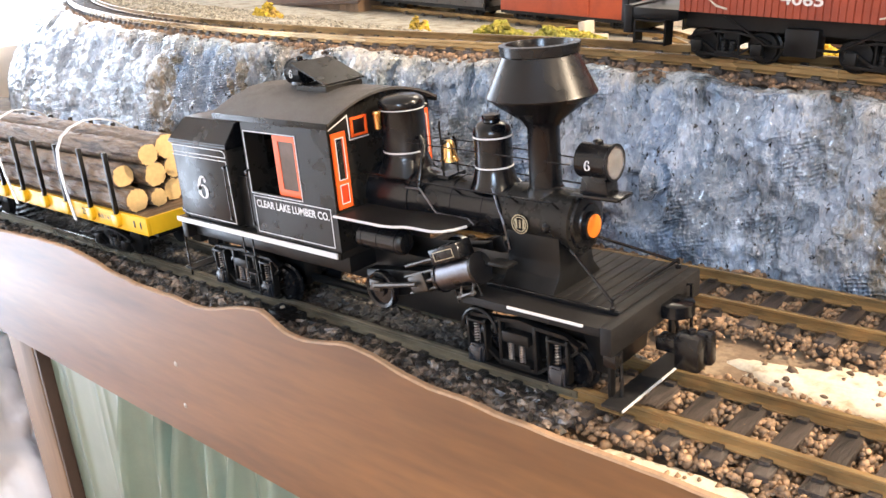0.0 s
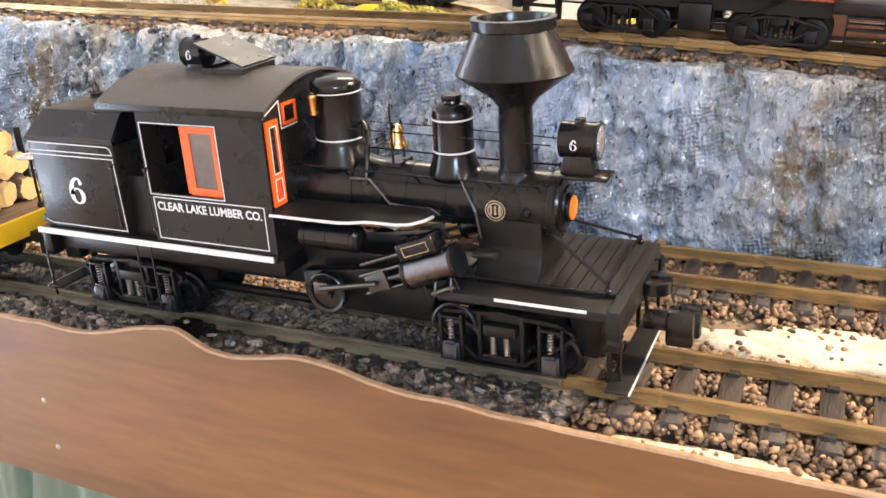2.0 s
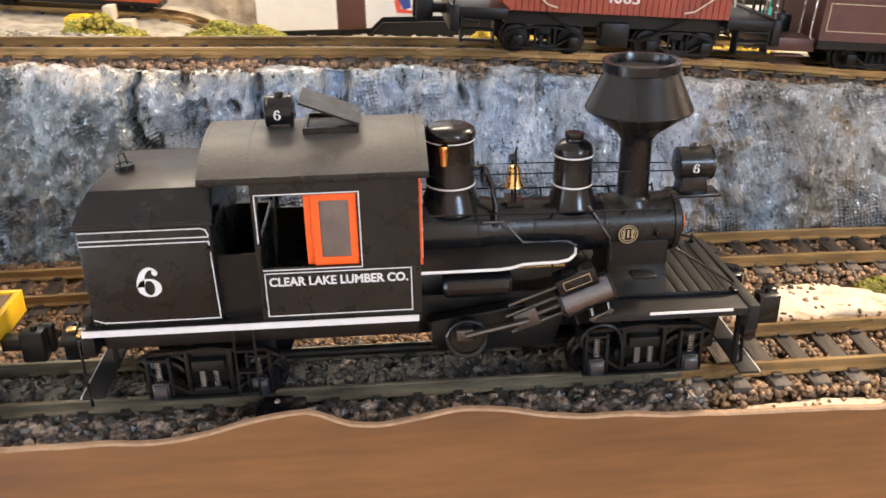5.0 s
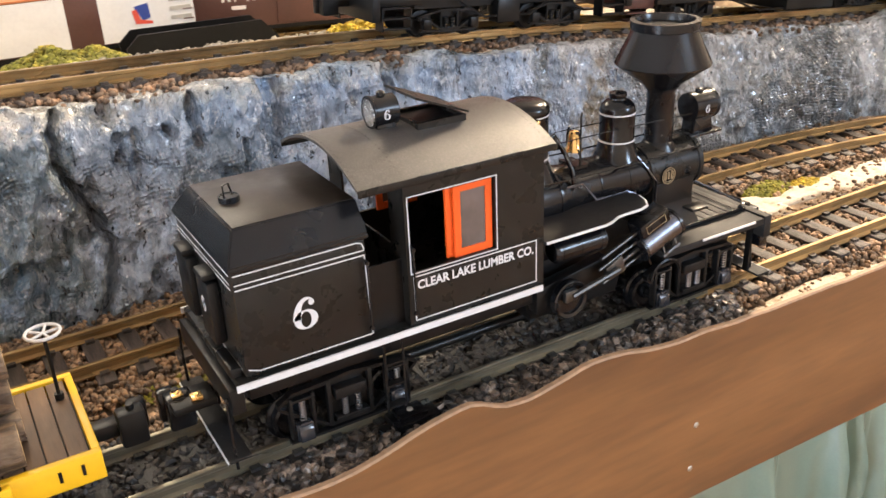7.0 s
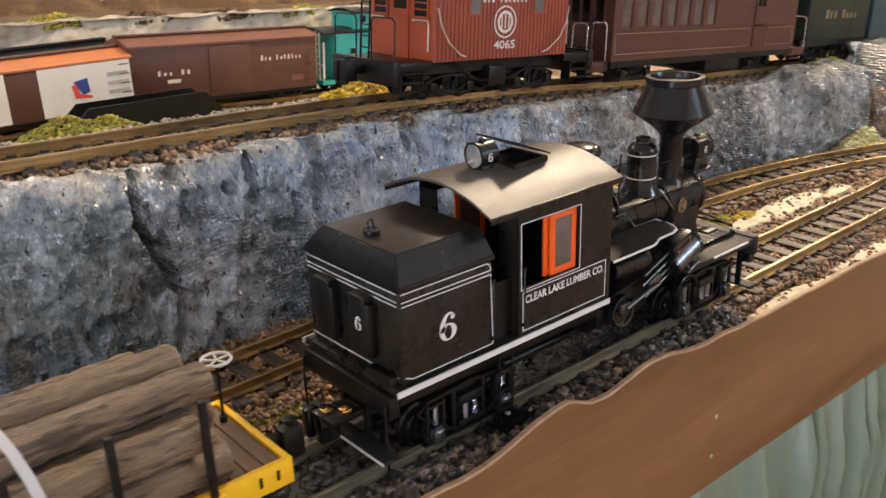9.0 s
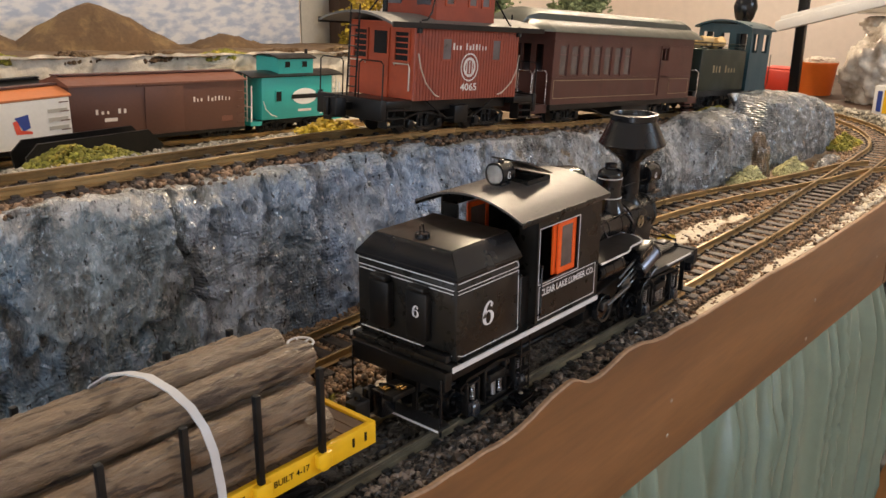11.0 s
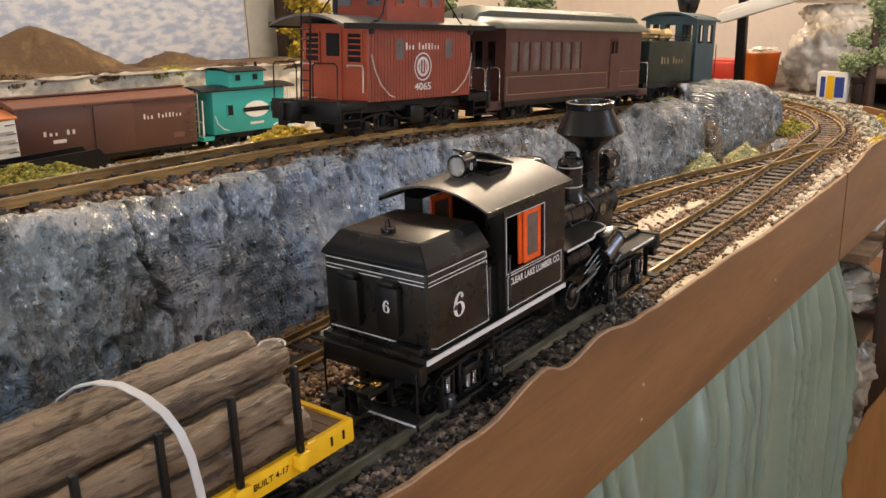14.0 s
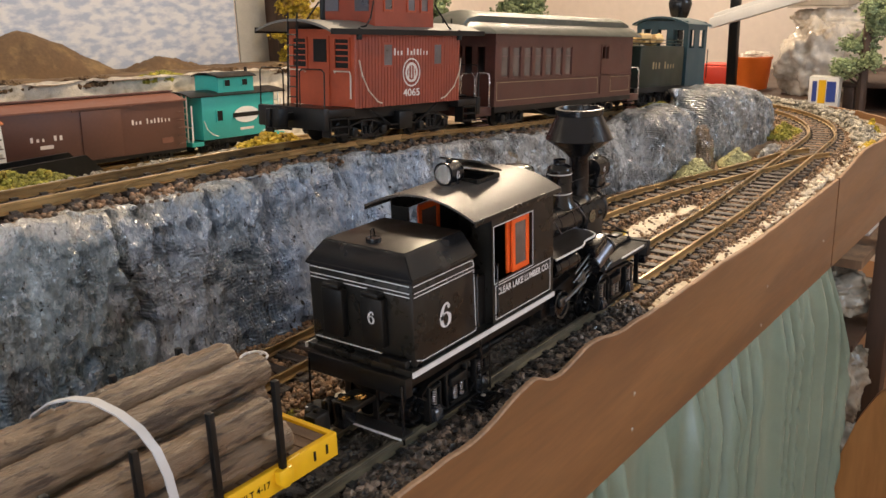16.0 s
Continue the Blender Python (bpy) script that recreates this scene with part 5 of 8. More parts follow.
for s in (-1, 1):
    a = math.radians(8)
    bm = bmesh.new()
    bm_lathe(bm, [(0, 0.0060), (0.0008, 0.0060), (0.0009, 0.0052), (0.0006, 0.0050)] if s > 0 else [(-0.0006, 0.0050), (-0.0009, 0.0052), (-0.0008, 0.0060), (0, 0.0060)], (0.1215, s * 0.0176, BZ - 0.001), "Y", 28)
    plate = part("builder_plate", bm, loco_black, smokebox, "round builder plate with brass relief")
    for x in (0.1190, 0.1215, 0.1240):
        part("relief_bar", B(x - 0.0006, x + 0.0006, s * 0.0186 - 0.0003, s * 0.0186 + 0.0003, BZ - 0.0035, BZ + 0.0015), plate_gold, plate)
    for r in (0.0056, 0.0042):
        ring = [(0.1215 + r * math.cos(2 * math.pi * k / 28), s * 0.0185, BZ - 0.001 + r * math.sin(2 * math.pi * k / 28)) for k in range(29)]
        part("relief_ring", bm_strip(bmesh.new(), ring, (0, s, 0), 0.0007, 0.0002), plate_gold, plate)
    bm = bmesh.new()
    bm_lathe(bm, [(-0.0015, 0.0036), (0.0, 0.0030), (0.0022, 0.0012)] if s > 0 else [(-0.0022, 0.0012), (0.0, 0.0030), (0.0015, 0.0036)], (0.1395, s * 0.0180, BZ - 0.001), "Y", 6)
    part("wash_plug", bm, loco_black, smokebox)

# domes, bell, whistle, stack
bm = bmesh.new()
bm_lathe(bm, [(0.1075, 0.0195), (0.1135, 0.0168), (0.1180, 0.0150), (0.1195, 0.0145), (0.1490, 0.0143), (0.1510, 0.0150), (0.1535, 0.0152), (0.1560, 0.0141), (0.1578, 0.0108), (0.1582, 0.0)], (0.0170, 0, 0), "Z", 40)
dome = part("steam_dome", bm, loco_black, loco, "black steam dome with white rings")
bm = bmesh.new()
bm_lathe(bm, [(0.1055, 0.0160), (0.1105, 0.0135), (0.1165, 0.0120), (0.1180, 0.0116), (0.1370, 0.0114), (0.1385, 0.0118), (0.1425, 0.0108), (0.1450, 0.0080), (0.1458, 0.0055), (0.1470, 0.0052), (0.1480, 0.0058), (0.1500, 0.0056), (0.1508, 0.0)], (0.0905, 0, 0), "Z", 40)
sand_dome = part("sand_dome", bm, loco_black, loco, "black sand dome with white rings")
for d, x, zs, r in ((dome, 0.0170, (0.1225, 0.1500), 0.0147), (sand_dome, 0.0905, (0.1190, 0.1372), 0.0118)):
    for z in zs:
        part("ring", bm_lathe(bmesh.new(), [(z - 0.0005, r), (z + 0.0005, r)], (x, 0, 0), "Z", 40), white_paint, d, "thin white ring")
for s in (-1, 1):
    part("whistle", bm_lathe(bmesh.new(), [(0.0, 0.0), (0.0005, 0.0013), (0.0012, 0.0022), (0.0105, 0.0027), (0.0118, 0.0031), (0.0126, 0.0028)], (0.0120, s * 0.0178, 0.1380), "Z", 12), brass, loco, "brass whistle beside the steam dome")
bm = bmesh.new()
bm_pipe(bm, [(0.0305, -0.004, 0.132), (0.036, -0.004, 0.133), (0.039, -0.006, 0.127), (0.041, -0.010, 0.121), (0.042, -0.015, 0.112), (0.042, -0.018, 0.100)], 0.0016, 10)
bm_lathe(bm, [(0.0, 0.0028), (0.006, 0.0028), (0.008, 0.0016)], (0.037, -0.004, 0.124), "Z", 10)
part("steam_pipe", bm, loco_black, loco)
bm = bmesh.new()
for y in (-0.0068, 0.0068):
    bm_pipe(bm, [(0.055, y, 0.1105), (0.055, y, 0.1270), (0.055, y * 0.7, 0.1330)], 0.0008, 6)
bm_pipe(bm, [(0.055, -0.0064, 0.1305), (0.055, 0.0064, 0.1305)], 0.0010, 6)
bm_pipe(bm, [(0.055, -0.0068, 0.1300), (0.0548, -0.0072, 0.1420), (0.0555, -0.0072, 0.1450)], 0.0006, 6)
bm_box(bm, 0.050, 0.060, -0.0085, 0.0085, 0.1085, 0.1108)
cradle = part("bell_cradle", bm, loco_black, loco)
part("bell", bm_lathe(bmesh.new(), [(0.1185, 0.0062), (0.1192, 0.0060), (0.1215, 0.0046), (0.1255, 0.0040), (0.1290, 0.0036), (0.1312, 0.0026), (0.1318, 0.0)], (0.055, 0, 0), "Z", 24), brass, cradle, "polished brass bell")
bm = bmesh.new()
SX = 0.1278
bm_lathe(bm, [(0.1045, 0.0130), (0.1085, 0.0112), (0.1100, 0.0105), (0.1110, 0.0095), (0.1450, 0.0092), (0.1500, 0.0130), (0.1632, 0.0312), (0.1640, 0.0314), (0.1650, 0.0308), (0.1855, 0.0212), (0.1862, 0.0222), (0.1915, 0.0226), (0.1918, 0.0190), (0.1885, 0.0180), (0.1860, 0.0178)], (SX, 0, 0), "Z", 56)
stack = part("smokestack", bm, loco_black, loco, "tall black diamond smokestack")
part("stack_screen", bm_lathe(bmesh.new(), [(0.1868, 0.0180), (0.1876, 0.0)], (SX, 0, 0), "Z", 32), frame_black, stack)

# pipes and handrails along the boiler
for s in (-1, 1):
    bm = bmesh.new()
    bm_pipe(bm, [(-0.003, s * 0.0225, 0.1105), (0.075, s * 0.0215, 0.1085), (0.146, s * 0.0205, 0.1075)], 0.0006, 6)
    for x in (0.030, 0.075, 0.118, 0.146):
        bm_rod(bm, (x, s * 0.0150, 0.1030), (x, s * 0.0215, 0.1085), 0.0007, seg=6)
    part("handrail", bm, loco_black, loco)
    bm = bmesh.new()
    bm_pipe(bm, [(0.034, s * 0.021, 0.1040), (0.046, s * 0.0205, 0.1040), (0.058, s * 0.0205, 0.0905), (0.084, s * 0.0200, 0.0895), (0.090, s * 0.0220, 0.0870)], 0.0007, 6)
    bm_pipe(bm, [(0.098, s * 0.0125, 0.1085), (0.104, s * 0.0165, 0.1000), (0.110, s * 0.0192, 0.0900), (0.112, s * 0.0170, 0.0740)], 0.0007, 6)
    part("pipe", bm, steel_dark, loco)
    bm = bmesh.new()
    bm_pipe(bm, [(-0.003, s * 0.0095, 0.1300), (0.075, s * 0.0095, 0.1290), (0.150, s * 0.0075, 0.1265)], 0.0004, 6)
    part("bell_cord", bm, loco_black, loco)

# running boards
for s in (-1, 1):
    plan = [(-0.004, 0.0505), (0.040, 0.0505), (0.047, 0.0490), (0.054, 0.0455), (0.060, 0.0448), (0.074, 0.0445), (0.081, 0.0420), (0.086, 0.0350), (0.088, 0.0270), (0.088, 0.012), (-0.004, 0.012)]
    bm = bmesh.new()
    bm_prism(bm, [(x, s * y) for x, y in plan], "Z", 0.0868, 0.0882)
    board = part("running_board", bm, deck_black, loco)
    bm = bmesh.new()
    pts = [Vector((x, s * y, 0.0876)) for x, y in plan[:9]]
    bm_strip(bm, pts, (0, 0, 1), 0.0008)
    for a, b in zip(pts, pts[1:]):
        d = (b - a)
        bm_rod(bm, a, b, 0.0009, seg=6)
    part("edge", bm, white_paint, board, "white running board edge")
    # air tank
    tank = part("air_tank", bm_lathe(bmesh.new(), [(0.0085, 0.0060), (0.0105, 0.0078), (0.0460, 0.0078), (0.0480, 0.0060)], (0, s * 0.0385, 0.0740), "X", 24), loco_black, loco)
    for x in (0.0135, 0.0275, 0.0430):
        part("band", bm_lathe(bmesh.new(), [(x - 0.0008, 0.0081), (x + 0.0008, 0.0081)], (0, s * 0.0385, 0.0740), "X", 24), loco_black, tank)
    # inclined cylinder, valve chest, crosshead, rod and crank disc
    ax = Vector((0.080, 0, 0.0305)).normalized()
    up = Vector((-ax.z, 0, ax.x))
    c0 = Vector((0.0790, s * 0.0400, 0.0585))
    bm = bmesh.new()
    bm_rod(bm, c0, c0 + ax * 0.029, 0.0088, seg=28)
    cyl = part("cylinder", bm, steel_dark, loco, "shiny dark steel inclined cylinder")
    bm = bmesh.new()
    for k in (-0.002, 0.029):
        bm_rod(bm, c0 + ax * k, c0 + ax * (k + 0.002), 0.0096, seg=24)
    for k in (0.004, 0.024):
        p = c0 + ax * k - up * 0.0085
        bm_rod(bm, p, p - up * 0.009, 0.0008, seg=6)
    part("cylinder_head", bm, loco_black, cyl)
    q = c0 + up * 0.0135
    bm = bmesh.new()
    for a, b, h in ((0.0, 0.024, 0.0048),):
        v = [q + ax * a - up * h, q + ax * b - up * h, q + ax * b + up * h, q + ax * a + up * h]
        bm_prism(bm, [(p.x, p.z) for p in v], "Y", min(s * 0.033, s * 0.0465), max(s * 0.033, s * 0.0465), bevel=0.0008)
    chest = part("valve_chest", bm, loco_black, cyl)
    v = [q + ax * 0.004 - up * 0.0026, q + ax * 0.020 - up * 0.0026, q + ax * 0.020 + up * 0.0026, q + ax * 0.004 + up * 0.0026]
    loop = [(p.x, s * 0.0466, p.z) for p in v]
    part("lining", bm_strip(bmesh.new(), loop + loop[:1], (0, s, 0), 0.0005, 0.0002), plate_gold, cyl)
    for dz in (-0.0055, 0.0055):
        part("guide_bar", bm_rod(bmesh.new(), c0 - ax * 0.034 + up * dz, c0 + up * dz, 0.0010, seg=6), steel_rod, cyl)
    part("piston_rod", bm_rod(bmesh.new(), c0 - ax * 0.026, c0, 0.0015, seg=10), steel_rod, cyl)
    part("valve_rod", bm_rod(bmesh.new(), c0 - ax * 0.030 + up * 0.0120, c0 + up * 0.0120, 0.0013, seg=8), steel_rod, cyl)
    h = c0 - ax * 0.022
    bm = bmesh.new()
    v = [h - ax * 0.008 - up * 0.005, h + ax * 0.006 - up * 0.006, h + ax * 0.006 + up * 0.006, h - ax * 0.008 + up * 0.005]
    bm_prism(bm, [(p.x, p.z) for p in v], "Y", s * 0.040 - 0.0025, s * 0.040 + 0.0025, bevel=0.0006)
    part("crosshead", bm, steel_rod, cyl)
    hub = Vector((0.0210, s * 0.0430, 0.0425))
    bm = bmesh.new()
    bm_rod(bm, hub + Vector((0, s * 0.0012, 0)), h + Vector((0, s * 0.0045, 0)), 0.0021, 0.0016, seg=8)
    bm_box(bm, hub.x - 0.0052, hub.x + 0.0045, hub.y - 0.0015, hub.y + 0.0024, hub.z - 0.0038, hub.z + 0.0038, bevel=0.0006)
    part("connecting_rod", bm, steel_rod, loco, "bright steel connecting rod")
    bm = bmesh.new()
    bm_lathe(bm, [(-0.0025, 0.0128), (0.0020, 0.0128), (0.0026, 0.0120), (0.0020, 0.0100), (0.0006, 0.0096), (0.0006, 0.0042), (0.0026, 0.0038)][::s] if s > 0 else
             [(-0.0026, 0.0038), (-0.0006, 0.0042), (-0.0006, 0.0096), (-0.0020, 0.0100), (-0.0026, 0.0120), (-0.0020, 0.0128), (0.0025, 0.0128)], (0.0222, s * 0.0395, 0.0385), "Y", 32)
    part("crank_disc", bm, loco_black, loco)
    bm = bmesh.new()
    bm_prism(bm, [(0.002, 0.047), (0.030, 0.0510), (0.058, 0.0555), (0.060, 0.0420), (0.030, 0.0330), (0.002, 0.0300)], "Y", min(s * 0.024, s * 0.033), max(s * 0.024, s * 0.033), bevel=0.0008)
    part("engine_frame", bm, frame_black, loco)
    bm = bmesh.new()
    bm_box(bm, 0.118, 0.132, min(s * 0.036, s * 0.046), max(s * 0.036, s * 0.046), 0.0745, 0.0765, bevel=0.0006)
    part("step_plate", bm, frame_black, loco)
    bm = bmesh.new()
    bm_pipe(bm, [(0.094, s * 0.046, 0.0500), (0.1075, s * 0.046, 0.0560)], 0.0012, 6)
    for x, z in ((0.096, 0.0510), (0.1055, 0.0550)):
        bm_rod(bm, (x, s * 0.046, z), (x - 0.001, s * 0.043, z + 0.0075), 0.0008, seg=6)
        bm_lathe(bm, [(-0.001, 0.0016), (0.001, 0.0016)], (x, s * 0.046, z), "Y", 8)
    part("drain_cocks", bm, steel_rod, loco)

# saddle between smokebox and deck, flared at the foot
bm = bmesh.new()
flare = [(-0.0260, 0.0530), (0.0260, 0.0530), (0.0235, 0.0560), (0.0185, 0.0620), (0.0165, 0.0700), (0.0172, 0.0860), (-0.0172, 0.0860), (-0.0165, 0.0700), (-0.0185, 0.0620), (-0.0235, 0.0560)]
bm_prism(bm, flare, "X", 0.1100, 0.1470, bevel=0.0008)
part("saddle", bm, frame_black, loco)

# pilot deck: a black side strip, planks laid across, end beam, rail and braces
deck = part("pilot_deck", B(0.096, 0.190, -0.0450, 0.0540, 0.0470, 0.0520, bevel=0.0004), deck_black, loco)
for i in range(12):
    x0 = 0.1015 + i * 0.0074
    part("plank", B(x0 + 0.0003, x0 + 0.0071, -0.0255, 0.0545, 0.0520, 0.0538, bevel=0.0004), deck_black, deck)
part("kerb_bar", B(0.101, 0.1905, -0.0272, -0.0258, 0.0520, 0.0550, bevel=0.0003), loco_black, deck)
for y in (-0.0458, 0.0548):
    part("deck_edge", B(0.130, 0.1800, y - 0.0005, y + 0.0005, 0.0509, 0.0523), white_paint, deck, "white deck edge strip")
part("end_beam", B(0.1900, 0.1970, -0.0455, 0.0550, 0.0370, 0.0532, bevel=0.0008), deck_black, loco)
for y, z in ((-0.0260, 0.0605), (0.0485, 0.0590)):
    part("brace", bm_rod(bmesh.new(), (0.1505, math.copysign(0.0125, y), 0.0800), (0.1862, y, z - 0.0015), 0.0009, seg=8), loco_black, loco)
bm = bmesh.new()
bm_pipe(bm, [(0.1862, -0.0260, 0.0530), (0.1862, -0.0260, 0.0605), (0.1862, 0.0485, 0.0590), (0.1862, 0.0485, 0.0530)], 0.0009, 8)
for y in (-0.0260, 0.0485):
    bm_lathe(bm, [(0.0530, 0.0018), (0.0560, 0.0018), (0.0566, 0.0012)], (0.1862, y, 0), "Z", 8)
part("end_rail", bm, loco_black, loco)
bm = bmesh.new()
bm_pipe(bm, [(0.1965, 0.0380, 0.0490), (0.2000, 0.0380, 0.0500), (0.2000, 0.0380, 0.0200)], 0.0011, 8)
part("grab_iron", bm, loco_black, loco)
bm = bmesh.new()
bm_lathe(bm, [(0.0400, 0.0105), (0.0470, 0.0105), (0.0475, 0.0098), (0.0475, 0.0025), (0.0455, 0.0022)], (0.2010, 0.017, 0), "Z", 24)
part("buffer_pocket", bm, loco_black, loco)
for s in (-1, 1):
    bm = bmesh.new()
    bm_pipe(bm, [(0.1930, s * 0.030, 0.0380), (0.1945, s * 0.032, 0.0220), (0.1950, s * 0.033, 0.0080)], 0.0011, 6)
    bm_box(bm, 0.1900, 0.1975, s * 0.0395 - 0.0035, s * 0.0395 + 0.0035, 0.0290, 0.0372, bevel=0.0006)
    part("beam_bracket", bm, loco_black, loco)


def footboard(x, way, z, hang):
    """A low board across the end, on thin hangers."""
    a, b = sorted((x, x + way * 0.0125))
    fb = part("footboard", B(a, b, -0.0455, 0.0455, z, z + 0.0018, bevel=0.0005), deck_black, loco, "low black footboard with a white edge")
    a, b = sorted((x + way * 0.0127, x + way * 0.0134))
    part("edge", B(a, b, -0.0450, 0.0450, z, z + 0.0014), white_paint, fb)
    a, b = sorted((x, x + way * 0.012))
    for s in (-1, 1):
        part("hanger", B(x - 0.0010, x + 0.0010, s * hang - 0.0022, s * hang + 0.0022, z + 0.001, 0.0420), frame_black, fb)


def coupler(x, way):
    bm = bmesh.new()
    bm_box(bm, min(x, x + way * 0.014), max(x, x + way * 0.014), -0.005, 0.005, 0.026, 0.034, bevel=0.0008)
    a, b = sorted((x + way * 0.013, x + way * 0.0275))
    bm_box(bm, a, b, -0.0095, 0.0015, 0.0195, 0.0400, bevel=0.0018)
    a, b = sorted((x + way * 0.020, x + way * 0.0300))
    bm_box(bm, a, b, 0.0010, 0.0085, 0.0200, 0.0395, bevel=0.0022)
    bm_lathe(bm, [(0.0385, 0.0024), (0.0425, 0.0020)], (x + way * 0.021, -0.003, 0), "Z", 12)
    return bm


footboard(0.1895, 1, 0.0062, 0.034)
footboard(-0.1910, -1, 0.0140, 0.012)
part("coupler", coupler(0.2000, 1), loco_black, loco, "black knuckle coupler")
part("coupler", coupler(-0.1950, -1), loco_black, loco, "black knuckle coupler")
for x, y, z in ((-0.2075, -0.0135, 0.0405), (-0.2160, -0.0060, 0.0405)):
    nut = bmesh.new()
    bm_box(nut, x - 0.0030, x + 0.0030, y - 0.0030, y + 0.0030, z - 0.0016, z + 0.0010, bevel=0.0004)
    bm_lathe(nut, [(z + 0.0008, 0.0015), (z + 0.0016, 0.0013)], (x, y, 0), "Z", 10)
    part("coupler_nut", nut, brass, loco, "small square brass nut")
part("coupler_bracket", B(-0.2210, -0.1975, -0.0185, 0.0010, 0.0345, 0.0389, bevel=0.0008), frame_black, loco)
part("rear_beam", B(-0.1975, -0.1900, -0.0455, 0.0455, 0.0420, 0.0565, bevel=0.0008), frame_black, loco)
for s in (-1, 1):
    bm = bmesh.new()
    bm_pipe(bm, [(-0.1990, s * 0.043, 0.052), (-0.1995, s * 0.0435, 0.030), (-0.1990, s * 0.043, 0.008)], 0.0009, 6)
    part("step_rail", bm, loco_black, loco)
    bm = bmesh.new()
    for x in (-0.112, -0.1005):
        bm_box(bm, x - 0.0006, x + 0.0006, min(s * 0.0478, s * 0.0486), max(s * 0.0478, s * 0.0486), 0.012, 0.0575)
    for z in (0.014, 0.028, 0.042):
        bm_box(bm, -0.112, -0.1005, min(s * 0.0440, s * 0.0490), max(s * 0.0440, s * 0.0490), z, z + 0.0012)
    part("cab_steps", bm, frame_black, loco)


def truck(cx):
    """An open arch-bar truck: wheels and axles, bent bars, journal boxes under coil springs, a sprung bolster."""
    tk = part("truck", B(cx - 0.0110, cx + 0.0110, -0.0330, 0.0330, 0.0150, 0.0350, bevel=0.001), frame_black, loco)
    part("gear_box", B(cx - 0.020, cx + 0.034, -0.0090, 0.0090, 0.0060, 0.0330, bevel=0.003), frame_black, tk)
    for dx in (-0.0290, 0.0290):
        for s in (-1, 1):
            bm = bmesh.new()
            prof = [(0.0190, 0.0152), (0.0205, 0.0152), (0.0212, 0.0132), (0.0252, 0.0126), (0.0258, 0.0108), (0.0240, 0.0100), (0.0240, 0.0050), (0.0262, 0.0042)]
            bm_lathe(bm, prof if s > 0 else [(-h, r) for h, r in prof[::-1]], (cx + dx, 0, 0.0128), "Y", 32)
            part("wheel", bm, loco_black, tk)
        part("axle", bm_rod(bmesh.new(), (cx + dx, -0.034, 0.0128), (cx + dx, 0.034, 0.0128), 0.0026, seg=10), frame_black, tk)
    for s in (-1, 1):
        side = part("side_frame", B(cx - 0.0125, cx + 0.0125, s * 0.0335 - 0.0012, s * 0.0335 + 0.0012, 0.0120, 0.0370, bevel=0.0005), frame_black, tk)
        bars = [[(-0.0420, 0.0325), (-0.0330, 0.0375), (-0.0120, 0.0385), (0.0, 0.0400), (0.0120, 0.0385), (0.0330, 0.0375), (0.0420, 0.0325)],
                [(-0.0420, 0.0315), (-0.0340, 0.0250), (-0.0135, 0.0105), (0.0135, 0.0105), (0.0340, 0.0250), (0.0420, 0.0315)],
                [(-0.0370, 0.0075), (-0.0140, 0.0068), (0.0140, 0.0068), (0.0370, 0.0075)]]
        for pts, t in zip(bars, (0.0011, 0.0011, 0.0008)):
            outline = [(cx + x, z - t) for x, z in pts] + [(cx + x, z + t) for x, z in pts[::-1]]
            part("arch_bar", bm_prism(bmesh.new(), outline, "Y", s * 0.0365 - 0.0022, s * 0.0365 + 0.0022), frame_black, side)
        for x in (-0.0125, 0.0125):
            part("column", B(cx + x - 0.0012, cx + x + 0.0012, s * 0.0370 - 0.0020, s * 0.0370 + 0.0020, 0.0100, 0.0392, bevel=0.0003), frame_black, side)
        part("spring_plank", B(cx - 0.0100, cx + 0.0100, s * 0.0375 - 0.0035, s * 0.0375 + 0.0035, 0.0125, 0.0150, bevel=0.0004), frame_black, side)
        part("bolster_end", B(cx - 0.0095, cx + 0.0095, s * 0.0375 - 0.0035, s * 0.0375 + 0.0035, 0.0262, 0.0330, bevel=0.0008), frame_black, side)
        for dx in (-0.0290, 0.0290):
            x = cx + dx
            box = bmesh.new()
            bm_box(box, x - 0.0052, x + 0.0052, s * 0.0375 - 0.0040, s * 0.0375 + 0.0040, 0.0085, 0.0195, bevel=0.0010)
            face = s * 0.0418
            v = [(face, 0.0092), (face + s * 0.0026, 0.0098), (face + s * 0.0018, 0.0165), (face, 0.0190)]
            bm_prism(box, v, "X", x - 0.0042, x + 0.0042, bevel=0.0004)
            bm_box(box, x - 0.0030, x + 0.0030, face - 0.0008, face + 0.0012, 0.0186, 0.0205, bevel=0.0004)
            part("journal_box", box, journal_steel, side, "glossy dark journal box lid")
            yoke = bmesh.new()
            for k in (-1, 1):
                bm_box(yoke, x + k * 0.0064 - 0.0009, x + k * 0.0064 + 0.0009, s * 0.0380 - 0.0026, s * 0.0380 + 0.0026, 0.0100, 0.0365, bevel=0.0003)
            bm_box(yoke, x - 0.0073, x + 0.0073, s * 0.0380 - 0.0030, s * 0.0380 + 0.0030, 0.0335, 0.0352, bevel=0.0004)
            part("pedestal", yoke, frame_black, side)
        for dx, z0, z1 in ((-0.0290, 0.0205, 0.0335), (-0.0040, 0.0150, 0.0262), (0.0040, 0.0150, 0.0262), (0.0290, 0.0205, 0.0335)):
            n = 50
            turns = [(cx + dx + 0.0016 * math.cos(k * 0.9), s * 0.0395 + 0.0016 * math.sin(k * 0.9), z0 + (z1 - z0) * k / (n - 1)) for k in range(n)]
            part("coil_spring", bm_pipe(bmesh.new(), turns, 0.00042, 5), spring_steel, side, "small bright coil spring")


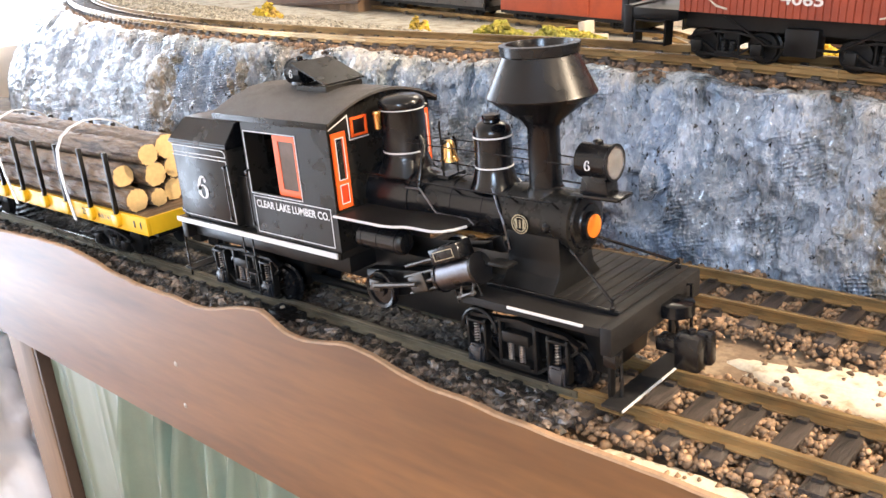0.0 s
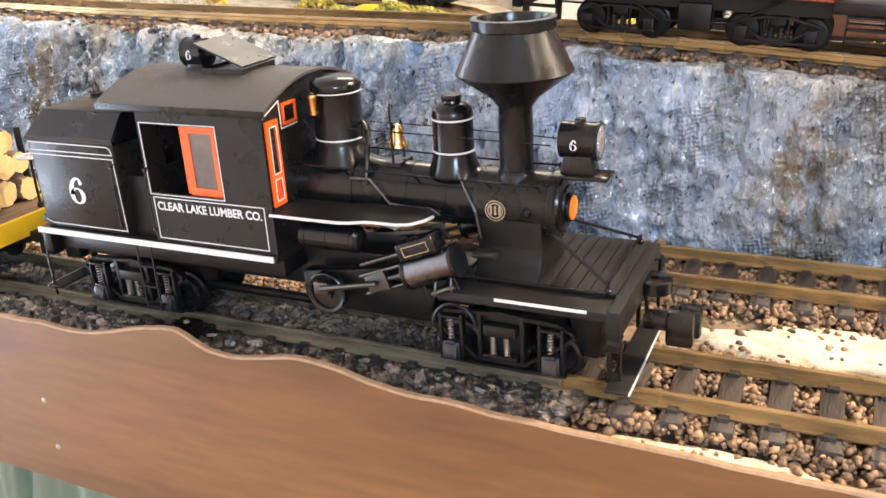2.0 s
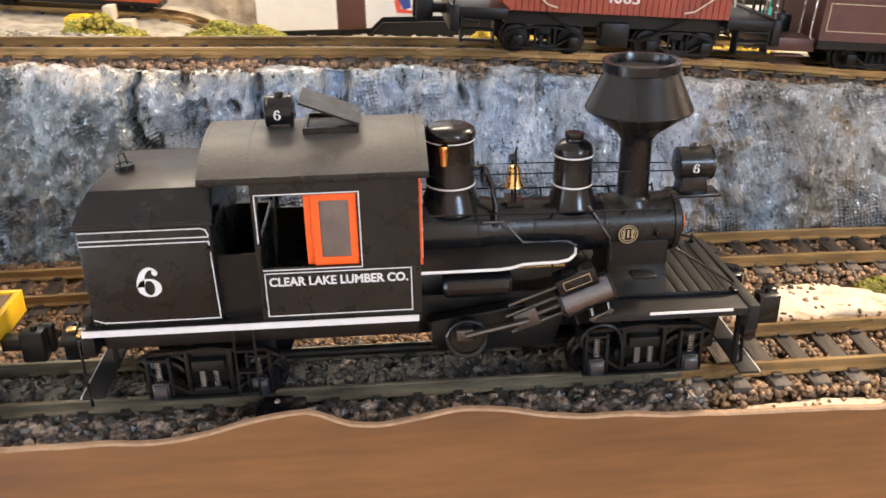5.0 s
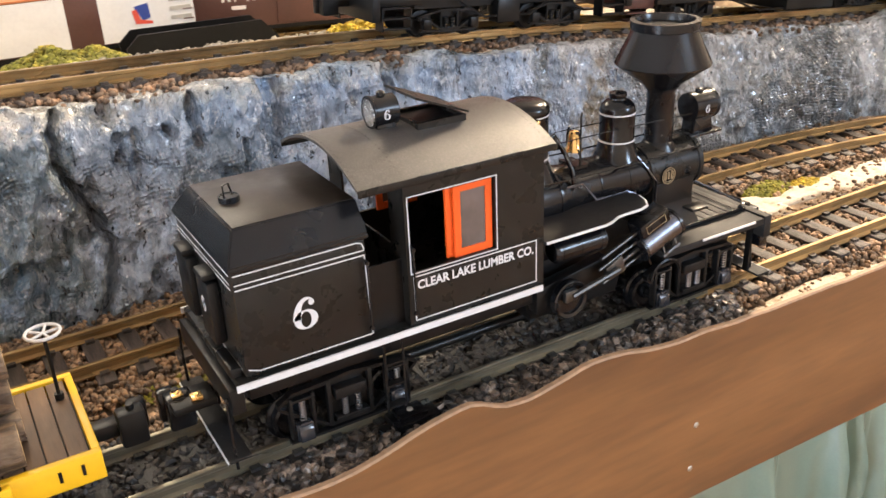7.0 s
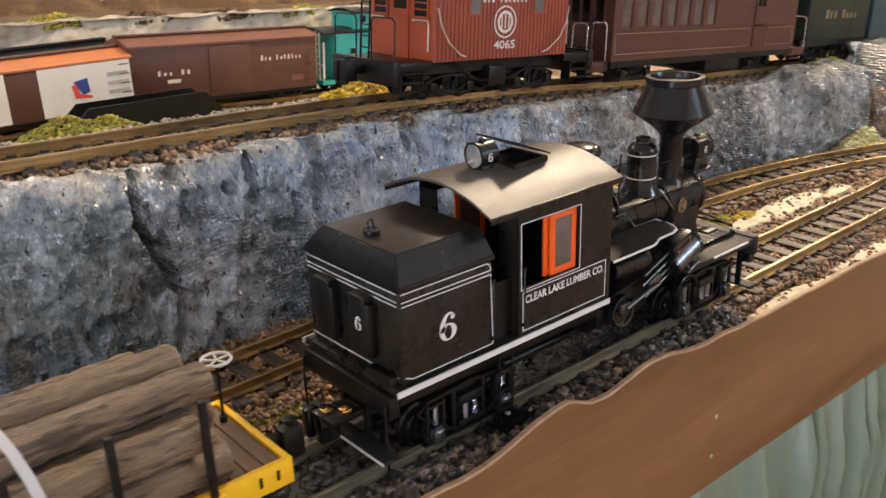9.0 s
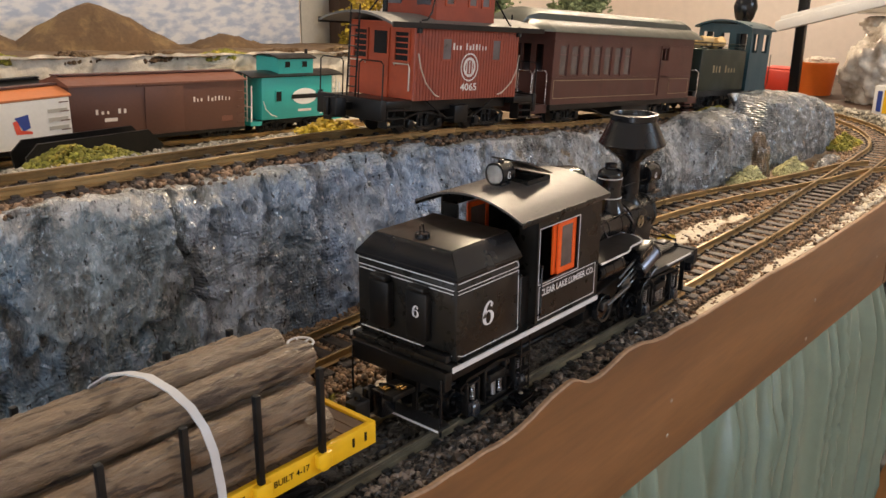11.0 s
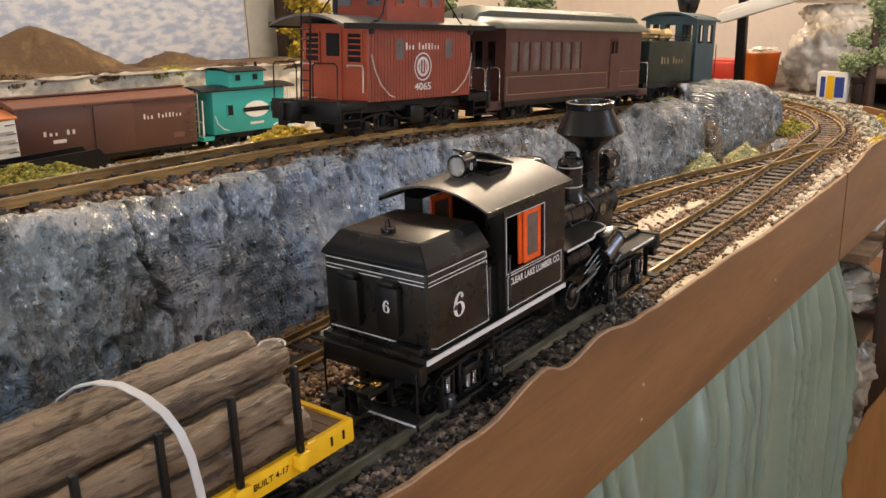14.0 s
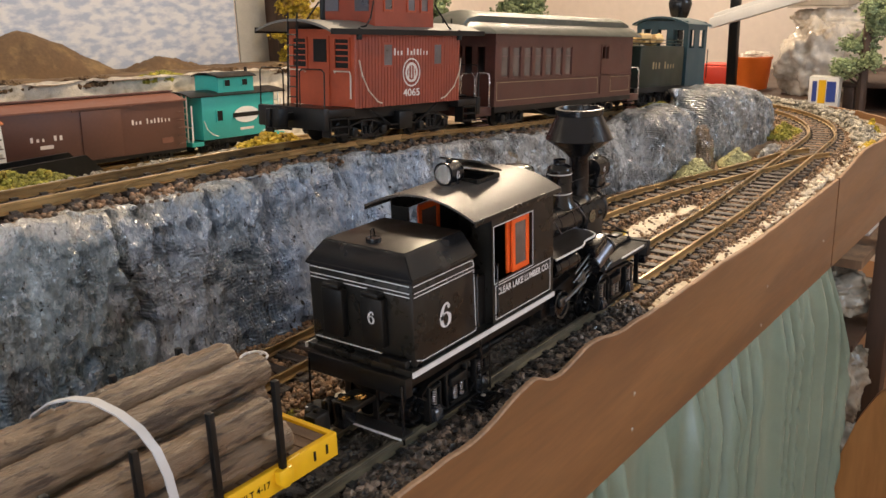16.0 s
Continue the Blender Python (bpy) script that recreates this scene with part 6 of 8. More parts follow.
# Black block stands in for the shade of the recess under the deck
part("pilot_skirt", bm_prism(bmesh.new(), [(0.160, 0.0460), (0.184, 0.0460), (0.180, 0.0120), (0.170, 0.0120)], "Y", -0.0215, 0.0215, bevel=0.001), frame_black, loco)
truck(0.1300)
for s in (-1, 1):
    arc = [(0.1035 + 0.0125 * math.cos(math.radians(a)), s * 0.0400, 0.0300 + 0.0125 * math.sin(math.radians(a))) for a in range(0, 181, 15)]
    part("spring_hoop", bm_pipe(bmesh.new(), arc, 0.0012, 6), frame_black, loco)
truck(-0.1300)

# frame under the cab floor
part("under_frame", B(-0.186, -0.006, -0.0400, 0.0400, 0.0440, 0.0565, bevel=0.001), frame_black, loco)
clamp = thing("feeder_block", "glossy black plastic wire terminal block beside the rail", "terminal block")
part("body", B(-0.106, -0.076, -0.0455, -0.0275, -0.0180, -0.0035, bevel=0.0012), loco_black, clamp)
part("cap", B(-0.102, -0.084, -0.0430, -0.0300, -0.0036, -0.0005, bevel=0.0008), loco_black, clamp)
for x in (-0.110, -0.072):
    part("lug", bm_lathe(bmesh.new(), [(-0.0180, 0.0048), (-0.0080, 0.0048), (-0.0070, 0.0040)], (x, -0.0370, 0), "Z", 14), loco_black, clamp)
part("screw", bm_lathe(bmesh.new(), [(-0.0006, 0.0020), (0.0004, 0.0016)], (-0.093, -0.0365, 0), "Z", 10), screw_steel, clamp, "small steel screw")

# ---- the log car ----
flat = thing("log_flatcar", "yellow flatcar model with a brown plank deck and black stakes", "flatcar")
FX0, FX1, FH = -0.700, -0.2610, 0.0415
for s in (-1, 1):
    y0, y1 = sorted((s * (FH - 0.004), s * FH))
    part("side_sill", B(FX0, FX1, y0, y1, 0.0305, 0.0462, bevel=0.0005), yellow_paint, flat)
part("end_sill", B(FX1 - 0.004, FX1, -FH + 0.004, FH - 0.004, 0.0305, 0.0462, bevel=0.0005), yellow_paint, flat)
part("end_sill", B(FX0, FX0 + 0.004, -FH + 0.004, FH - 0.004, 0.0305, 0.0462, bevel=0.0005), yellow_paint, flat)
part("underframe", B(FX0 + 0.004, FX1 - 0.004, -0.030, 0.030, 0.026, 0.0405), frame_black, flat)
deck_mesh = finish(B(-0.0045, 0.0045, -FH + 0.0045, FH - 0.0045, 0.0410, 0.0448, bevel=0.0005))
deck_mesh.materials.append(deck_brown)
n = int((FX1 - FX0 - 0.01) / 0.0097)
for i in range(n):
    part("plank", deck_mesh, deck_brown, flat).matrix_local = pose(FX1 - 0.0095 - i * 0.0097, 0, random.uniform(-0.0002, 0.0002))
for i in range(9):
    x = -0.3075 - i * 0.0460
    for s in (-1, 1):
        y0, y1 = sorted((s * (FH - 0.001), s * (FH + 0.0042)))
        bm = bmesh.new()
        bm_prism(bm, [(x - 0.0055, 0.0365), (x - 0.0020, 0.0330), (x + 0.0020, 0.0330), (x + 0.0055, 0.0365), (x + 0.0055, 0.0450), (x - 0.0055, 0.0450)], "Y", y0, y1, bevel=0.0007)
        pocket = part("stake_pocket", bm, yellow_paint, flat)
        bm = bmesh.new()
        bm_box(bm, x - 0.0019, x + 0.0019, s * (FH + 0.0010) - 0.0019, s * (FH + 0.0010) + 0.0019, 0.0430, 0.1000, bevel=0.0005)
        part("stake", bm, frame_black, pocket, "black upright stake")
for s in (-1, 1):
    for x in (-0.281, -0.2705):
        y0, y1 = sorted((s * (FH - 0.0002), s * (FH + 0.0005)))
        part("slot", B(x - 0.0008, x + 0.0008, y0, y1, 0.0360, 0.0420), frame_black, flat)
    facing = "-y" if s < 0 else "+y"
    lettering("lettering", "BUILT 4-17", 0.0042, 0.0270, side_pose(-0.3305, s * (FH + 0.0002), 0.0388, facing), frame_black, flat, 0.015, "small black painted date")
    lettering("lettering", "25", 0.0062, 0.0100, side_pose(-0.3690, s * (FH + 0.0002), 0.0390, facing), frame_black, flat, 0.02)
bm = bmesh.new()
bm_rod(bm, (-0.2700, 0.018, 0.030), (-0.2700, 0.018, 0.0850), 0.0010, seg=8)
bm_rod(bm, (-0.2700, 0.018, 0.0455), (-0.2700, 0.018, 0.0490), 0.0024, seg=10)
staff = part("brake_staff", bm, frame_black, flat)
bm = bmesh.new()
ring = [(-0.2700 + 0.0085 * math.cos(a), 0.018 + 0.0085 * math.sin(a), 0.0855) for a in [2 * math.pi * k / 24 for k in range(25)]]
bm_pipe(bm, ring, 0.0009, 6)
for k in range(5):
    a = 2 * math.pi * k / 5
    bm_rod(bm, (-0.2700, 0.018, 0.0850), (-0.2700 + 0.0085 * math.cos(a), 0.018 + 0.0085 * math.sin(a), 0.0855), 0.0007, seg=6)
part("brake_wheel", bm, strap_grey, staff, "grey spoked brake wheel")


def car_truck(parent, cx, z=0.0, half=0.030, r=0.0118):
    """A car's truck: two wheelsets, a bolster, and on each side open arch bars with journal boxes and springs."""
    tk = part("truck", B(cx - 0.006, cx + 0.006, -half, half, z + 0.012, z + 0.024, bevel=0.001), frame_black, parent)
    for dx in (-0.024, 0.024):
        bm = bmesh.new()
        bm_lathe(bm, [(-0.0255, r - 0.0030), (-0.0250, r - 0.0006), (-0.0212, r), (-0.0205, r + 0.0018), (-0.0190, r + 0.0018), (-0.0180, 0.0024), (0.0180, 0.0024),
                      (0.0190, r + 0.0018), (0.0205, r + 0.0018), (0.0212, r), (0.0250, r - 0.0006), (0.0255, r - 0.0030)], (cx + dx, 0, z + r), "Y", 20)
        part("wheelset", bm, frame_black, tk)
    for s in (-1, 1):
        side = part("side_frame", B(cx - 0.0085, cx + 0.0085, s * 0.0325 - 0.0018, s * 0.0325 + 0.0018, z + 0.0060, z + 0.0085, bevel=0.0004), frame_black, tk)
        for pts in ([(-0.0330, 0.0165), (-0.0260, 0.0195), (-0.0090, 0.0230), (0.0090, 0.0230), (0.0260, 0.0195), (0.0330, 0.0165)],
                    [(-0.0330, 0.0160), (-0.0230, 0.0155), (-0.0090, 0.0070), (0.0090, 0.0070), (0.0230, 0.0155), (0.0330, 0.0160)],
                    [(-0.0290, 0.0062), (-0.0090, 0.0050), (0.0090, 0.0050), (0.0290, 0.0062)]):
            outline = [(cx + x, z + h - 0.0009) for x, h in pts] + [(cx + x, z + h + 0.0009) for x, h in pts[::-1]]
            part("arch_bar", bm_prism(bmesh.new(), outline, "Y", s * 0.0335 - 0.0020, s * 0.0335 + 0.0020), frame_black, side)
        for x in (-0.0085, 0.0085):
            part("column", bm_rod(bmesh.new(), (cx + x, s * 0.0335, z + 0.0045), (cx + x, s * 0.0335, z + 0.0245), 0.0011, seg=6), frame_black, side)
        for x in (-0.0035, 0.0035):
            part("spring", bm_lathe(bmesh.new(), [(z + 0.0080 + 0.0011 * k, 0.0021 if k % 2 else 0.0026) for k in range(9)], (cx + x, s * 0.0335, 0), "Z", 10), frame_black, side)
        for dx in (-0.024, 0.024):
            bm = bmesh.new()
            a, b = sorted((s * 0.0330, s * 0.0385))
            bm_box(bm, cx + dx - 0.0042, cx + dx + 0.0042, a, b, z + 0.0070, z + 0.0160, bevel=0.0008)
            part("journal_box", bm, frame_black, side)
    return tk


car_truck(flat, -0.3400)
car_truck(flat, -0.6200)
part("coupler", coupler(-0.2610, 1), frame_black, flat)


def log(y, z, r, x1, x0, seed):
    """A bark-covered log with a bumpy outline and sawn ends."""
    rg = random.Random(seed)
    seg, rings = 44, 170
    verts, faces = [], []
    bend = rg.uniform(-0.002, 0.002)
    for i in range(rings):
        k = i / (rings - 1)
        x = x0 + (x1 - x0) * k
        for j in range(seg):
            a = 2 * math.pi * j / seg
            rr = r * (1 + 0.05 * noise.noise((x * 18 + seed, math.cos(a) * 1.3, math.sin(a) * 1.3)) + 0.035 * noise.noise((x * 70, math.cos(a) * 4 + seed, math.sin(a) * 4)))
            wob = 1.6 * noise.noise((x * 40, a * 1.2 + seed, 0))
            ridge = 1 - abs(noise.noise((x * 26 + seed, math.cos(a) * 5 + wob, math.sin(a) * 5 + wob))) * 2.2
            rr += 0.0015 * max(0, ridge) ** 2 - 0.0008
            if i in (0, rings - 1):
                rr *= 0.965
            verts.append((x, y + bend * math.sin(k * 3) + rr * math.cos(a), z + rr * math.sin(a)))
    for i in range(rings - 1):
        for j in range(seg):
            faces.append((i * seg + j, (i + 1) * seg + j, (i + 1) * seg + (j + 1) % seg, i * seg + (j + 1) % seg))
    faces.append(tuple(range(seg))[::-1])
    faces.append(tuple((rings - 1) * seg + j for j in range(seg)))
    for _ in range(3):
        kx, a = rg.uniform(x0 + 0.03, x1 - 0.03), rg.uniform(0.2, 2.9)
        c = Vector((kx, y + r * 0.97 * math.cos(a), z + r * 0.97 * math.sin(a)))
        n0 = len(verts)
        o = Vector((0, math.cos(a), math.sin(a)))
        t = o.cross(Vector((1, 0, 0)))
        for rad, h in ((0.0028, 0.0), (0.0022, 0.0012), (0.0012, 0.0014)):
            for m in range(8):
                b = 2 * math.pi * m / 8
                verts.append(tuple(c + Vector((1, 0, 0)) * rad * math.cos(b) + t * rad * math.sin(b) + o * h))
        for q in range(2):
            for m in range(8):
                faces.append((n0 + q * 8 + m, n0 + q * 8 + (m + 1) % 8, n0 + q * 8 + 8 + (m + 1) % 8, n0 + q * 8 + 8 + m))
        faces.append(tuple(n0 + 16 + m for m in range(8)))
    me = from_arrays(verts, faces)
    me.materials.append(bark)
    me.materials.append(log_end)
    nf = (rings - 1) * seg
    for p in (me.polygons[nf], me.polygons[nf + 1]):
        p.material_index = 1
        p.use_smooth = False
    bmx = bmesh.new()
    bmx.from_mesh(me)
    bmesh.ops.recalc_face_normals(bmx, faces=bmx.faces[:])
    bmx.to_mesh(me)
    bmx.free()
    return solo("log", me, bark, "brown bark-covered log with a pale sawn end on the flatcar", "log", "logs on the flatcar")


LOGS = [(-0.0285, 0.0555, 0.0107, -0.293), (-0.0085, 0.0533, 0.0084, -0.290), (0.0110, 0.0553, 0.0104, -0.296), (0.0300, 0.0545, 0.0096, -0.292),
        (-0.0300, 0.0765, 0.0103, -0.306), (-0.0070, 0.0740, 0.0110, -0.291), (0.0160, 0.0755, 0.0104, -0.297), (0.0330, 0.0742, 0.0086, -0.300),
        (-0.0110, 0.0930, 0.0100, -0.290), (0.0120, 0.0950, 0.0115, -0.296), (0.0310, 0.0910, 0.0085, -0.310)]
for i, (y, z, r, x1) in enumerate(LOGS):
    log(y, z, r, x1, -0.668 + 0.004 * (i % 3), i * 3.7)


def strap(x, lean):
    """A flat plastic band thrown over the load."""
    path = [(-0.0465, 0.030), (-0.0485, 0.060), (-0.0482, 0.082), (-0.0455, 0.0960), (-0.0385, 0.1065), (-0.027, 0.1130), (-0.010, 0.1165), (0.006, 0.1145), (0.022, 0.1090), (0.035, 0.100), (0.042, 0.086), (0.0465, 0.060), (0.0470, 0.030)]
    bm = bmesh.new()
    rows = []
    for i, (y, z) in enumerate(path):
        xx = x + lean * i / len(path)
        y0, z0 = path[max(0, i - 1)]
        y1, z1 = path[min(len(path) - 1, i + 1)]
        n = Vector((0, -(z1 - z0), (y1 - y0))).normalized() * 0.0005
        rows.append([bm.verts.new(Vector((xx + w, y, z)) + n * k) for w, k in ((-0.0024, -1), (0.0024, -1), (0.0024, 1), (-0.0024, 1))])
    for a, b in zip(rows, rows[1:]):
        for k in range(4):
            bm.faces.new((a[k], a[(k + 1) % 4], b[(k + 1) % 4], b[k])).smooth = k in (0, 2)
    bm.faces.new(rows[0]), bm.faces.new(rows[-1][::-1])
    solo("cable_tie", bm, strap_grey, "pale grey plastic cable tie round the log load", "cable tie", "ties round the logs")


strap(-0.381, -0.034)
strap(-0.505, -0.105)

# ---- the train on the upper track ----
def on_upper(x, dy=0.0, span=0.1):
    d = up_rail_z(x + span) - up_rail_z(x - span)
    e = up_y(x + span) - up_y(x - span)
    return pose(x, up_y(x) + dy, up_rail_z(x), 0, math.degrees(math.atan2(-d, 2 * span)), math.degrees(math.atan2(e, 2 * span)))


def on_yard(x, y=1.080):
    return pose(x, y, back_rail_z(x), 0, math.degrees(math.atan2(back_rail_z(x - 0.08) - back_rail_z(x + 0.08), 0.16)), 0)


def boarded_side(x0, x1, y, out, z0, z1, pitch):
    """One wall of upright boards with grooves between them."""
    n = max(1, round((x1 - x0) / pitch))
    w = (x1 - x0) / n
    outline = [(x0, y)]
    for i in range(n):
        a = x0 + i * w
        outline += [(a + w * 0.06, y + out * 0.3), (a + w * 0.14, y + out), (a + w * 0.86, y + out), (a + w * 0.94, y + out * 0.3)]
    outline.append((x1, y))
    return bm_prism(bmesh.new(), outline, "Z", z0, z1)


def name_strokes(parent, x0, z0, height, count, pitch, y, s, mat):
    """Writing too small to read, as a row of upright strokes."""
    rg = random.Random(count * 7)
    for i in range(count):
        if i == 3:
            continue
        h = height * (1.0 if i in (0, 4) else rg.choice((0.62, 0.62, 0.9)))
        x = x0 + i * pitch
        y0, y1 = sorted((y, y + s * 0.0003))
        part("name_bar", B(x, x + pitch * rg.uniform(0.30, 0.52), y0, y1, z0, z0 + h), mat, parent)


def curved_roof(x0, x1, half, z, rise, thick, seg=14):
    bm = bmesh.new()
    ys = [-half + 2 * half * i / seg for i in range(seg + 1)]
    top = [(y, z + rise * (1 - (y / half) ** 2)) for y in ys]
    bm_prism(bm, top + [(y, h - thick) for y, h in top[::-1]], "X", x0, x1)
    return bm


def grab(parent, pts, r=0.0008, mat=None):
    return part("grab_iron", bm_pipe(bmesh.new(), pts, r, 6), mat or frame_black, parent)


def ring_frame(bm, x0, x1, y0, y1, z0, z1, w):
    """A rectangular frame in a side wall."""
    bm_box(bm, x0, x0 + w, y0, y1, z0, z1)
    bm_box(bm, x1 - w, x1, y0, y1, z0, z1)
    bm_box(bm, x0 + w, x1 - w, y0, y1, z0, z0 + w)
    bm_box(bm, x0 + w, x1 - w, y0, y1, z1 - w, z1)
    return bm


def ring_frame_x(x0, x1, y0, y1, z0, z1, w):
    """A one-piece rectangular frame in an end wall."""
    bm = bmesh.new()
    loops = []
    for x in (x0, x1):
        loops.append([[bm.verts.new((x, y, z)) for y, z in o] for o in (((y0, z0), (y1, z0), (y1, z1), (y0, z1)), ((y0 + w, z0 + w), (y1 - w, z0 + w), (y1 - w, z1 - w), (y0 + w, z1 - w)))])
    for i in range(4):
        k = (i + 1) % 4
        for o, n in loops:
            bm.faces.new((o[i], o[k], n[k], n[i]))
        for q in (0, 1):
            bm.faces.new((loops[0][q][i], loops[0][q][k], loops[1][q][k], loops[1][q][i]))
    return bm


def caboose():
    c = thing("caboose", "red wooden caboose model with a cupola and white lettering", "caboose", at=on_upper(0.1765, -0.0075))
    h, L, z0, z1 = 0.0480, 0.0935, 0.0380, 0.1190
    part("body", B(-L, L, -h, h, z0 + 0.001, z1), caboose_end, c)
    wins = [(-0.050, -0.032, 0.0800, 0.1060), (0.040, 0.058, 0.0800, 0.1060)]
    for s in (-1, 1):
        side = part("side_wall", boarded_side(-L, L, s * h, s * 0.0012, z0, z1, 0.0052), caboose_red, c, "red grooved board side")
        for x0, x1, a, b in wins:
            w = part("window", ring_frame(bmesh.new(), x0, x1, min(s * h, s * (h + 0.0018)), max(s * h, s * (h + 0.0018)), a, b, 0.0022), caboose_red, side)
            part("pane", B(x0 + 0.002, x1 - 0.002, min(s * (h + 0.0010), s * (h + 0.0014)), max(s * (h + 0.0010), s * (h + 0.0014)), a + 0.002, b - 0.002), steel_dark, w)
        facing = "-y" if s < 0 else "+y"
        yy = s * (h + 0.0014)
        # painted road name and round herald as plain shapes, number lettered
        name_strokes(side, -0.031, 0.0925, 0.0075, 11, 0.0058, yy, s, faded_white)
        bm = bmesh.new()
        ring = [(0.0150 * math.cos(a), yy, 0.0735 + 0.0150 * math.sin(a)) for a in [2 * math.pi * k / 28 for k in range(29)]]
        bm_strip(bm, ring, (0, s, 0), 0.0016)
        ring = [(0.0095 * math.cos(a), yy, 0.0735 + 0.0095 * math.sin(a)) for a in [2 * math.pi * k / 24 for k in range(25)]]
        bm_strip(bm, ring, (0, s, 0), 0.0030)
        for x in (-0.005, 0, 0.005):
            bm_strip(bm, [(x, yy, 0.067), (x, yy, 0.081)], (0, s, 0), 0.0016)
        part("herald", bm, faded_white, side, "round faded white herald")
        lettering("number", "4065", 0.0085, 0.0300, side_pose(0, yy + s * 0.0002, 0.0515, facing), faded_white, side, 0.02)
        for e in (-1, 1):
            pts = [(e * (L - 0.002), yy + s * 0.003, 0.0880), (e * (L - 0.006), yy + s * 0.004, 0.0720), (e * (L - 0.016), yy + s * 0.004, 0.0560), (e * (L - 0.032), yy + s * 0.003, 0.0440), (e * (L - 0.040), yy + s * 0.002, 0.0420)]
            grab(c, pts, 0.0008, cream)
    part("roof", curved_roof(-L - 0.042, L + 0.042, h + 0.007, z1 - 0.001, 0.011, 0.0025), felt_roof, c, "grey arched caboose roof")
    for s in (-1, 1):
        part("eave", B(-L - 0.042, L + 0.042, s * (h + 0.0072) - 0.0012, s * (h + 0.0072) + 0.0012, z1 - 0.005, z1 + 0.0008), frame_black, c)
    # cupola
    cup = part("cupola", B(-0.052, 0.052, -0.040, 0.040, z1 + 0.002, z1 + 0.046), caboose_red, c, "red caboose cupola")
    for s in (-1, 1):
        for x in (-0.030, 0.010, 0.034):
            w = part("window", ring_frame(bmesh.new(), x - 0.008, x + 0.008, min(s * 0.040, s * 0.0415), max(s * 0.040, s * 0.0415), z1 + 0.020, z1 + 0.040, 0.002), caboose_end, cup)
            part("pane", B(x - 0.006, x + 0.006, min(s * 0.0402, s * 0.0408), max(s * 0.0402, s * 0.0408), z1 + 0.022, z1 + 0.038), steel_dark, w)
        for e in (-1, 1):
            w = part("window", B(e * 0.052 - 0.001, e * 0.052 + 0.001, s * 0.022 - 0.010, s * 0.022 + 0.010, z1 + 0.020, z1 + 0.040), steel_dark, cup)
    part("cupola_roof", curved_roof(-0.060, 0.060, 0.046, z1 + 0.046, 0.008, 0.0025), felt_roof, cup)
    for s in (-1, 1):
        for e in (-1, 1):
            grab(c, [(e * 0.054, s * 0.040, z1 + 0.030), (e * 0.066, s * 0.046, z1 + 0.012), (e * 0.074, s * 0.047, z1 + 0.004), (e * 0.080, s * 0.045, z1 + 0.003)], 0.0010)
    # ends: door, louvred windows, ladder, platform, railings, steps
    for e in (-1, 1):
        x = e * L
        for yy, w in ((-0.031, 0.019), (0.031, 0.019)):
            lo, hi = yy - w / 2, yy + w / 2
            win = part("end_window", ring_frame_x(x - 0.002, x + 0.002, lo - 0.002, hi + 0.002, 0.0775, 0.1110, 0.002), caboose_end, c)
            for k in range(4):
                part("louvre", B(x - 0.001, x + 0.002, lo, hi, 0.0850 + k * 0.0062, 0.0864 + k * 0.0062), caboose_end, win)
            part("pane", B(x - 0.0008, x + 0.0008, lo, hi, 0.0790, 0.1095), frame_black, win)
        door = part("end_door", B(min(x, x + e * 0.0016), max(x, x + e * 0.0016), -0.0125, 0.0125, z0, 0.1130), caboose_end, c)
        part("pane", B(min(x, x + e * 0.0022), max(x, x + e * 0.0022), -0.0095, 0.0095, 0.0850, 0.1090), frame_black, door)
        plat = part("platform", B(min(x, x + e * 0.046), max(x, x + e * 0.046), -h, h, 0.0300, 0.0385, bevel=0.0006), frame_black, c, "black end platform")
        part("end_sill", B(min(x + e * 0.040, x + e * 0.0475), max(x + e * 0.040, x + e * 0.0475), -h - 0.001, h + 0.001, 0.0180, 0.0400, bevel=0.0008), frame_black, plat)
        bm = bmesh.new()
        for yy in (-0.0065, 0.0065):
            bm_rod(bm, (x + e * 0.044, yy, 0.040), (x + e * 0.041, yy, z1 + 0.016), 0.0011, seg=6)
        for k in range(7):
            bm_rod(bm, (x + e * 0.043, -0.0065, 0.050 + k * 0.0105), (x + e * 0.043, 0.0065, 0.050 + k * 0.0105), 0.0008, seg=6)
        part("ladder", bm, frame_black, plat)
        for s in (-1, 1):
            grab(plat, [(x + e * 0.045, s * 0.012, 0.039), (x + e * 0.045, s * 0.012, 0.076), (x + e * 0.045, s * 0.016, 0.079), (x + e * 0.045, s * 0.043, 0.079), (x + e * 0.045, s * 0.047, 0.076), (x + e * 0.045, s * 0.047, 0.039)])
            grab(plat, [(x + e * 0.002, s * 0.022, 0.074), (x + e * 0.004, s * 0.022, 0.076), (x + e * 0.004, s * 0.044, 0.076), (x + e * 0.004, s * 0.0455, 0.072), (x + e * 0.004, s * 0.0455, 0.048)], 0.0009, cream)
            bm = bmesh.new()
            for k in range(3):
                bm_box(bm, min(x + e * 0.010, x + e * 0.038), max(x + e * 0.010, x + e * 0.038), min(s * (0.036 + 0.004 * k), s * 0.0485), max(s * (0.036 + 0.004 * k), s * 0.0485), 0.0280 - k * 0.0085, 0.0296 - k * 0.0085)
            for xx in (0.010, 0.037):
                bm_box(bm, min(x + e * xx, x + e * (xx + 0.0015)), max(x + e * xx, x + e * (xx + 0.0015)), min(s * 0.036, s * 0.0485), max(s * 0.036, s * 0.0485), 0.0100, 0.0300)
            part("steps", bm, frame_black, plat)
        part("coupler", coupler(e * (L + 0.046), e), frame_black, plat)
        bm = bmesh.new()
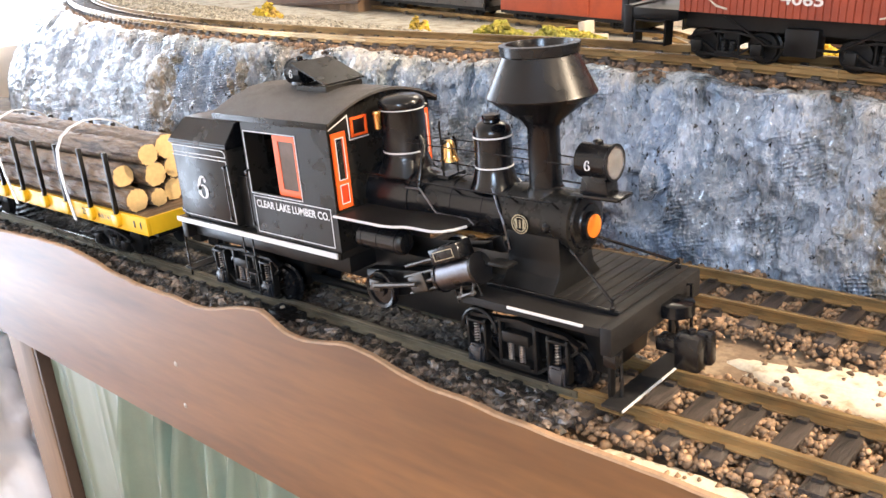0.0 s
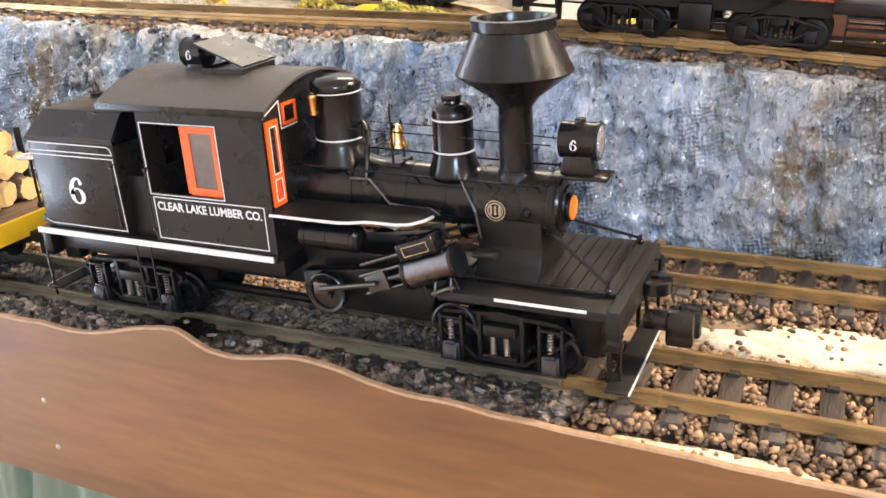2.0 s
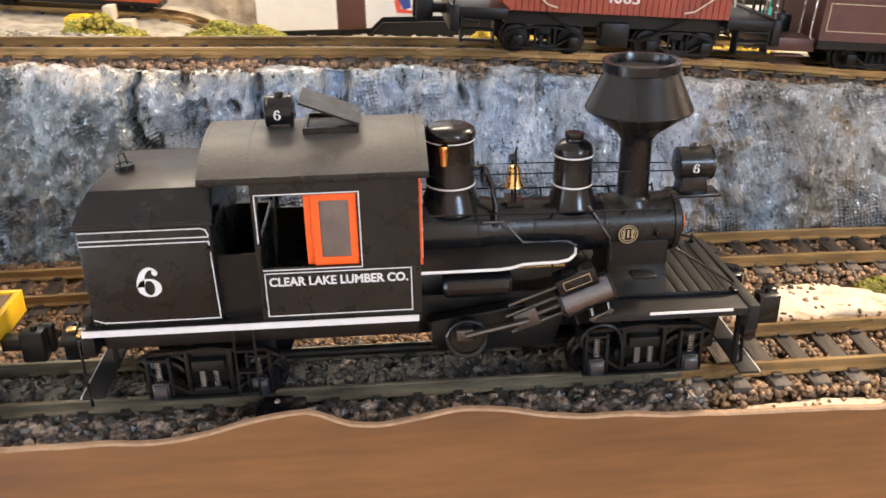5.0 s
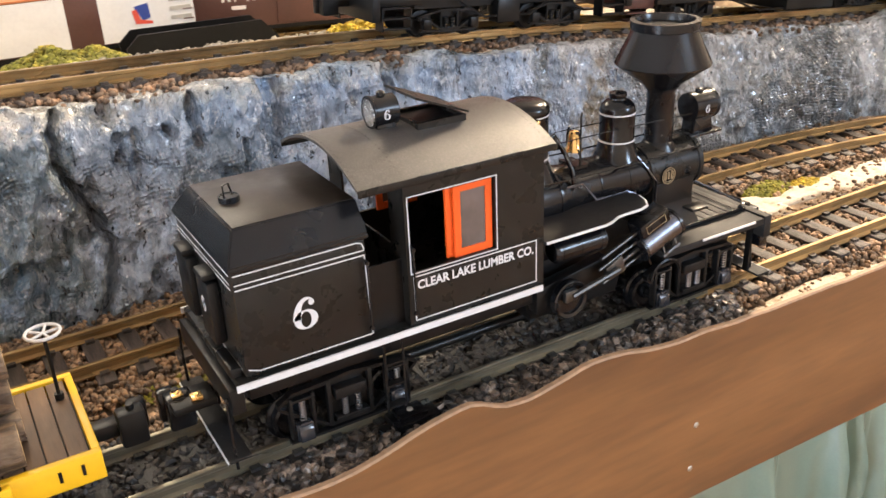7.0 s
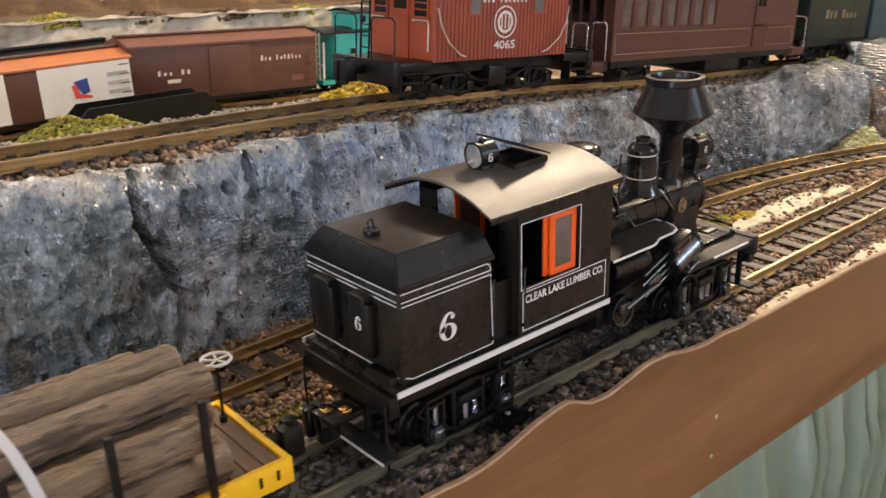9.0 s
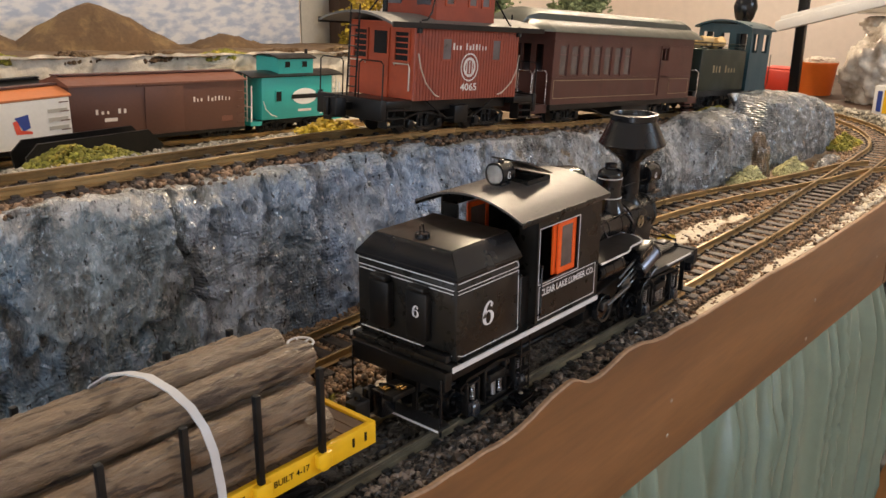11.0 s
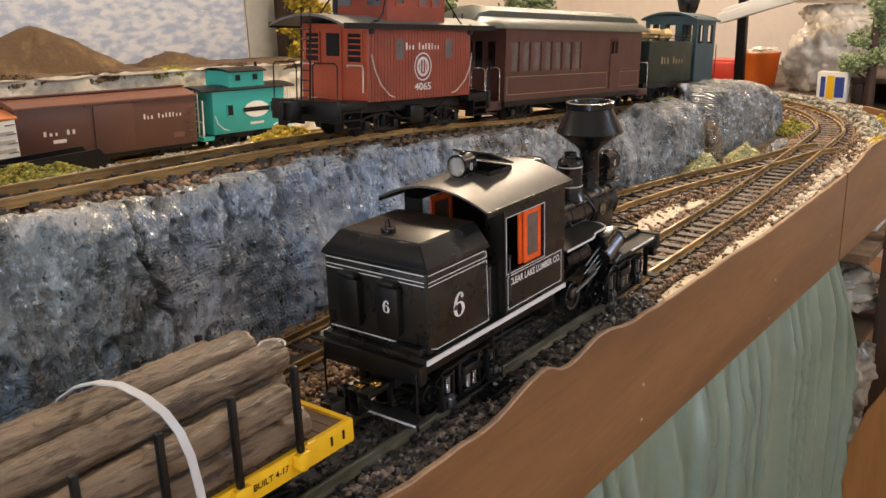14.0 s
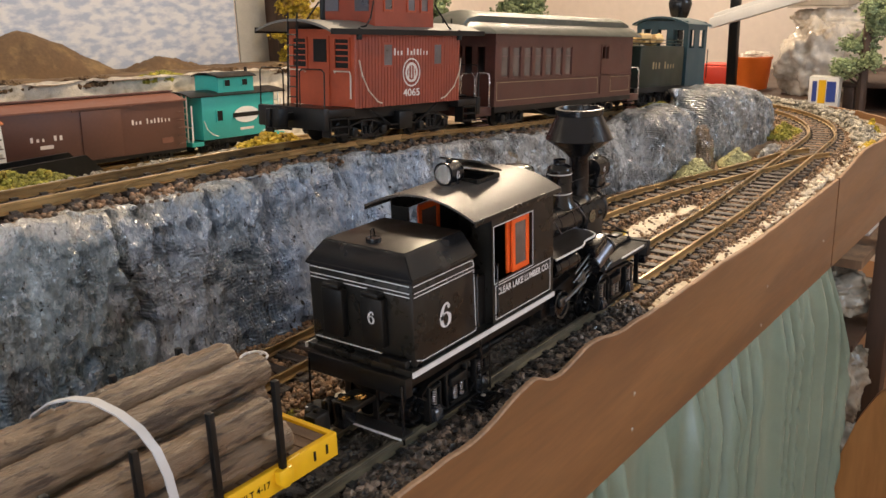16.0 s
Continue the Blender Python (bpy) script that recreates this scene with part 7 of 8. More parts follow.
        bm_lathe(bm, [(0, 0.003), (0.006, 0.0034), (0.009, 0.002), (0.012, 0.0012)], (e * (L - 0.004), -h - 0.003, z1 - 0.010), "Z", 10)
        part("marker_lamp", bm, frame_black, c)
    part("underframe", B(-L, L, -0.034, 0.034, 0.0250, 0.0380), frame_black, c)
    for s in (-1, 1):
        bm = bmesh.new()
        bm_pipe(bm, [(-0.060, s * 0.040, 0.036), (-0.025, s * 0.040, 0.016), (0.025, s * 0.040, 0.016), (0.060, s * 0.040, 0.036)], 0.0012, 6)
        bm_box(bm, -0.012, 0.012, s * 0.034 - 0.008, s * 0.034 + 0.008, 0.010, 0.030, bevel=0.001)
        part("truss_rod", bm, frame_black, c)
    car_truck(c, -0.058)
    car_truck(c, 0.058)
    bm = bmesh.new()
    bm_rod(bm, (-0.080, 0.010, z1 + 0.008), (-0.080, 0.010, z1 + 0.034), 0.0030, seg=10)
    part("smoke_pipe", bm, frame_black, c)
    return c


def coach():
    c = thing("passenger_coach", "dark maroon passenger and baggage coach model with a clerestory roof", "coach", at=on_upper(0.5560, -0.004, 0.16))
    h, L, z0, z1 = 0.0500, 0.2050, 0.0290, 0.1230
    wins = [(-0.1900 + i * 0.0285, -0.1900 + i * 0.0285 + 0.0190) for i in range(7)]
    part("core", B(-L + 0.030, L - 0.004, -h + 0.0035, h - 0.0035, z0 + 0.001, z0 + 0.030), maroon, c)
    for s in (-1, 1):
        bm = bmesh.new()
        y0, y1 = sorted((s * (h - 0.003), s * h))
        bm_box(bm, -L, L, y0, y1, z0, 0.0660)
        bm_box(bm, -L, L, y0, y1, 0.1060, z1)
        edges = [-L] + [v for w in wins for v in w] + [0.0950, 0.1180, L]
        for a, b in zip(edges[0::2], edges[1::2]):
            bm_box(bm, a, b, y0, y1, 0.0660, 0.1060)
        side = part("side_wall", bm, maroon, c, "maroon panelled coach side")
        for x0, x1 in wins:
            yo0, yo1 = sorted((s * (h - 0.0026), s * (h - 0.0010)))
            w = part("window", bm_box(ring_frame(bmesh.new(), x0, x1, yo0, yo1, 0.0660, 0.1060, 0.0016), x0 + 0.0016, x1 - 0.0016, yo0, yo1, 0.0925, 0.0940), maroon, side)
            p = part("pane", B(x0 + 0.0016, x1 - 0.0016, s * (h - 0.002) - 0.0003, s * (h - 0.002) + 0.0003, 0.0676, 0.1044), milky_pane, w)
            p.visible_shadow = False
        yo0, yo1 = sorted((s * (h - 0.0028), s * (h + 0.0012)))
        door = part("baggage_door", bm_box(ring_frame(bmesh.new(), 0.0930, 0.1200, yo0, yo1, 0.0350, 0.1110, 0.0028), 0.0955, 0.1175, yo0, yo1 - 0.0015, 0.0375, 0.0880), maroon, side)
        part("muntin", B(0.1055, 0.1072, yo0, yo1 - 0.0012, 0.0880, 0.1085), maroon, door)
        yy = s * (h + 0.0002)
        for a, b in ((-0.200, 0.085), (0.130, 0.198)):
            part("lining", bm_strip(bmesh.new(), [(a, yy, 0.0370), (b, yy, 0.0370), (b, yy, 0.0600), (a, yy, 0.0600), (a, yy, 0.0370)], (0, s, 0), 0.0008), plate_gold, side)
        bm = bmesh.new()
        bm_box(bm, -L, L, min(s * h, s * (h + 0.0012)), max(s * h, s * (h + 0.0012)), 0.0625, 0.0645)
        bm_box(bm, -L, L, min(s * h, s * (h + 0.0012)), max(s * h, s * (h + 0.0012)), 0.1095, 0.1110)
        part("belt_rail", bm, maroon, side)
        part("sill", B(-L, L, min(s * 0.044, s * (h + 0.0006)), max(s * 0.044, s * (h + 0.0006)), 0.0220, 0.0290), frame_black, c)
    for e in (-1, 1):
        x = e * L
        a, b = sorted((x, x - e * 0.003))
        for y0, y1, za, zb in ((-h + 0.003, -0.016, z0, 0.070), (0.016, h - 0.003, z0, 0.070), (-h + 0.003, h - 0.003, 0.105, z1), (-0.016, 0.016, z0, 0.070)):
            part("end_panel", B(a, b, y0, y1, za, zb), maroon, c)
        for y0, y1 in ((-h + 0.003, -0.034), (-0.022, -0.014), (-0.002, 0.002), (0.014, 0.022), (0.034, h - 0.003)):
            part("end_post", B(a, b, y0, y1, 0.070, 0.105), maroon, c)
        plat = part("platform", B(min(x, x + e * 0.044), max(x, x + e * 0.044), -h + 0.004, h - 0.004, 0.0180, 0.0290, bevel=0.0006), maroon, c)
        for s in (-1, 1):
            for xx in (0.006, 0.040):
                grab(plat, [(x + e * xx, s * 0.046, 0.029), (x + e * xx, s * 0.046, 0.068), (x + e * xx, s * 0.043, 0.072), (x + e * xx, s * 0.028, 0.072), (x + e * xx, s * 0.025, 0.068), (x + e * xx, s * 0.025, 0.029)], 0.0009, chrome)
            bm = bmesh.new()
            for k in range(3):
                bm_box(bm, min(x + e * 0.008, x + e * 0.034), max(x + e * 0.008, x + e * 0.034), min(s * 0.036, s * (0.042 + 0.003 * k)), max(s * 0.036, s * (0.042 + 0.003 * k)), 0.020 - k * 0.007, 0.0215 - k * 0.007)
            part("steps", bm, maroon, plat)
    bm = bmesh.new()
    prof = [(-0.0565, 0.1215), (-0.0555, 0.1240), (-0.0400, 0.1335), (-0.0300, 0.1365), (-0.0295, 0.1440), (-0.0200, 0.1490), (0, 0.1510),
            (0.0200, 0.1490), (0.0295, 0.1440), (0.0300, 0.1365), (0.0400, 0.1335), (0.0555, 0.1240), (0.0565, 0.1215)]
    bm_prism(bm, prof, "X", -L - 0.008, L + 0.008)
    part("roof", bm, coach_roof, c, "grey-green clerestory roof")
    for e in (-1, 1):
        bm = bmesh.new()
        x = e * (L + 0.008)
        rows = []
        for k, (lo, hi) in enumerate(((0.0565, 0.1510), (0.0540, 0.1400), (0.0500, 0.1270))):
            xx = x + e * (0.0, 0.022, 0.036)[k]
            rows.append([bm.verts.new((xx, y * (1 - 0.1 * k), min(z, hi) if k else z)) for y, z in prof])
        for a, b in zip(rows, rows[1:]):
            for i in range(len(prof) - 1):
                bm.faces.new((a[i], a[i + 1], b[i + 1], b[i]))
        bm.faces.new(rows[-1]), bm.faces.new([r for r in rows[0]][::-1])
        part("roof_end", bm, coach_roof, c)
    part("underframe", B(-L, L, -0.030, 0.030, 0.0180, 0.0290), frame_black, c)
    bm = bmesh.new()
    for s in (-1, 1):
        bm_pipe(bm, [(-0.110, s * 0.042, 0.026), (-0.045, s * 0.042, 0.008), (0.045, s * 0.042, 0.008), (0.110, s * 0.042, 0.026)], 0.0011, 6)
    part("truss_rod", bm, frame_black, c)
    part("battery_box", B(-0.005, 0.075, -0.046, 0.046, 0.006, 0.024, bevel=0.0015), frame_black, c)
    car_truck(c, -0.140)
    car_truck(c, 0.140)
    return c


def green_engine():
    c = thing("green_locomotive", "dark green tender locomotive model with a blue-green cab and wood load", "model locomotive", at=on_upper(0.992, 0.010, 0.08) @ Matrix.Scale(1.13, 4))
    h = 0.046
    bm = bmesh.new()
    bm_box(bm, -0.150, 0.020, -h, h, 0.0320, 0.0950, bevel=0.002)
    tender = part("tender_body", bm, green_paint, c, "dark green tender with faint lettering")
    name_strokes(tender, -0.105, 0.060, 0.011, 8, 0.0115, -h, -1, plate_gold)
    bm = bmesh.new()
    for z in (0.099, 0.104):
        bm_pipe(bm, [(0.018, -h + 0.003, z), (-0.146, -h + 0.003, z), (-0.146, h - 0.003, z), (0.018, h - 0.003, z)], 0.0010, 6)
    part("coal_rails", bm, green_paint, tender)
    for i in range(30):
        r = 0.0044 + 0.002 * random.random()
        y = random.uniform(-0.036, 0.036)
        x = random.uniform(-0.130, -0.030)
        z = 0.098 + 0.011 * random.random()
        part("firewood", bm_rod(bmesh.new(), (x - 0.014, y, z), (x + 0.016, y + random.uniform(-0.006, 0.006), z + random.uniform(-0.002, 0.003)), r, seg=7), log_end, tender)
    part("tender_frame", B(-0.158, 0.026, -0.042, 0.042, 0.0235, 0.0320), frame_black, c)
    car_truck(c, -0.110)
    car_truck(c, -0.028)
    # cab walls with window openings
    for s in (-1, 1):
        bm = bmesh.new()
        y0, y1 = sorted((s * (h - 0.002), s * h))
        bm_box(bm, 0.032, 0.118, y0, y1, 0.030, 0.092)
        bm_box(bm, 0.032, 0.118, y0, y1, 0.122, 0.132)
        for a, b in ((0.032, 0.040), (0.062, 0.084), (0.106, 0.118)):
            bm_box(bm, a, b, y0, y1, 0.092, 0.122)
        part("cab_side", bm, blue_green, c)
    for x in (0.032, 0.116):
        bm = bmesh.new()
        bm_box(bm, x, x + 0.002, -h + 0.002, h - 0.002, 0.030, 0.095)
        bm_box(bm, x, x + 0.002, -h + 0.002, h - 0.002, 0.122, 0.136)
        for a, b in ((-h + 0.002, -0.038), (-0.020, -0.008), (0.008, 0.020), (0.038, h - 0.002)):
            bm_box(bm, x, x + 0.002, a, b, 0.095, 0.122)
        part("cab_end", bm, blue_green, c)
    part("cab_roof", curved_roof(0.020, 0.128, 0.050, 0.131, 0.012, 0.003), blue_green, c)
    part("boiler", bm_rod(bmesh.new(), (0.116, 0.010, 0.070), (0.290, 0.075, 0.070), 0.028, 0.026, seg=32), loco_black, c)
    part("frame", bm_prism(bmesh.new(), [(0.030, -0.030), (0.160, -0.020), (0.290, 0.045), (0.270, 0.100), (0.140, 0.040), (0.030, 0.030)], "Z", 0.022, 0.040), frame_black, c)
    bm = bmesh.new()
    bm_lathe(bm, [(0.095, 0.010), (0.140, 0.0095), (0.152, 0.017), (0.172, 0.022), (0.190, 0.017), (0.194, 0.012)], (0.240, 0.056, 0), "Z", 28)
    part("smokestack", bm, loco_black, c)
    for x in (0.125, 0.165):
        bm = bmesh.new()
        for s in (-1, 1):
            bm_lathe(bm, [(s * 0.0230 - 0.002, 0.019), (s * 0.0230 + 0.002, 0.019)], (x, 0, 0.019), "Y", 24)
        bm_rod(bm, (x, -0.026, 0.019), (x, 0.026, 0.019), 0.003, seg=8)
        part("driving_wheels", bm, frame_black, c)
    grab(c, [(0.122, -h, 0.035), (0.128, -h, 0.040), (0.128, -h, 0.090)], 0.0008)
    return c


caboose()
coach()
green_engine()


# ---- cars on the yard track ----
def boxcar(name, label, x, length, body, roof, height=0.084, y=1.080, extra=None):
    c = thing(name, label, "boxcar", "cars on the yard track", at=on_yard(x, y))
    L, h, z0 = length / 2, 0.0455, 0.0200
    z1 = z0 + height
    part("body", B(-L, L, -h, h, z0, z1, bevel=0.0008), body, c)
    bm = bmesh.new()
    bm_prism(bm, [(-h - 0.003, z1 - 0.002), (-h - 0.003, z1 + 0.001), (0, z1 + 0.014), (h + 0.003, z1 + 0.001), (h + 0.003, z1 - 0.002)], "X", -L - 0.003, L + 0.003)
    rf = part("roof", bm, roof, c)
    part("roof_walk", B(-L - 0.004, L + 0.004, -0.009, 0.009, z1 + 0.0135, z1 + 0.0160), body, rf)
    for s in (-1, 1):
        y0, y1 = sorted((s * h, s * (h + 0.0022)))
        part("sliding_door", bm_box(B(-0.040, 0.040, y0, y1, z0 + 0.003, z1 - 0.004, bevel=0.0006), -0.055, 0.065, y0, y1, z1 - 0.0055, z1 - 0.0025), body, c)
        part("side_sill", B(-L, L, s * 0.041 - 0.003, s * 0.041 + 0.003, z0 - 0.006, z0), frame_black, c)
        bm = bmesh.new()
        for k in range(5):
            bm_rod(bm, (L - 0.020, s * (h + 0.003), z0 + 0.010 + k * 0.015), (L - 0.004, s * (h + 0.003), z0 + 0.010 + k * 0.015), 0.0010, seg=6)
        part("ladder", bm, body, c)
    part("underframe", B(-L, L, -0.028, 0.028, z0 - 0.010, z0), frame_black, c)
    car_truck(c, -L + 0.055)
    car_truck(c, L - 0.055)
    return c, L, h, z0, z1


c, L, h, z0, z1 = boxcar("boxcar", "brown boxcar model with white lettering standing in the yard", 0.2850, 0.360, boxcar_brown, boxcar_roof, 0.092)
name_strokes(c, -0.134, z0 + 0.042, 0.0085, 6, 0.0105, -h, -1, faded_white)
part("number_bar", B(-0.118, -0.094, -h - 0.0004, -h, z0 + 0.0290, z0 + 0.0350), faded_white, c)
name_strokes(c, 0.062, z0 + 0.054, 0.0095, 11, 0.0080, -h, -1, faded_white)
part("data_bars", B(0.125, 0.150, -h - 0.0004, -h, z0 + 0.014, z0 + 0.024), boxcar_roof, c)

c, L, h, z0, z1 = boxcar("boxcar", "white and brown boxcar model with a dusty orange roof", -0.0570, 0.330, boxcar_brown, orange_roof, 0.080, 1.075)
for a, b in ((0.018, 0.163), (-0.163, -0.030)):
    part("white_panel", B(a, b, -h - 0.0026, -h, z0 + 0.002, z1 - 0.003), white_car, c)
bm = bmesh.new()
bm_prism(bm, [(0.070, z0 + 0.052), (0.092, z0 + 0.056), (0.094, z0 + 0.034), (0.082, z0 + 0.030)], "Y", -h - 0.0032, -h - 0.0026)
part("mark", bm, blue_mark, c)
bm = bmesh.new()
bm_prism(bm, [(0.066, z0 + 0.046), (0.074, z0 + 0.048), (0.078, z0 + 0.032), (0.096, z0 + 0.028), (0.096, z0 + 0.024), (0.070, z0 + 0.026)], "Y", -h - 0.0032, -h - 0.0026)
part("mark", bm, red_mark, c)
for k in range(4):
    part("data_bar", B(0.125, 0.158, -h - 0.0034, -h - 0.0026, z0 + 0.012 + k * 0.014, z0 + 0.018 + k * 0.014), pale_roof, c)

c, L, h, z0, z1 = boxcar("boxcar", "red boxcar model with faint white lettering in the yard", -0.5450, 0.330, caboose_end, boxcar_roof)
part("name_bars", B(-0.040, 0.050, -h - 0.0004, -h, z0 + 0.048, z0 + 0.056), faded_white, c)
c, L, h, z0, z1 = boxcar("boxcar", "dark grey boxcar model in the yard", -0.9150, 0.330, steel_dark, frame_black)
c, L, h, z0, z1 = boxcar("boxcar", "black-roofed boxcar model on the rear yard track", 0.0300, 0.190, frame_black, frame_black, 0.080, 1.178)


def teal_caboose():
    c = thing("teal_caboose", "bright teal caboose model with a white oval herald", "caboose", at=on_yard(0.6030))
    L, h, z0, z1 = 0.0950, 0.0440, 0.0280, 0.1150
    part("body", B(-L, L, -h, h, z0, z1, bevel=0.0008), teal_paint, c)
    part("roof", curved_roof(-L - 0.030, L + 0.030, h + 0.005, z1, 0.008, 0.002), frame_black, c)
    cup = part("cupola", B(-0.045, 0.048, -0.036, 0.036, z1 + 0.002, z1 + 0.036), teal_paint, c)
    part("cupola_roof", curved_roof(-0.050, 0.053, 0.041, z1 + 0.035, 0.007, 0.002), frame_black, cup)
    for s in (-1, 1):
        for x in (-0.022, 0.024):
            w = part("window", ring_frame(bmesh.new(), x - 0.009, x + 0.009, min(s * 0.036, s * 0.0375), max(s * 0.036, s * 0.0375), z1 + 0.014, z1 + 0.030, 0.002), teal_paint, cup)
            part("pane", B(x - 0.007, x + 0.007, s * 0.0362 - 0.0004, s * 0.0362 + 0.0004, z1 + 0.016, z1 + 0.028), frame_black, w)
        for x in (-0.052, 0.062):
            w = part("window", ring_frame(bmesh.new(), x - 0.009, x + 0.009, min(s * h, s * (h + 0.0018)), max(s * h, s * (h + 0.0018)), 0.062, 0.086, 0.002), teal_paint, c)
            part("pane", B(x - 0.007, x + 0.007, s * (h + 0.0002) - 0.0005, s * (h + 0.0002) + 0.0005, 0.064, 0.084), frame_black, w)
        bm = bmesh.new()
        bm_prism(bm, [(0.018 + 0.033 * math.cos(a), 0.072 + 0.0165 * math.sin(a)) for a in [2 * math.pi * k / 32 for k in range(32)]], "Y", min(s * h, s * (h + 0.0010)), max(s * h, s * (h + 0.0010)))
        part("oval_herald", bm, white_car, c, "white oval herald with a dark bar")
        part("herald_bar", B(-0.018, 0.054, min(s * (h + 0.0010), s * (h + 0.0016)), max(s * (h + 0.0010), s * (h + 0.0016)), 0.0675, 0.0765), frame_black, c)
        part("data_bars", B(0.000, 0.036, min(s * h, s * (h + 0.0005)), max(s * h, s * (h + 0.0005)), 0.041, 0.046), faded_white, c)
        for e in (-1, 1):
            grab(c, [(e * (L - 0.002), s * (h + 0.003), 0.066), (e * (L - 0.008), s * (h + 0.003), 0.050), (e * (L - 0.022), s * (h + 0.003), 0.038), (e * (L - 0.036), s * (h + 0.003), 0.034)], 0.0010, white_car)
            grab(c, [(e * (L + 0.024), s * 0.042, 0.030), (e * (L + 0.024), s * 0.042, 0.098)], 0.0016, white_car)
    for e in (-1, 1):
        plat = part("platform", B(min(e * L, e * (L + 0.028)), max(e * L, e * (L + 0.028)), -h, h, 0.0180, 0.0260), teal_paint, c)
        bm = bmesh.new()
        for yy in (-0.030, -0.018):
            bm_rod(bm, (e * (L + 0.026), yy, 0.026), (e * (L + 0.026), yy, z1 + 0.004), 0.0014, seg=6)
        for k in range(6):
            bm_rod(bm, (e * (L + 0.026), -0.030, 0.034 + k * 0.012), (e * (L + 0.026), -0.018, 0.034 + k * 0.012), 0.0010, seg=6)
        bm_pipe(bm, [(e * (L + 0.026), -0.043, 0.026), (e * (L + 0.026), -0.043, 0.056), (e * (L + 0.026), 0.043, 0.056), (e * (L + 0.026), 0.043, 0.026)], 0.0012, 6)
        part("railing", bm, white_car, plat, "white end railing and ladder")
    part("underframe", B(-L, L, -0.028, 0.028, 0.015, 0.025), frame_black, c)
    bm = bmesh.new()
    bm_rod(bm, (0.060, 0, z1 + 0.006), (0.060, 0, z1 + 0.050), 0.0035, seg=10)
    part("smoke_pipe", bm, frame_black, c)
    car_truck(c, -0.055)
    car_truck(c, 0.055)


teal_caboose()

# low black trough lying on the ground before the boxcars
bm = bmesh.new()
outer = [(-0.032, 0.042), (-0.012, 0.060), (0.173, 0.058), (0.199, 0.030), (0.185, 0.002), (-0.025, 0.002)]
bm_prism(bm, outer, "Y", 0.905, 0.909)
bm_prism(bm, outer, "Y", 0.955, 0.959)
bm_prism(bm, [(-0.024, 0.002), (0.184, 0.002), (0.188, 0.006), (-0.026, 0.006)], "Y", 0.909, 0.955)
solo("gondola_side", bm, frame_black, "low black gondola body lying beside the yard track", "wagon body")

# small things on the yard ground
solo("yellow_crate", bm_box(B(-0.490, -0.455, 0.900, 0.930, 0.060, 0.083, bevel=0.001), -0.486, -0.459, 0.904, 0.926, 0.080, 0.0845), yellow_paint, "small yellow crate on the gravel ground", "crate")
bm = bmesh.new()
bm_box(bm, -0.425, -0.385, 0.880, 0.910, 0.060, 0.078, bevel=0.001)
bm_box(bm, -0.425, -0.412, 0.880, 0.910, 0.0785, 0.100, bevel=0.001)
solo("plaster_block", bm, cream, "small cream stepped block on the gravel ground", "block")
shed = thing("plank_shed", "low brown plank shed model at the back of the yard", "shed")
part("walls", B(-1.40, -1.10, 1.02, 1.16, 0.05, 0.135), timber, shed)
bm = bmesh.new()
bm_prism(bm, [(1.00, 0.130), (1.09, 0.175), (1.18, 0.130), (1.18, 0.136), (1.09, 0.181), (1.00, 0.136)], "X", -1.42, -1.08)
part("roof", bm, dark_timber, shed)
for i in range(24):
    x = -1.398 + i * 0.0125
    part("plank", B(x, x + 0.0115, 1.0165, 1.0200, 0.052, 0.133), timber, shed)

# ---- behind and beyond: rock wall, hills, painted sky, trees, bench clutter ----
def rough_sheet(name, mat, label, category, place, us, vs, amp, scale, kind="structure"):
    verts, faces = [], []
    for u in us:
        for v in vs:
            p = Vector(place(u, v))
            d = amp * noise.fractal(p * scale, 0.9, 2.1, 5)
            verts.append((p.x, p.y + d, p.z + 0.4 * d))
    m = len(vs)
    for i in range(len(us) - 1):
        for j in range(m - 1):
            a = i * m + j
            faces.append((a, a + m, a + m + 1, a + 1))
    return solo(name, from_arrays(verts, faces), mat, label, category, kind=kind)


def wall_top(x):
    return 0.160 - 0.050 * x


rough_sheet("rear_rock_wall", wall_stone, "pale grey plaster rock wall behind the yard", "rock", lambda u, v: (u, 1.215 + 0.02 * v, -0.06 + (wall_top(u) + 0.06) * v), np.arange(-1.9, 1.35, 0.012), np.linspace(0, 1, 22), 0.011, 30)
rough_sheet("rear_ledge", hill_brown, "brown ledge with dry grass over the rear rock wall", "ground", lambda u, v: (u, 1.225 + 0.62 * v, wall_top(u) - 0.004 - 0.02 * v), np.arange(-1.9, 1.6, 0.03), np.linspace(0, 1, 20), 0.012, 14)


def hill(name, cx, cy, base, peak, half, depth):
    verts, faces = [], []
    n, m = 44, 16
    for i in range(n):
        u = -1 + 2 * i / (n - 1)
        for j in range(m):
            v = -1 + 2 * j / (m - 1)
            k = max(0.0, 1 - abs(u) ** 1.25) * max(0, 1 - v * v)
            z = base + (peak - base) * k + 0.006 * noise.fractal(Vector((u * 5 + cx, v * 5, 1)), 1, 2, 4) * (k > 0)
            verts.append((cx + u * half, cy + v * depth, z))
    for i in range(n - 1):
        for j in range(m - 1):
            a = i * m + j
            faces.append((a, a + m, a + m + 1, a + 1))
    solo(name, from_arrays(verts, faces), hill_brown, "smooth brown felt-covered hill before the painted sky", "hill", "hills")


hill("hill", 0.480, 1.62, 0.105, 0.228, 0.24, 0.09)
hill("hill", 0.870, 1.64, 0.095, 0.135, 0.13, 0.07)
hill("hill", 0.100, 1.66, 0.115, 0.215, 0.30, 0.09)

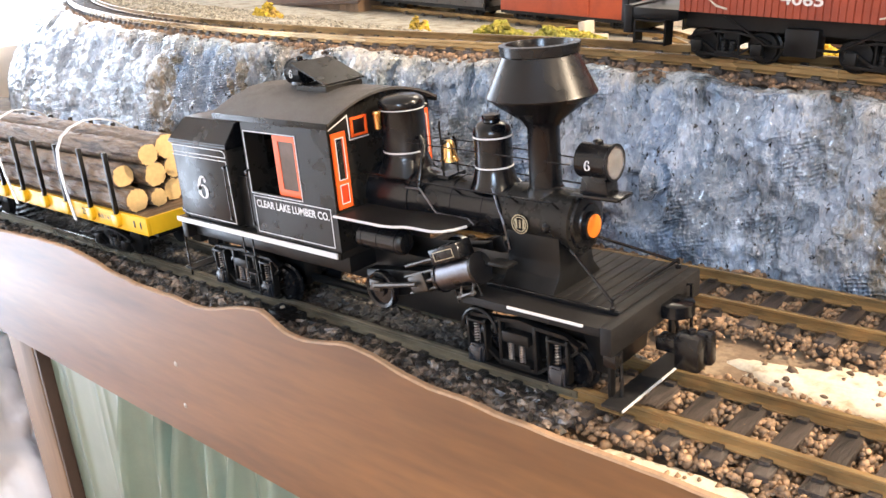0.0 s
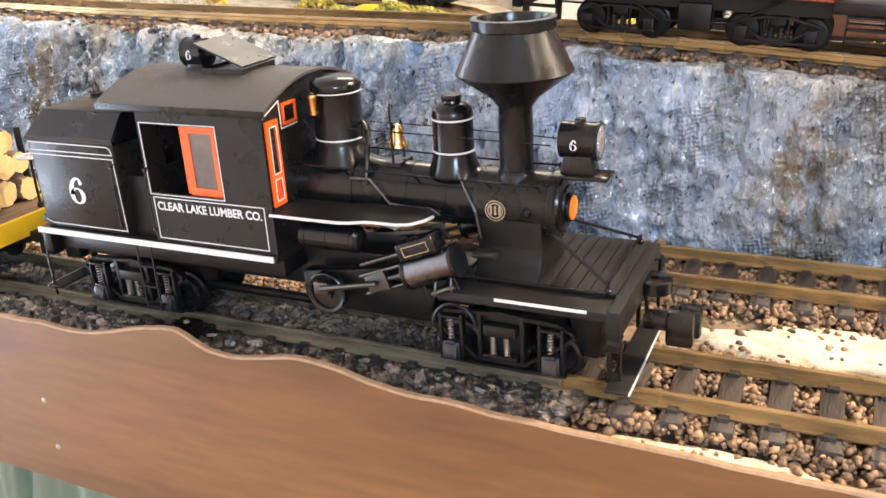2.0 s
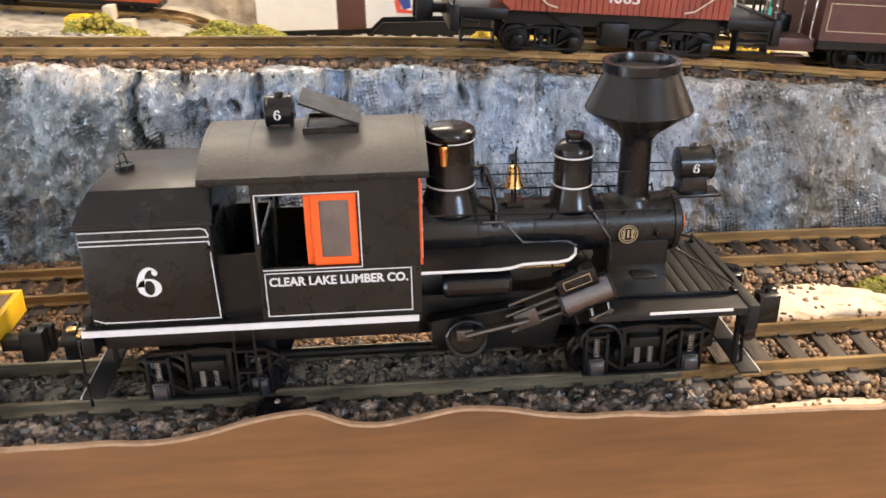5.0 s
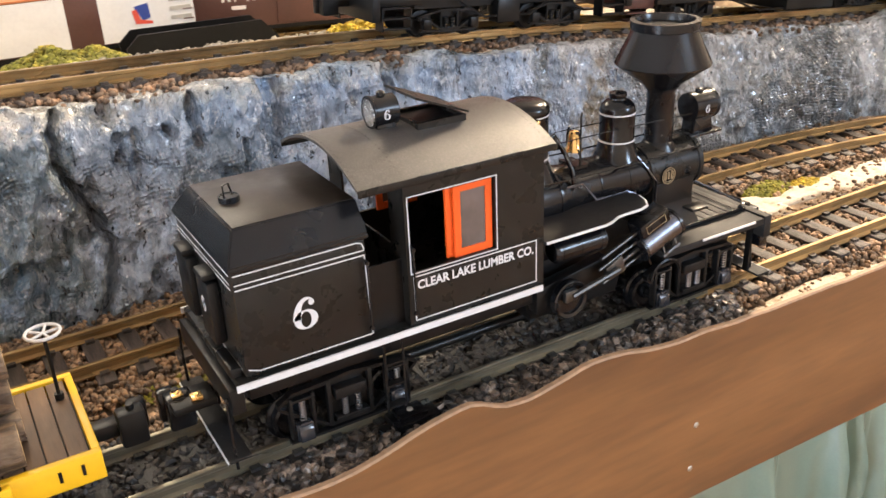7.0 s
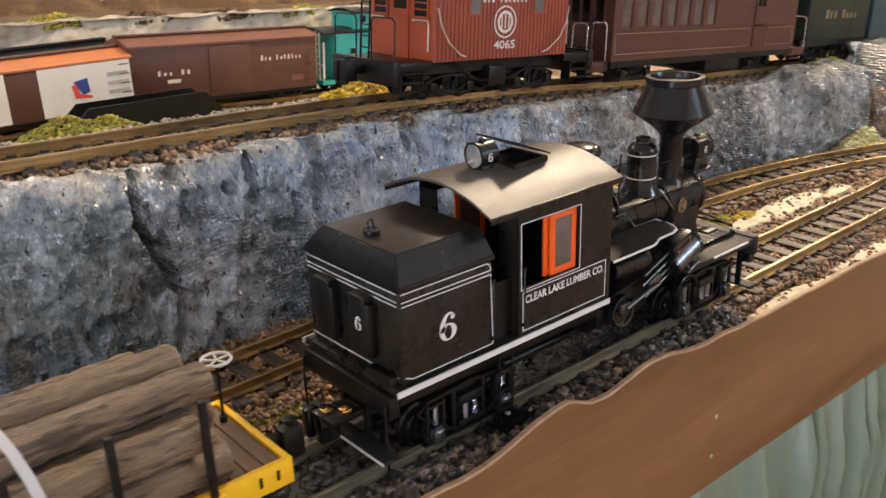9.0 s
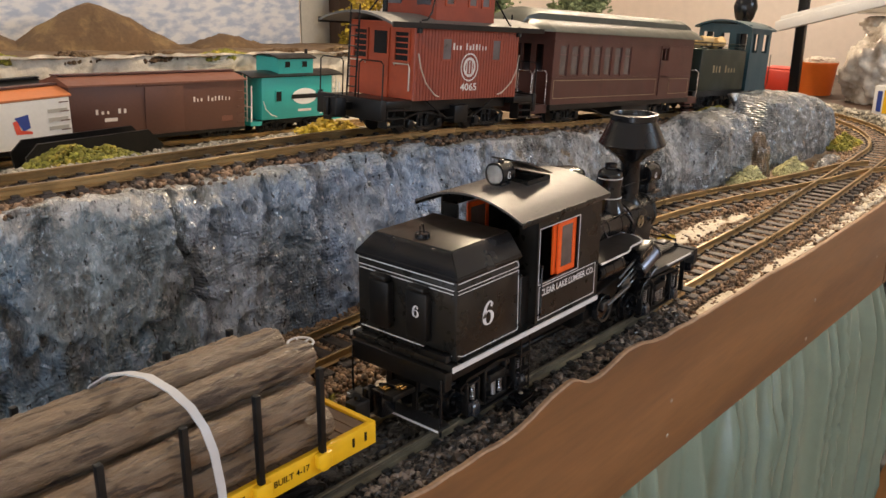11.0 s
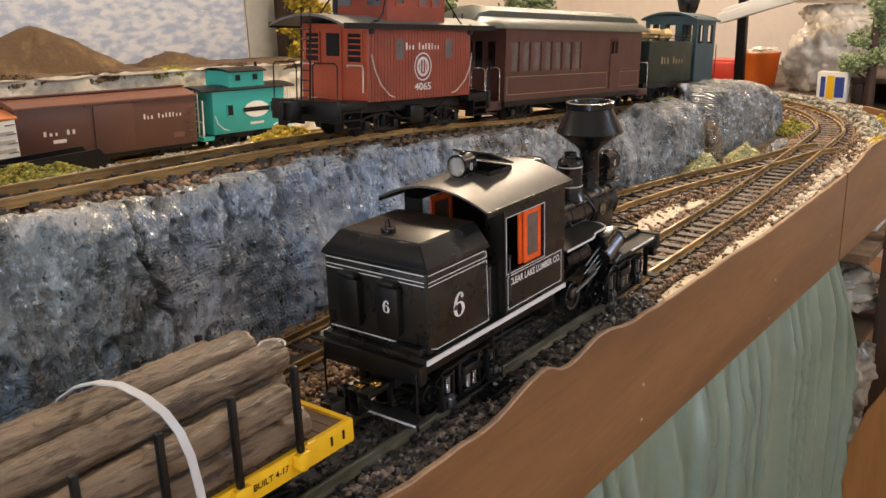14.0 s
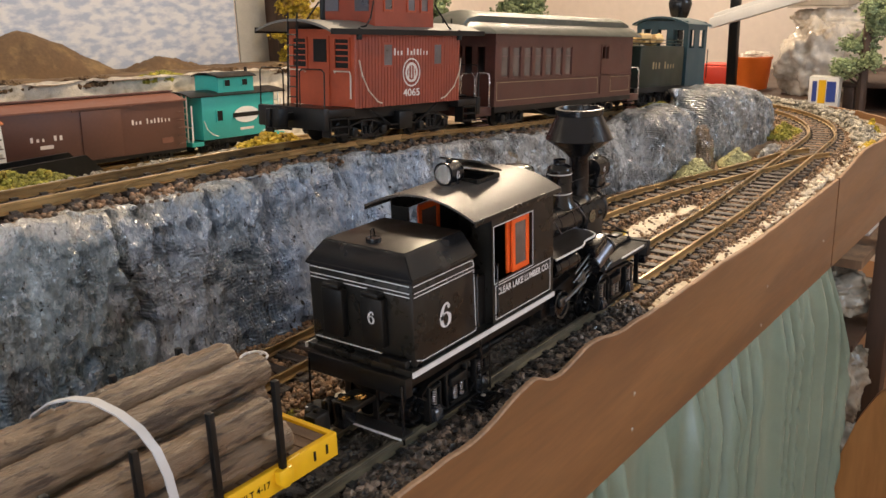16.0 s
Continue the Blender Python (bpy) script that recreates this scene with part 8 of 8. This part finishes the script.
backdrop = thing("sky_backdrop", "paper backdrop painted with pale clouds on blue-grey", "backdrop", kind="structure")
part("sheet", B(-1.9, 1.315, 1.842, 1.848, -0.05, 0.95), sky_paper, backdrop)
part("sheet", B(1.32, 1.44, 1.838, 1.844, -0.05, 0.95), pale_roof, backdrop, "pale grey end sheet")
# a dark board gives the recess its shade
structure("dark_recess", B(1.45, 1.60, 1.80, 1.86, -0.05, 0.60), dark_timber, "dark board in place of the shaded recess beside the backdrop", "trim")


def foam(name, x, y, z, rx, ry, h, mat, count, size, label, category, group="", seed=0):
    """A mound of ground-foam crumbs."""
    rg = np.random.default_rng(seed + 100)
    pts = []
    for _ in range(count):
        a, r = rg.uniform(0, 6.283), rg.uniform(0, 1) ** 0.5
        lump = 0.7 + 0.5 * noise.noise((math.cos(a) * r * 2.2 + seed, math.sin(a) * r * 2.2, 0))
        pts.append((x + rx * r * math.cos(a), y + ry * r * math.sin(a), z + h * max(0, 1 - r ** 1.7) * lump * rg.uniform(0.55, 1.0)))
    return solo(name, stones(pts, size * 0.6, size, seed + 7), mat, label, category, group)


GR = "tufts on the layout"
foam("grass_tuft", 1.190, -0.048, -0.018, 0.040, 0.014, 0.010, grass_yellow, 420, 0.0036, "dry yellow foam tuft outside the curve", "grass tuft", GR, 31)
foam("grass_tuft", 1.330, -0.020, -0.018, 0.030, 0.016, 0.034, grass_yellow, 420, 0.0044, "dry yellow-brown foam tuft by the gravel bank", "grass tuft", GR, 32)
foam("grass_tuft", -0.175, 0.452, ground_z(-0.175, 0.452) - 0.002, 0.060, 0.062, 0.026, grass_green, 3200, 0.0030, "green ground-foam grass tuft beside the upper track", "grass tuft", GR, 1)
foam("grass_tuft", 0.112, 0.408, ground_z(0.112, 0.408) - 0.002, 0.048, 0.040, 0.026, grass_yellow, 1100, 0.0040, "yellow-brown foam tuft beside the upper track", "grass tuft", GR, 2)
foam("grass_tuft", -0.345, 0.560, ground_z(-0.345, 0.560) - 0.002, 0.060, 0.050, 0.034, grass_green, 1300, 0.0042, "yellow-green foam bush behind the upper track", "grass tuft", GR, 3)
foam("grass_tuft", -0.610, 0.690, ground_z(-0.610, 0.690) - 0.002, 0.022, 0.022, 0.046, grass_yellow, 500, 0.0042, "small bright yellow foam bush", "grass tuft", GR, 4)
foam("grass_tuft", -1.180, 0.820, ground_z(-1.180, 0.820) - 0.002, 0.040, 0.030, 0.040, grass_yellow, 500, 0.0050, "small bright yellow foam bush", "grass tuft", GR, 5)
foam("grass_tuft", 0.640, 0.430, 0.045, 0.120, 0.070, 0.030, grass_yellow, 1600, 0.0050, "yellow foam grass behind the coach", "grass tuft", GR, 6)
foam("grass_tuft", 0.300, 0.400, 0.103, 0.090, 0.030, 0.012, grass_yellow, 900, 0.0036, "yellow foam grass behind the caboose", "grass tuft", GR, 7)
foam("grass_tuft", 0.850, 0.236, 0.080, 0.050, 0.022, 0.014, grass_green, 900, 0.0034, "green and brown foam tuft on the rock edge", "grass tuft", GR, 8)
foam("lichen_bush", 0.785, 0.138, -0.017, 0.062, 0.022, 0.032, moss_pale, 2200, 0.0042, "pale grey-green lichen bush at the rock foot", "lichen", GR, 9)
foam("lichen_bush", 0.930, 0.118, -0.017, 0.052, 0.022, 0.026, moss_pale, 2100, 0.0042, "pale grey-green lichen bush at the rock foot", "lichen", GR, 10)
foam("grass_tuft", 1.230, 0.118, -0.017, 0.060, 0.036, 0.028, grass_green, 900, 0.0045, "yellow-green foam tuft inside the curve", "grass tuft", GR, 11)
foam("grass_tuft", 0.375, 0.106, -0.018, 0.030, 0.016, 0.008, grass_green, 600, 0.0024, "flat green foam tuft between the tracks", "grass tuft", GR, 12)
foam("grass_tuft", 0.418, 0.093, -0.018, 0.018, 0.012, 0.006, grass_yellow, 260, 0.0024, "flat brown foam tuft between the tracks", "grass tuft", GR, 13)
foam("grass_tuft", -0.200, 0.094, -0.018, 0.034, 0.012, 0.008, grass_green, 420, 0.0024, "flat green foam tuft between the tracks", "grass tuft", GR, 14)
foam("grass_tuft", -1.980, 0.380, 0.000, 0.110, 0.070, 0.200, tree_green, 1500, 0.010, "dark green bush beyond the end of the rock", "bush", "", 16)
rg = np.random.default_rng(77)
crumbs = []
for _ in range(34000):
    x = rg.uniform(-1.9, 0.85)
    y = up_y(x) + 0.052 + (0.90 - up_y(x) - 0.052) * rg.uniform(0, 1) ** 1.2
    if noise.noise((x * 14, y * 14, 5)) + 0.5 * noise.noise((x * 50, y * 50, 2)) > -0.25:
        crumbs.append((x, y, ground_z(x, y) + rg.uniform(-0.001, 0.0015)))
solo("ground_rubble", stones(crumbs, 0.0014, 0.0032, 78), gravel_grey, "scattered pale rubble on the ground", "rubble", kind="stuff")
for i in range(9):
    foam("grass_tuft", -0.1 + i * 0.17, 1.262, wall_top(-0.1 + i * 0.17) - 0.012, 0.075, 0.03, 0.022, grass_green if i % 3 == 1 else hill_brown, 500, 0.006, "dry foam grass along the rear ledge", "grass tuft", GR, 20 + i)


def tree(x, y, z, height, spread, mat, seed, label):
    t = thing("model_tree", label, "tree", "model trees")
    bm = bmesh.new()
    pts = [(x, y, z), (x + 0.01 * math.sin(seed), y, z + height * 0.4), (x, y + 0.008, z + height * 0.9)]
    bm_rod(bm, pts[0], pts[1], height * 0.028, height * 0.020, seg=8)
    bm_rod(bm, pts[1], pts[2], height * 0.020, height * 0.006, seg=8)
    rg = random.Random(seed)
    tips = []
    for i in range(22):
        k = 0.18 + 0.8 * i / 22
        a = rg.uniform(0, 6.28)
        r = spread * (1.15 - 0.8 * k) * rg.uniform(0.5, 1.0) + 0.01
        e = (x + r * math.cos(a), y + r * math.sin(a), z + height * k + r * 0.25)
        bm_rod(bm, (x, y, z + height * (k - 0.04)), e, height * 0.007, height * 0.003, seg=5)
        tips.append((e, r))
    part("trunk", bm, dark_timber, t)
    leaves = []
    ng = np.random.default_rng(seed)
    for (ex, ey, ez), r in tips:
        for _ in range(420):
            k = ng.uniform(0.25, 1.1)
            leaves.append((x + (ex - x) * k + ng.normal(0, spread * 0.13), y + (ey - y) * k + ng.normal(0, spread * 0.13), ez + ng.normal(0, spread * 0.12)))
    me = stones(leaves, spread * 0.036, spread * 0.080, seed + 3)
    part("crown", me, mat, t)
    return t


tree(1.970, 0.135, -0.075, 0.52, 0.072, tree_green, 3, "tall green model tree with a foam crown on the bench")
tree(1.72, 1.42, 0.03, 0.34, 0.12, tree_green, 5, "green model tree behind the coach")
tree(2.15, 1.32, 0.02, 0.32, 0.11, tree_green, 6, "green model tree behind the coach")
tree(1.46, 1.70, 0.00, 0.34, 0.085, grass_yellow, 7, "yellow-brown autumn model tree beside the backdrop")

def loose_rock(x, y, z, rx, ry, rz, mat, seed, label):
    """A lumpy stone with a flat foot."""
    bm = bmesh.new()
    bmesh.ops.create_icosphere(bm, subdivisions=4, radius=1.0)
    for v in bm.verts:
        k = 1 + 0.30 * noise.fractal(v.co * 1.6 + Vector((seed, 0, 0)), 0.9, 2.1, 4)
        v.co = Vector((x + v.co.x * rx * k, y + v.co.y * ry * k, z + max(-0.3, v.co.z * k) * rz))
    for f in bm.faces:
        f.smooth = True
    solo("loose_rock", bm, mat, label, "rock", "loose rocks")


loose_rock(0.868, 0.150, -0.010, 0.020, 0.016, 0.046, rock_tan, 2.0, "tan brown stone standing in the cleft of the rock face")
loose_rock(0.874, 0.158, 0.030, 0.015, 0.014, 0.024, rock_tan, 5.0, "tan brown stone wedged high in the rock cleft")
loose_rock(1.035, 0.088, -0.018, 0.060, 0.015, 0.016, rock_grey, 8.0, "flat grey stone lying beside the turnout")
loose_rock(1.300, 0.004, -0.015, 0.016, 0.012, 0.016, gravel_grey, 11.0, "pale stone on the gravel bank outside the curve")
loose_rock(1.345, 0.024, -0.015, 0.020, 0.012, 0.020, gravel_grey, 13.0, "pale stone on the gravel bank outside the curve")
loose_rock(1.250, -0.030, -0.016, 0.014, 0.010, 0.011, gravel_grey, 17.0, "small pale stone beside the curve")

# low model house roof among the trees
house = thing("model_house", "small model house with a pale roof among the trees", "model house")
part("wall", B(1.74, 2.02, 1.56, 1.72, -0.02, 0.150), plaster, house)
bm = bmesh.new()
bm_prism(bm, [(1.53, 0.140), (1.64, 0.215), (1.75, 0.140), (1.75, 0.148), (1.64, 0.223), (1.53, 0.148)], "X", 1.72, 2.04)
part("roof", bm, pale_roof, house)
part("chimney", B(1.86, 1.89, 1.60, 1.63, 0.170, 0.260), dark_timber, house)
structure("rear_platform", B(1.3, 2.5, 1.25, 1.85, -0.06, -0.02), timber, "timber shelf behind the far end of the layout", "shelf")

# workbench beyond the curve and what stands on it
bench = thing("workbench", "brown timber workbench beyond the end of the layout", "workbench")
part("top", B(1.93, 3.0, -0.30, 1.24, -0.105, -0.075, bevel=0.003), dark_timber, bench)
for x, y in ((1.97, -0.27), (2.95, -0.27), (1.97, 1.2), (2.95, 1.2)):
    part("leg", B(x - 0.025, x + 0.025, y - 0.025, y + 0.025, FLOOR_Z, -0.105), dark_timber, bench)
tub = thing("orange_tub", "orange plastic tub standing on the workbench", "tub")
bm = bmesh.new()
bm_lathe(bm, [(-0.075, 0.052), (0.018, 0.062), (0.022, 0.065), (0.030, 0.065), (0.030, 0.059), (-0.070, 0.048)], (2.40, 0.567, 0), "Z", 36)
part("body", bm, bucket_orange, tub)
bm = bmesh.new()
bm_box(bm, 2.36, 2.46, 0.636, 0.738, -0.075, -0.003, bevel=0.012)
bm_box(bm, 2.37, 2.45, 0.645, 0.729, -0.0025, 0.001, bevel=0.002)
solo("red_container", bm, bucket_red, "red plastic container on the workbench", "container")
post = thing("steel_post", "dark steel shelf post on the workbench", "post")
part("post", B(2.19, 2.215, 0.552, 0.580, -0.075, 0.60, bevel=0.002), frame_black, post)
part("foot", B(2.17, 2.235, 0.535, 0.598, -0.075, -0.068), frame_black, post)
bm = bmesh.new()
bm_prism(bm, [(0.61, 0.135), (0.61, 0.165), (0.20, 0.285), (0.20, 0.255)], "X", 2.10, 2.175, bevel=0.002)
bm_prism(bm, [(0.60, 0.166), (0.60, 0.180), (0.20, 0.298), (0.20, 0.286)], "X", 2.11, 2.165, bevel=0.002)
solo("white_trim_board", bm, white_car, "white painted trim boards leaning against the post", "board")
card = thing("product_card", "white cardboard box with blue and yellow printed blocks", "box")
part("box", B(1.95, 1.985, 0.188, 0.265, -0.075, 0.021, bevel=0.001), white_car, card)
part("yellow_block", B(1.9492, 1.95, 0.221, 0.240, -0.050, 0.012), yellow_paint, card)
part("blue_block", B(1.9492, 1.95, 0.195, 0.219, -0.046, 0.009), blue_mark, card)
part("lettering_bar", B(1.9492, 1.95, 0.244, 0.256, -0.046, 0.009), blue_mark, card)
cabinet = thing("dark_cabinet", "low open-fronted dark wooden cabinet on the workbench", "cabinet")
part("top", B(1.995, 2.50, -0.25, 0.192, -0.010, 0.004, bevel=0.002), dark_timber, cabinet)
part("side", B(2.0, 2.50, 0.160, 0.187, -0.075, -0.010, bevel=0.002), dark_timber, cabinet)
part("side", B(2.0, 2.50, -0.245, -0.220, -0.075, -0.010, bevel=0.002), dark_timber, cabinet)
part("back", B(2.485, 2.498, -0.220, 0.160, -0.075, -0.010), dark_timber, cabinet)
part("bottom", B(2.002, 2.485, -0.220, 0.160, -0.075, -0.071), dark_timber, cabinet)


def bag(x, y, z, rx, ry, rz, seed, label, film=None):
    """A crumpled clear plastic bag with things in it."""
    verts, faces = [], []
    n, m = 90, 60
    for j in range(m):
        th = math.pi * j / (m - 1)
        for i in range(n):
            ph = 2 * math.pi * i / n
            d = Vector((math.sin(th) * math.cos(ph), math.sin(th) * math.sin(ph), math.cos(th)))
            k = 1 + 0.30 * noise.fractal(d * 1.7 + Vector((seed, 0, 0)), 0.8, 2.2, 5) + 0.16 * abs(noise.noise(d * 5 + Vector((0, seed, 0)))) + 0.06 * abs(noise.noise(d * 14 + Vector((seed, 1, 0))))
            p = Vector((d.x * rx * k, d.y * ry * k, max(-0.8, d.z) * rz * k))
            verts.append((x + p.x, y + p.y, z + max(p.z, -rz * 0.8)))
    for j in range(m - 1):
        for i in range(n):
            faces.append((j * n + i, j * n + (i + 1) % n, (j + 1) * n + (i + 1) % n, (j + 1) * n + i))
    return solo("plastic_bag", from_arrays(verts, faces), film or clear_plastic, label, "plastic bag", "plastic bags")


bag(2.41, 0.560, 0.026, 0.045, 0.048, 0.018, 9.0, "crumpled pale plastic bag in the orange tub")
bag(2.34, 0.345, 0.015, 0.095, 0.100, 0.115, 1.0, "crumpled clear plastic bag of parts on the workbench")
bag(2.42, 0.325, 0.125, 0.080, 0.110, 0.065, 2.0, "crumpled clear plastic bag on the other bags")
solo("beige_tray", bm_box(B(2.34, 2.50, 0.27, 0.45, 0.185, 0.190), 2.34, 2.50, 0.27, 0.45, 0.190, 0.230, bevel=0.006), cream, "beige plastic tray on the plastic bags", "tray")

# rack under the far end of the table
rack = thing("storage_rack", "brown timber storage rack beyond the curtain", "rack")
part("upright", B(1.58, 1.64, -0.055, -0.012, FLOOR_Z, -0.06, bevel=0.002), dark_timber, rack)
part("shelf", B(1.45, 1.98, -0.01, 0.40, -0.345, -0.325), timber, rack)
part("shelf", B(1.45, 1.98, -0.01, 0.40, -0.545, -0.530), dark_timber, rack)
part("foot", B(1.45, 1.98, 0.0, 0.40, FLOOR_Z, FLOOR_Z + 0.05), dark_timber, rack)
bm = bmesh.new()
bm_prism(bm, [(0.004, FLOOR_Z), (-0.019, -0.834), (-0.043, -0.710), (-0.073, -0.607), (-0.103, -0.546), (-0.160, -0.480), (-0.230, -0.440), (-0.230, FLOOR_Z)], "X", 1.250, 1.272, bevel=0.003)
solo("chair_side", bm, golden_wood, "curved golden-brown wooden chair side standing beyond the curtain", "chair side")
bm = bmesh.new()
bm_box(bm, 1.66, 1.80, 0.02, 0.12, -0.325, -0.215, bevel=0.004)
solo("white_carton", bm, white_car, "white carton on the rack shelf", "box")
bag(1.62, 0.085, -0.460, 0.10, 0.080, 0.060, 3.0, "pale crumpled plastic bag on the rack shelf", shaded_film)
bag(1.53, 0.050, -0.660, 0.09, 0.075, 0.120, 4.0, "clear plastic bag hanging below the rack shelf", shaded_film)
bag(1.53, 0.040, -0.850, 0.10, 0.085, 0.110, 5.0, "pale plastic bag on the floor by the rack", shaded_film)
bag(-0.86, -0.02, -0.40, 0.12, 0.14, 0.20, 6.0, "white plastic bag behind the table leg", white_film)

# ---- many alike pieces: sleepers ----
sleepers(main_track, main_sl, SLEEPER, -0.95, 2.2, 0.15)
sleepers(side_track, side_sl, SLEEPER, -0.95, 0.9)
sleepers(upper_track, upper_sl, SLEEPER_SHORT, -1.6, 1.3)
sleepers(yard_track, yard_sl[::2], SLEEPER_SHORT, -1.0, 0.8)
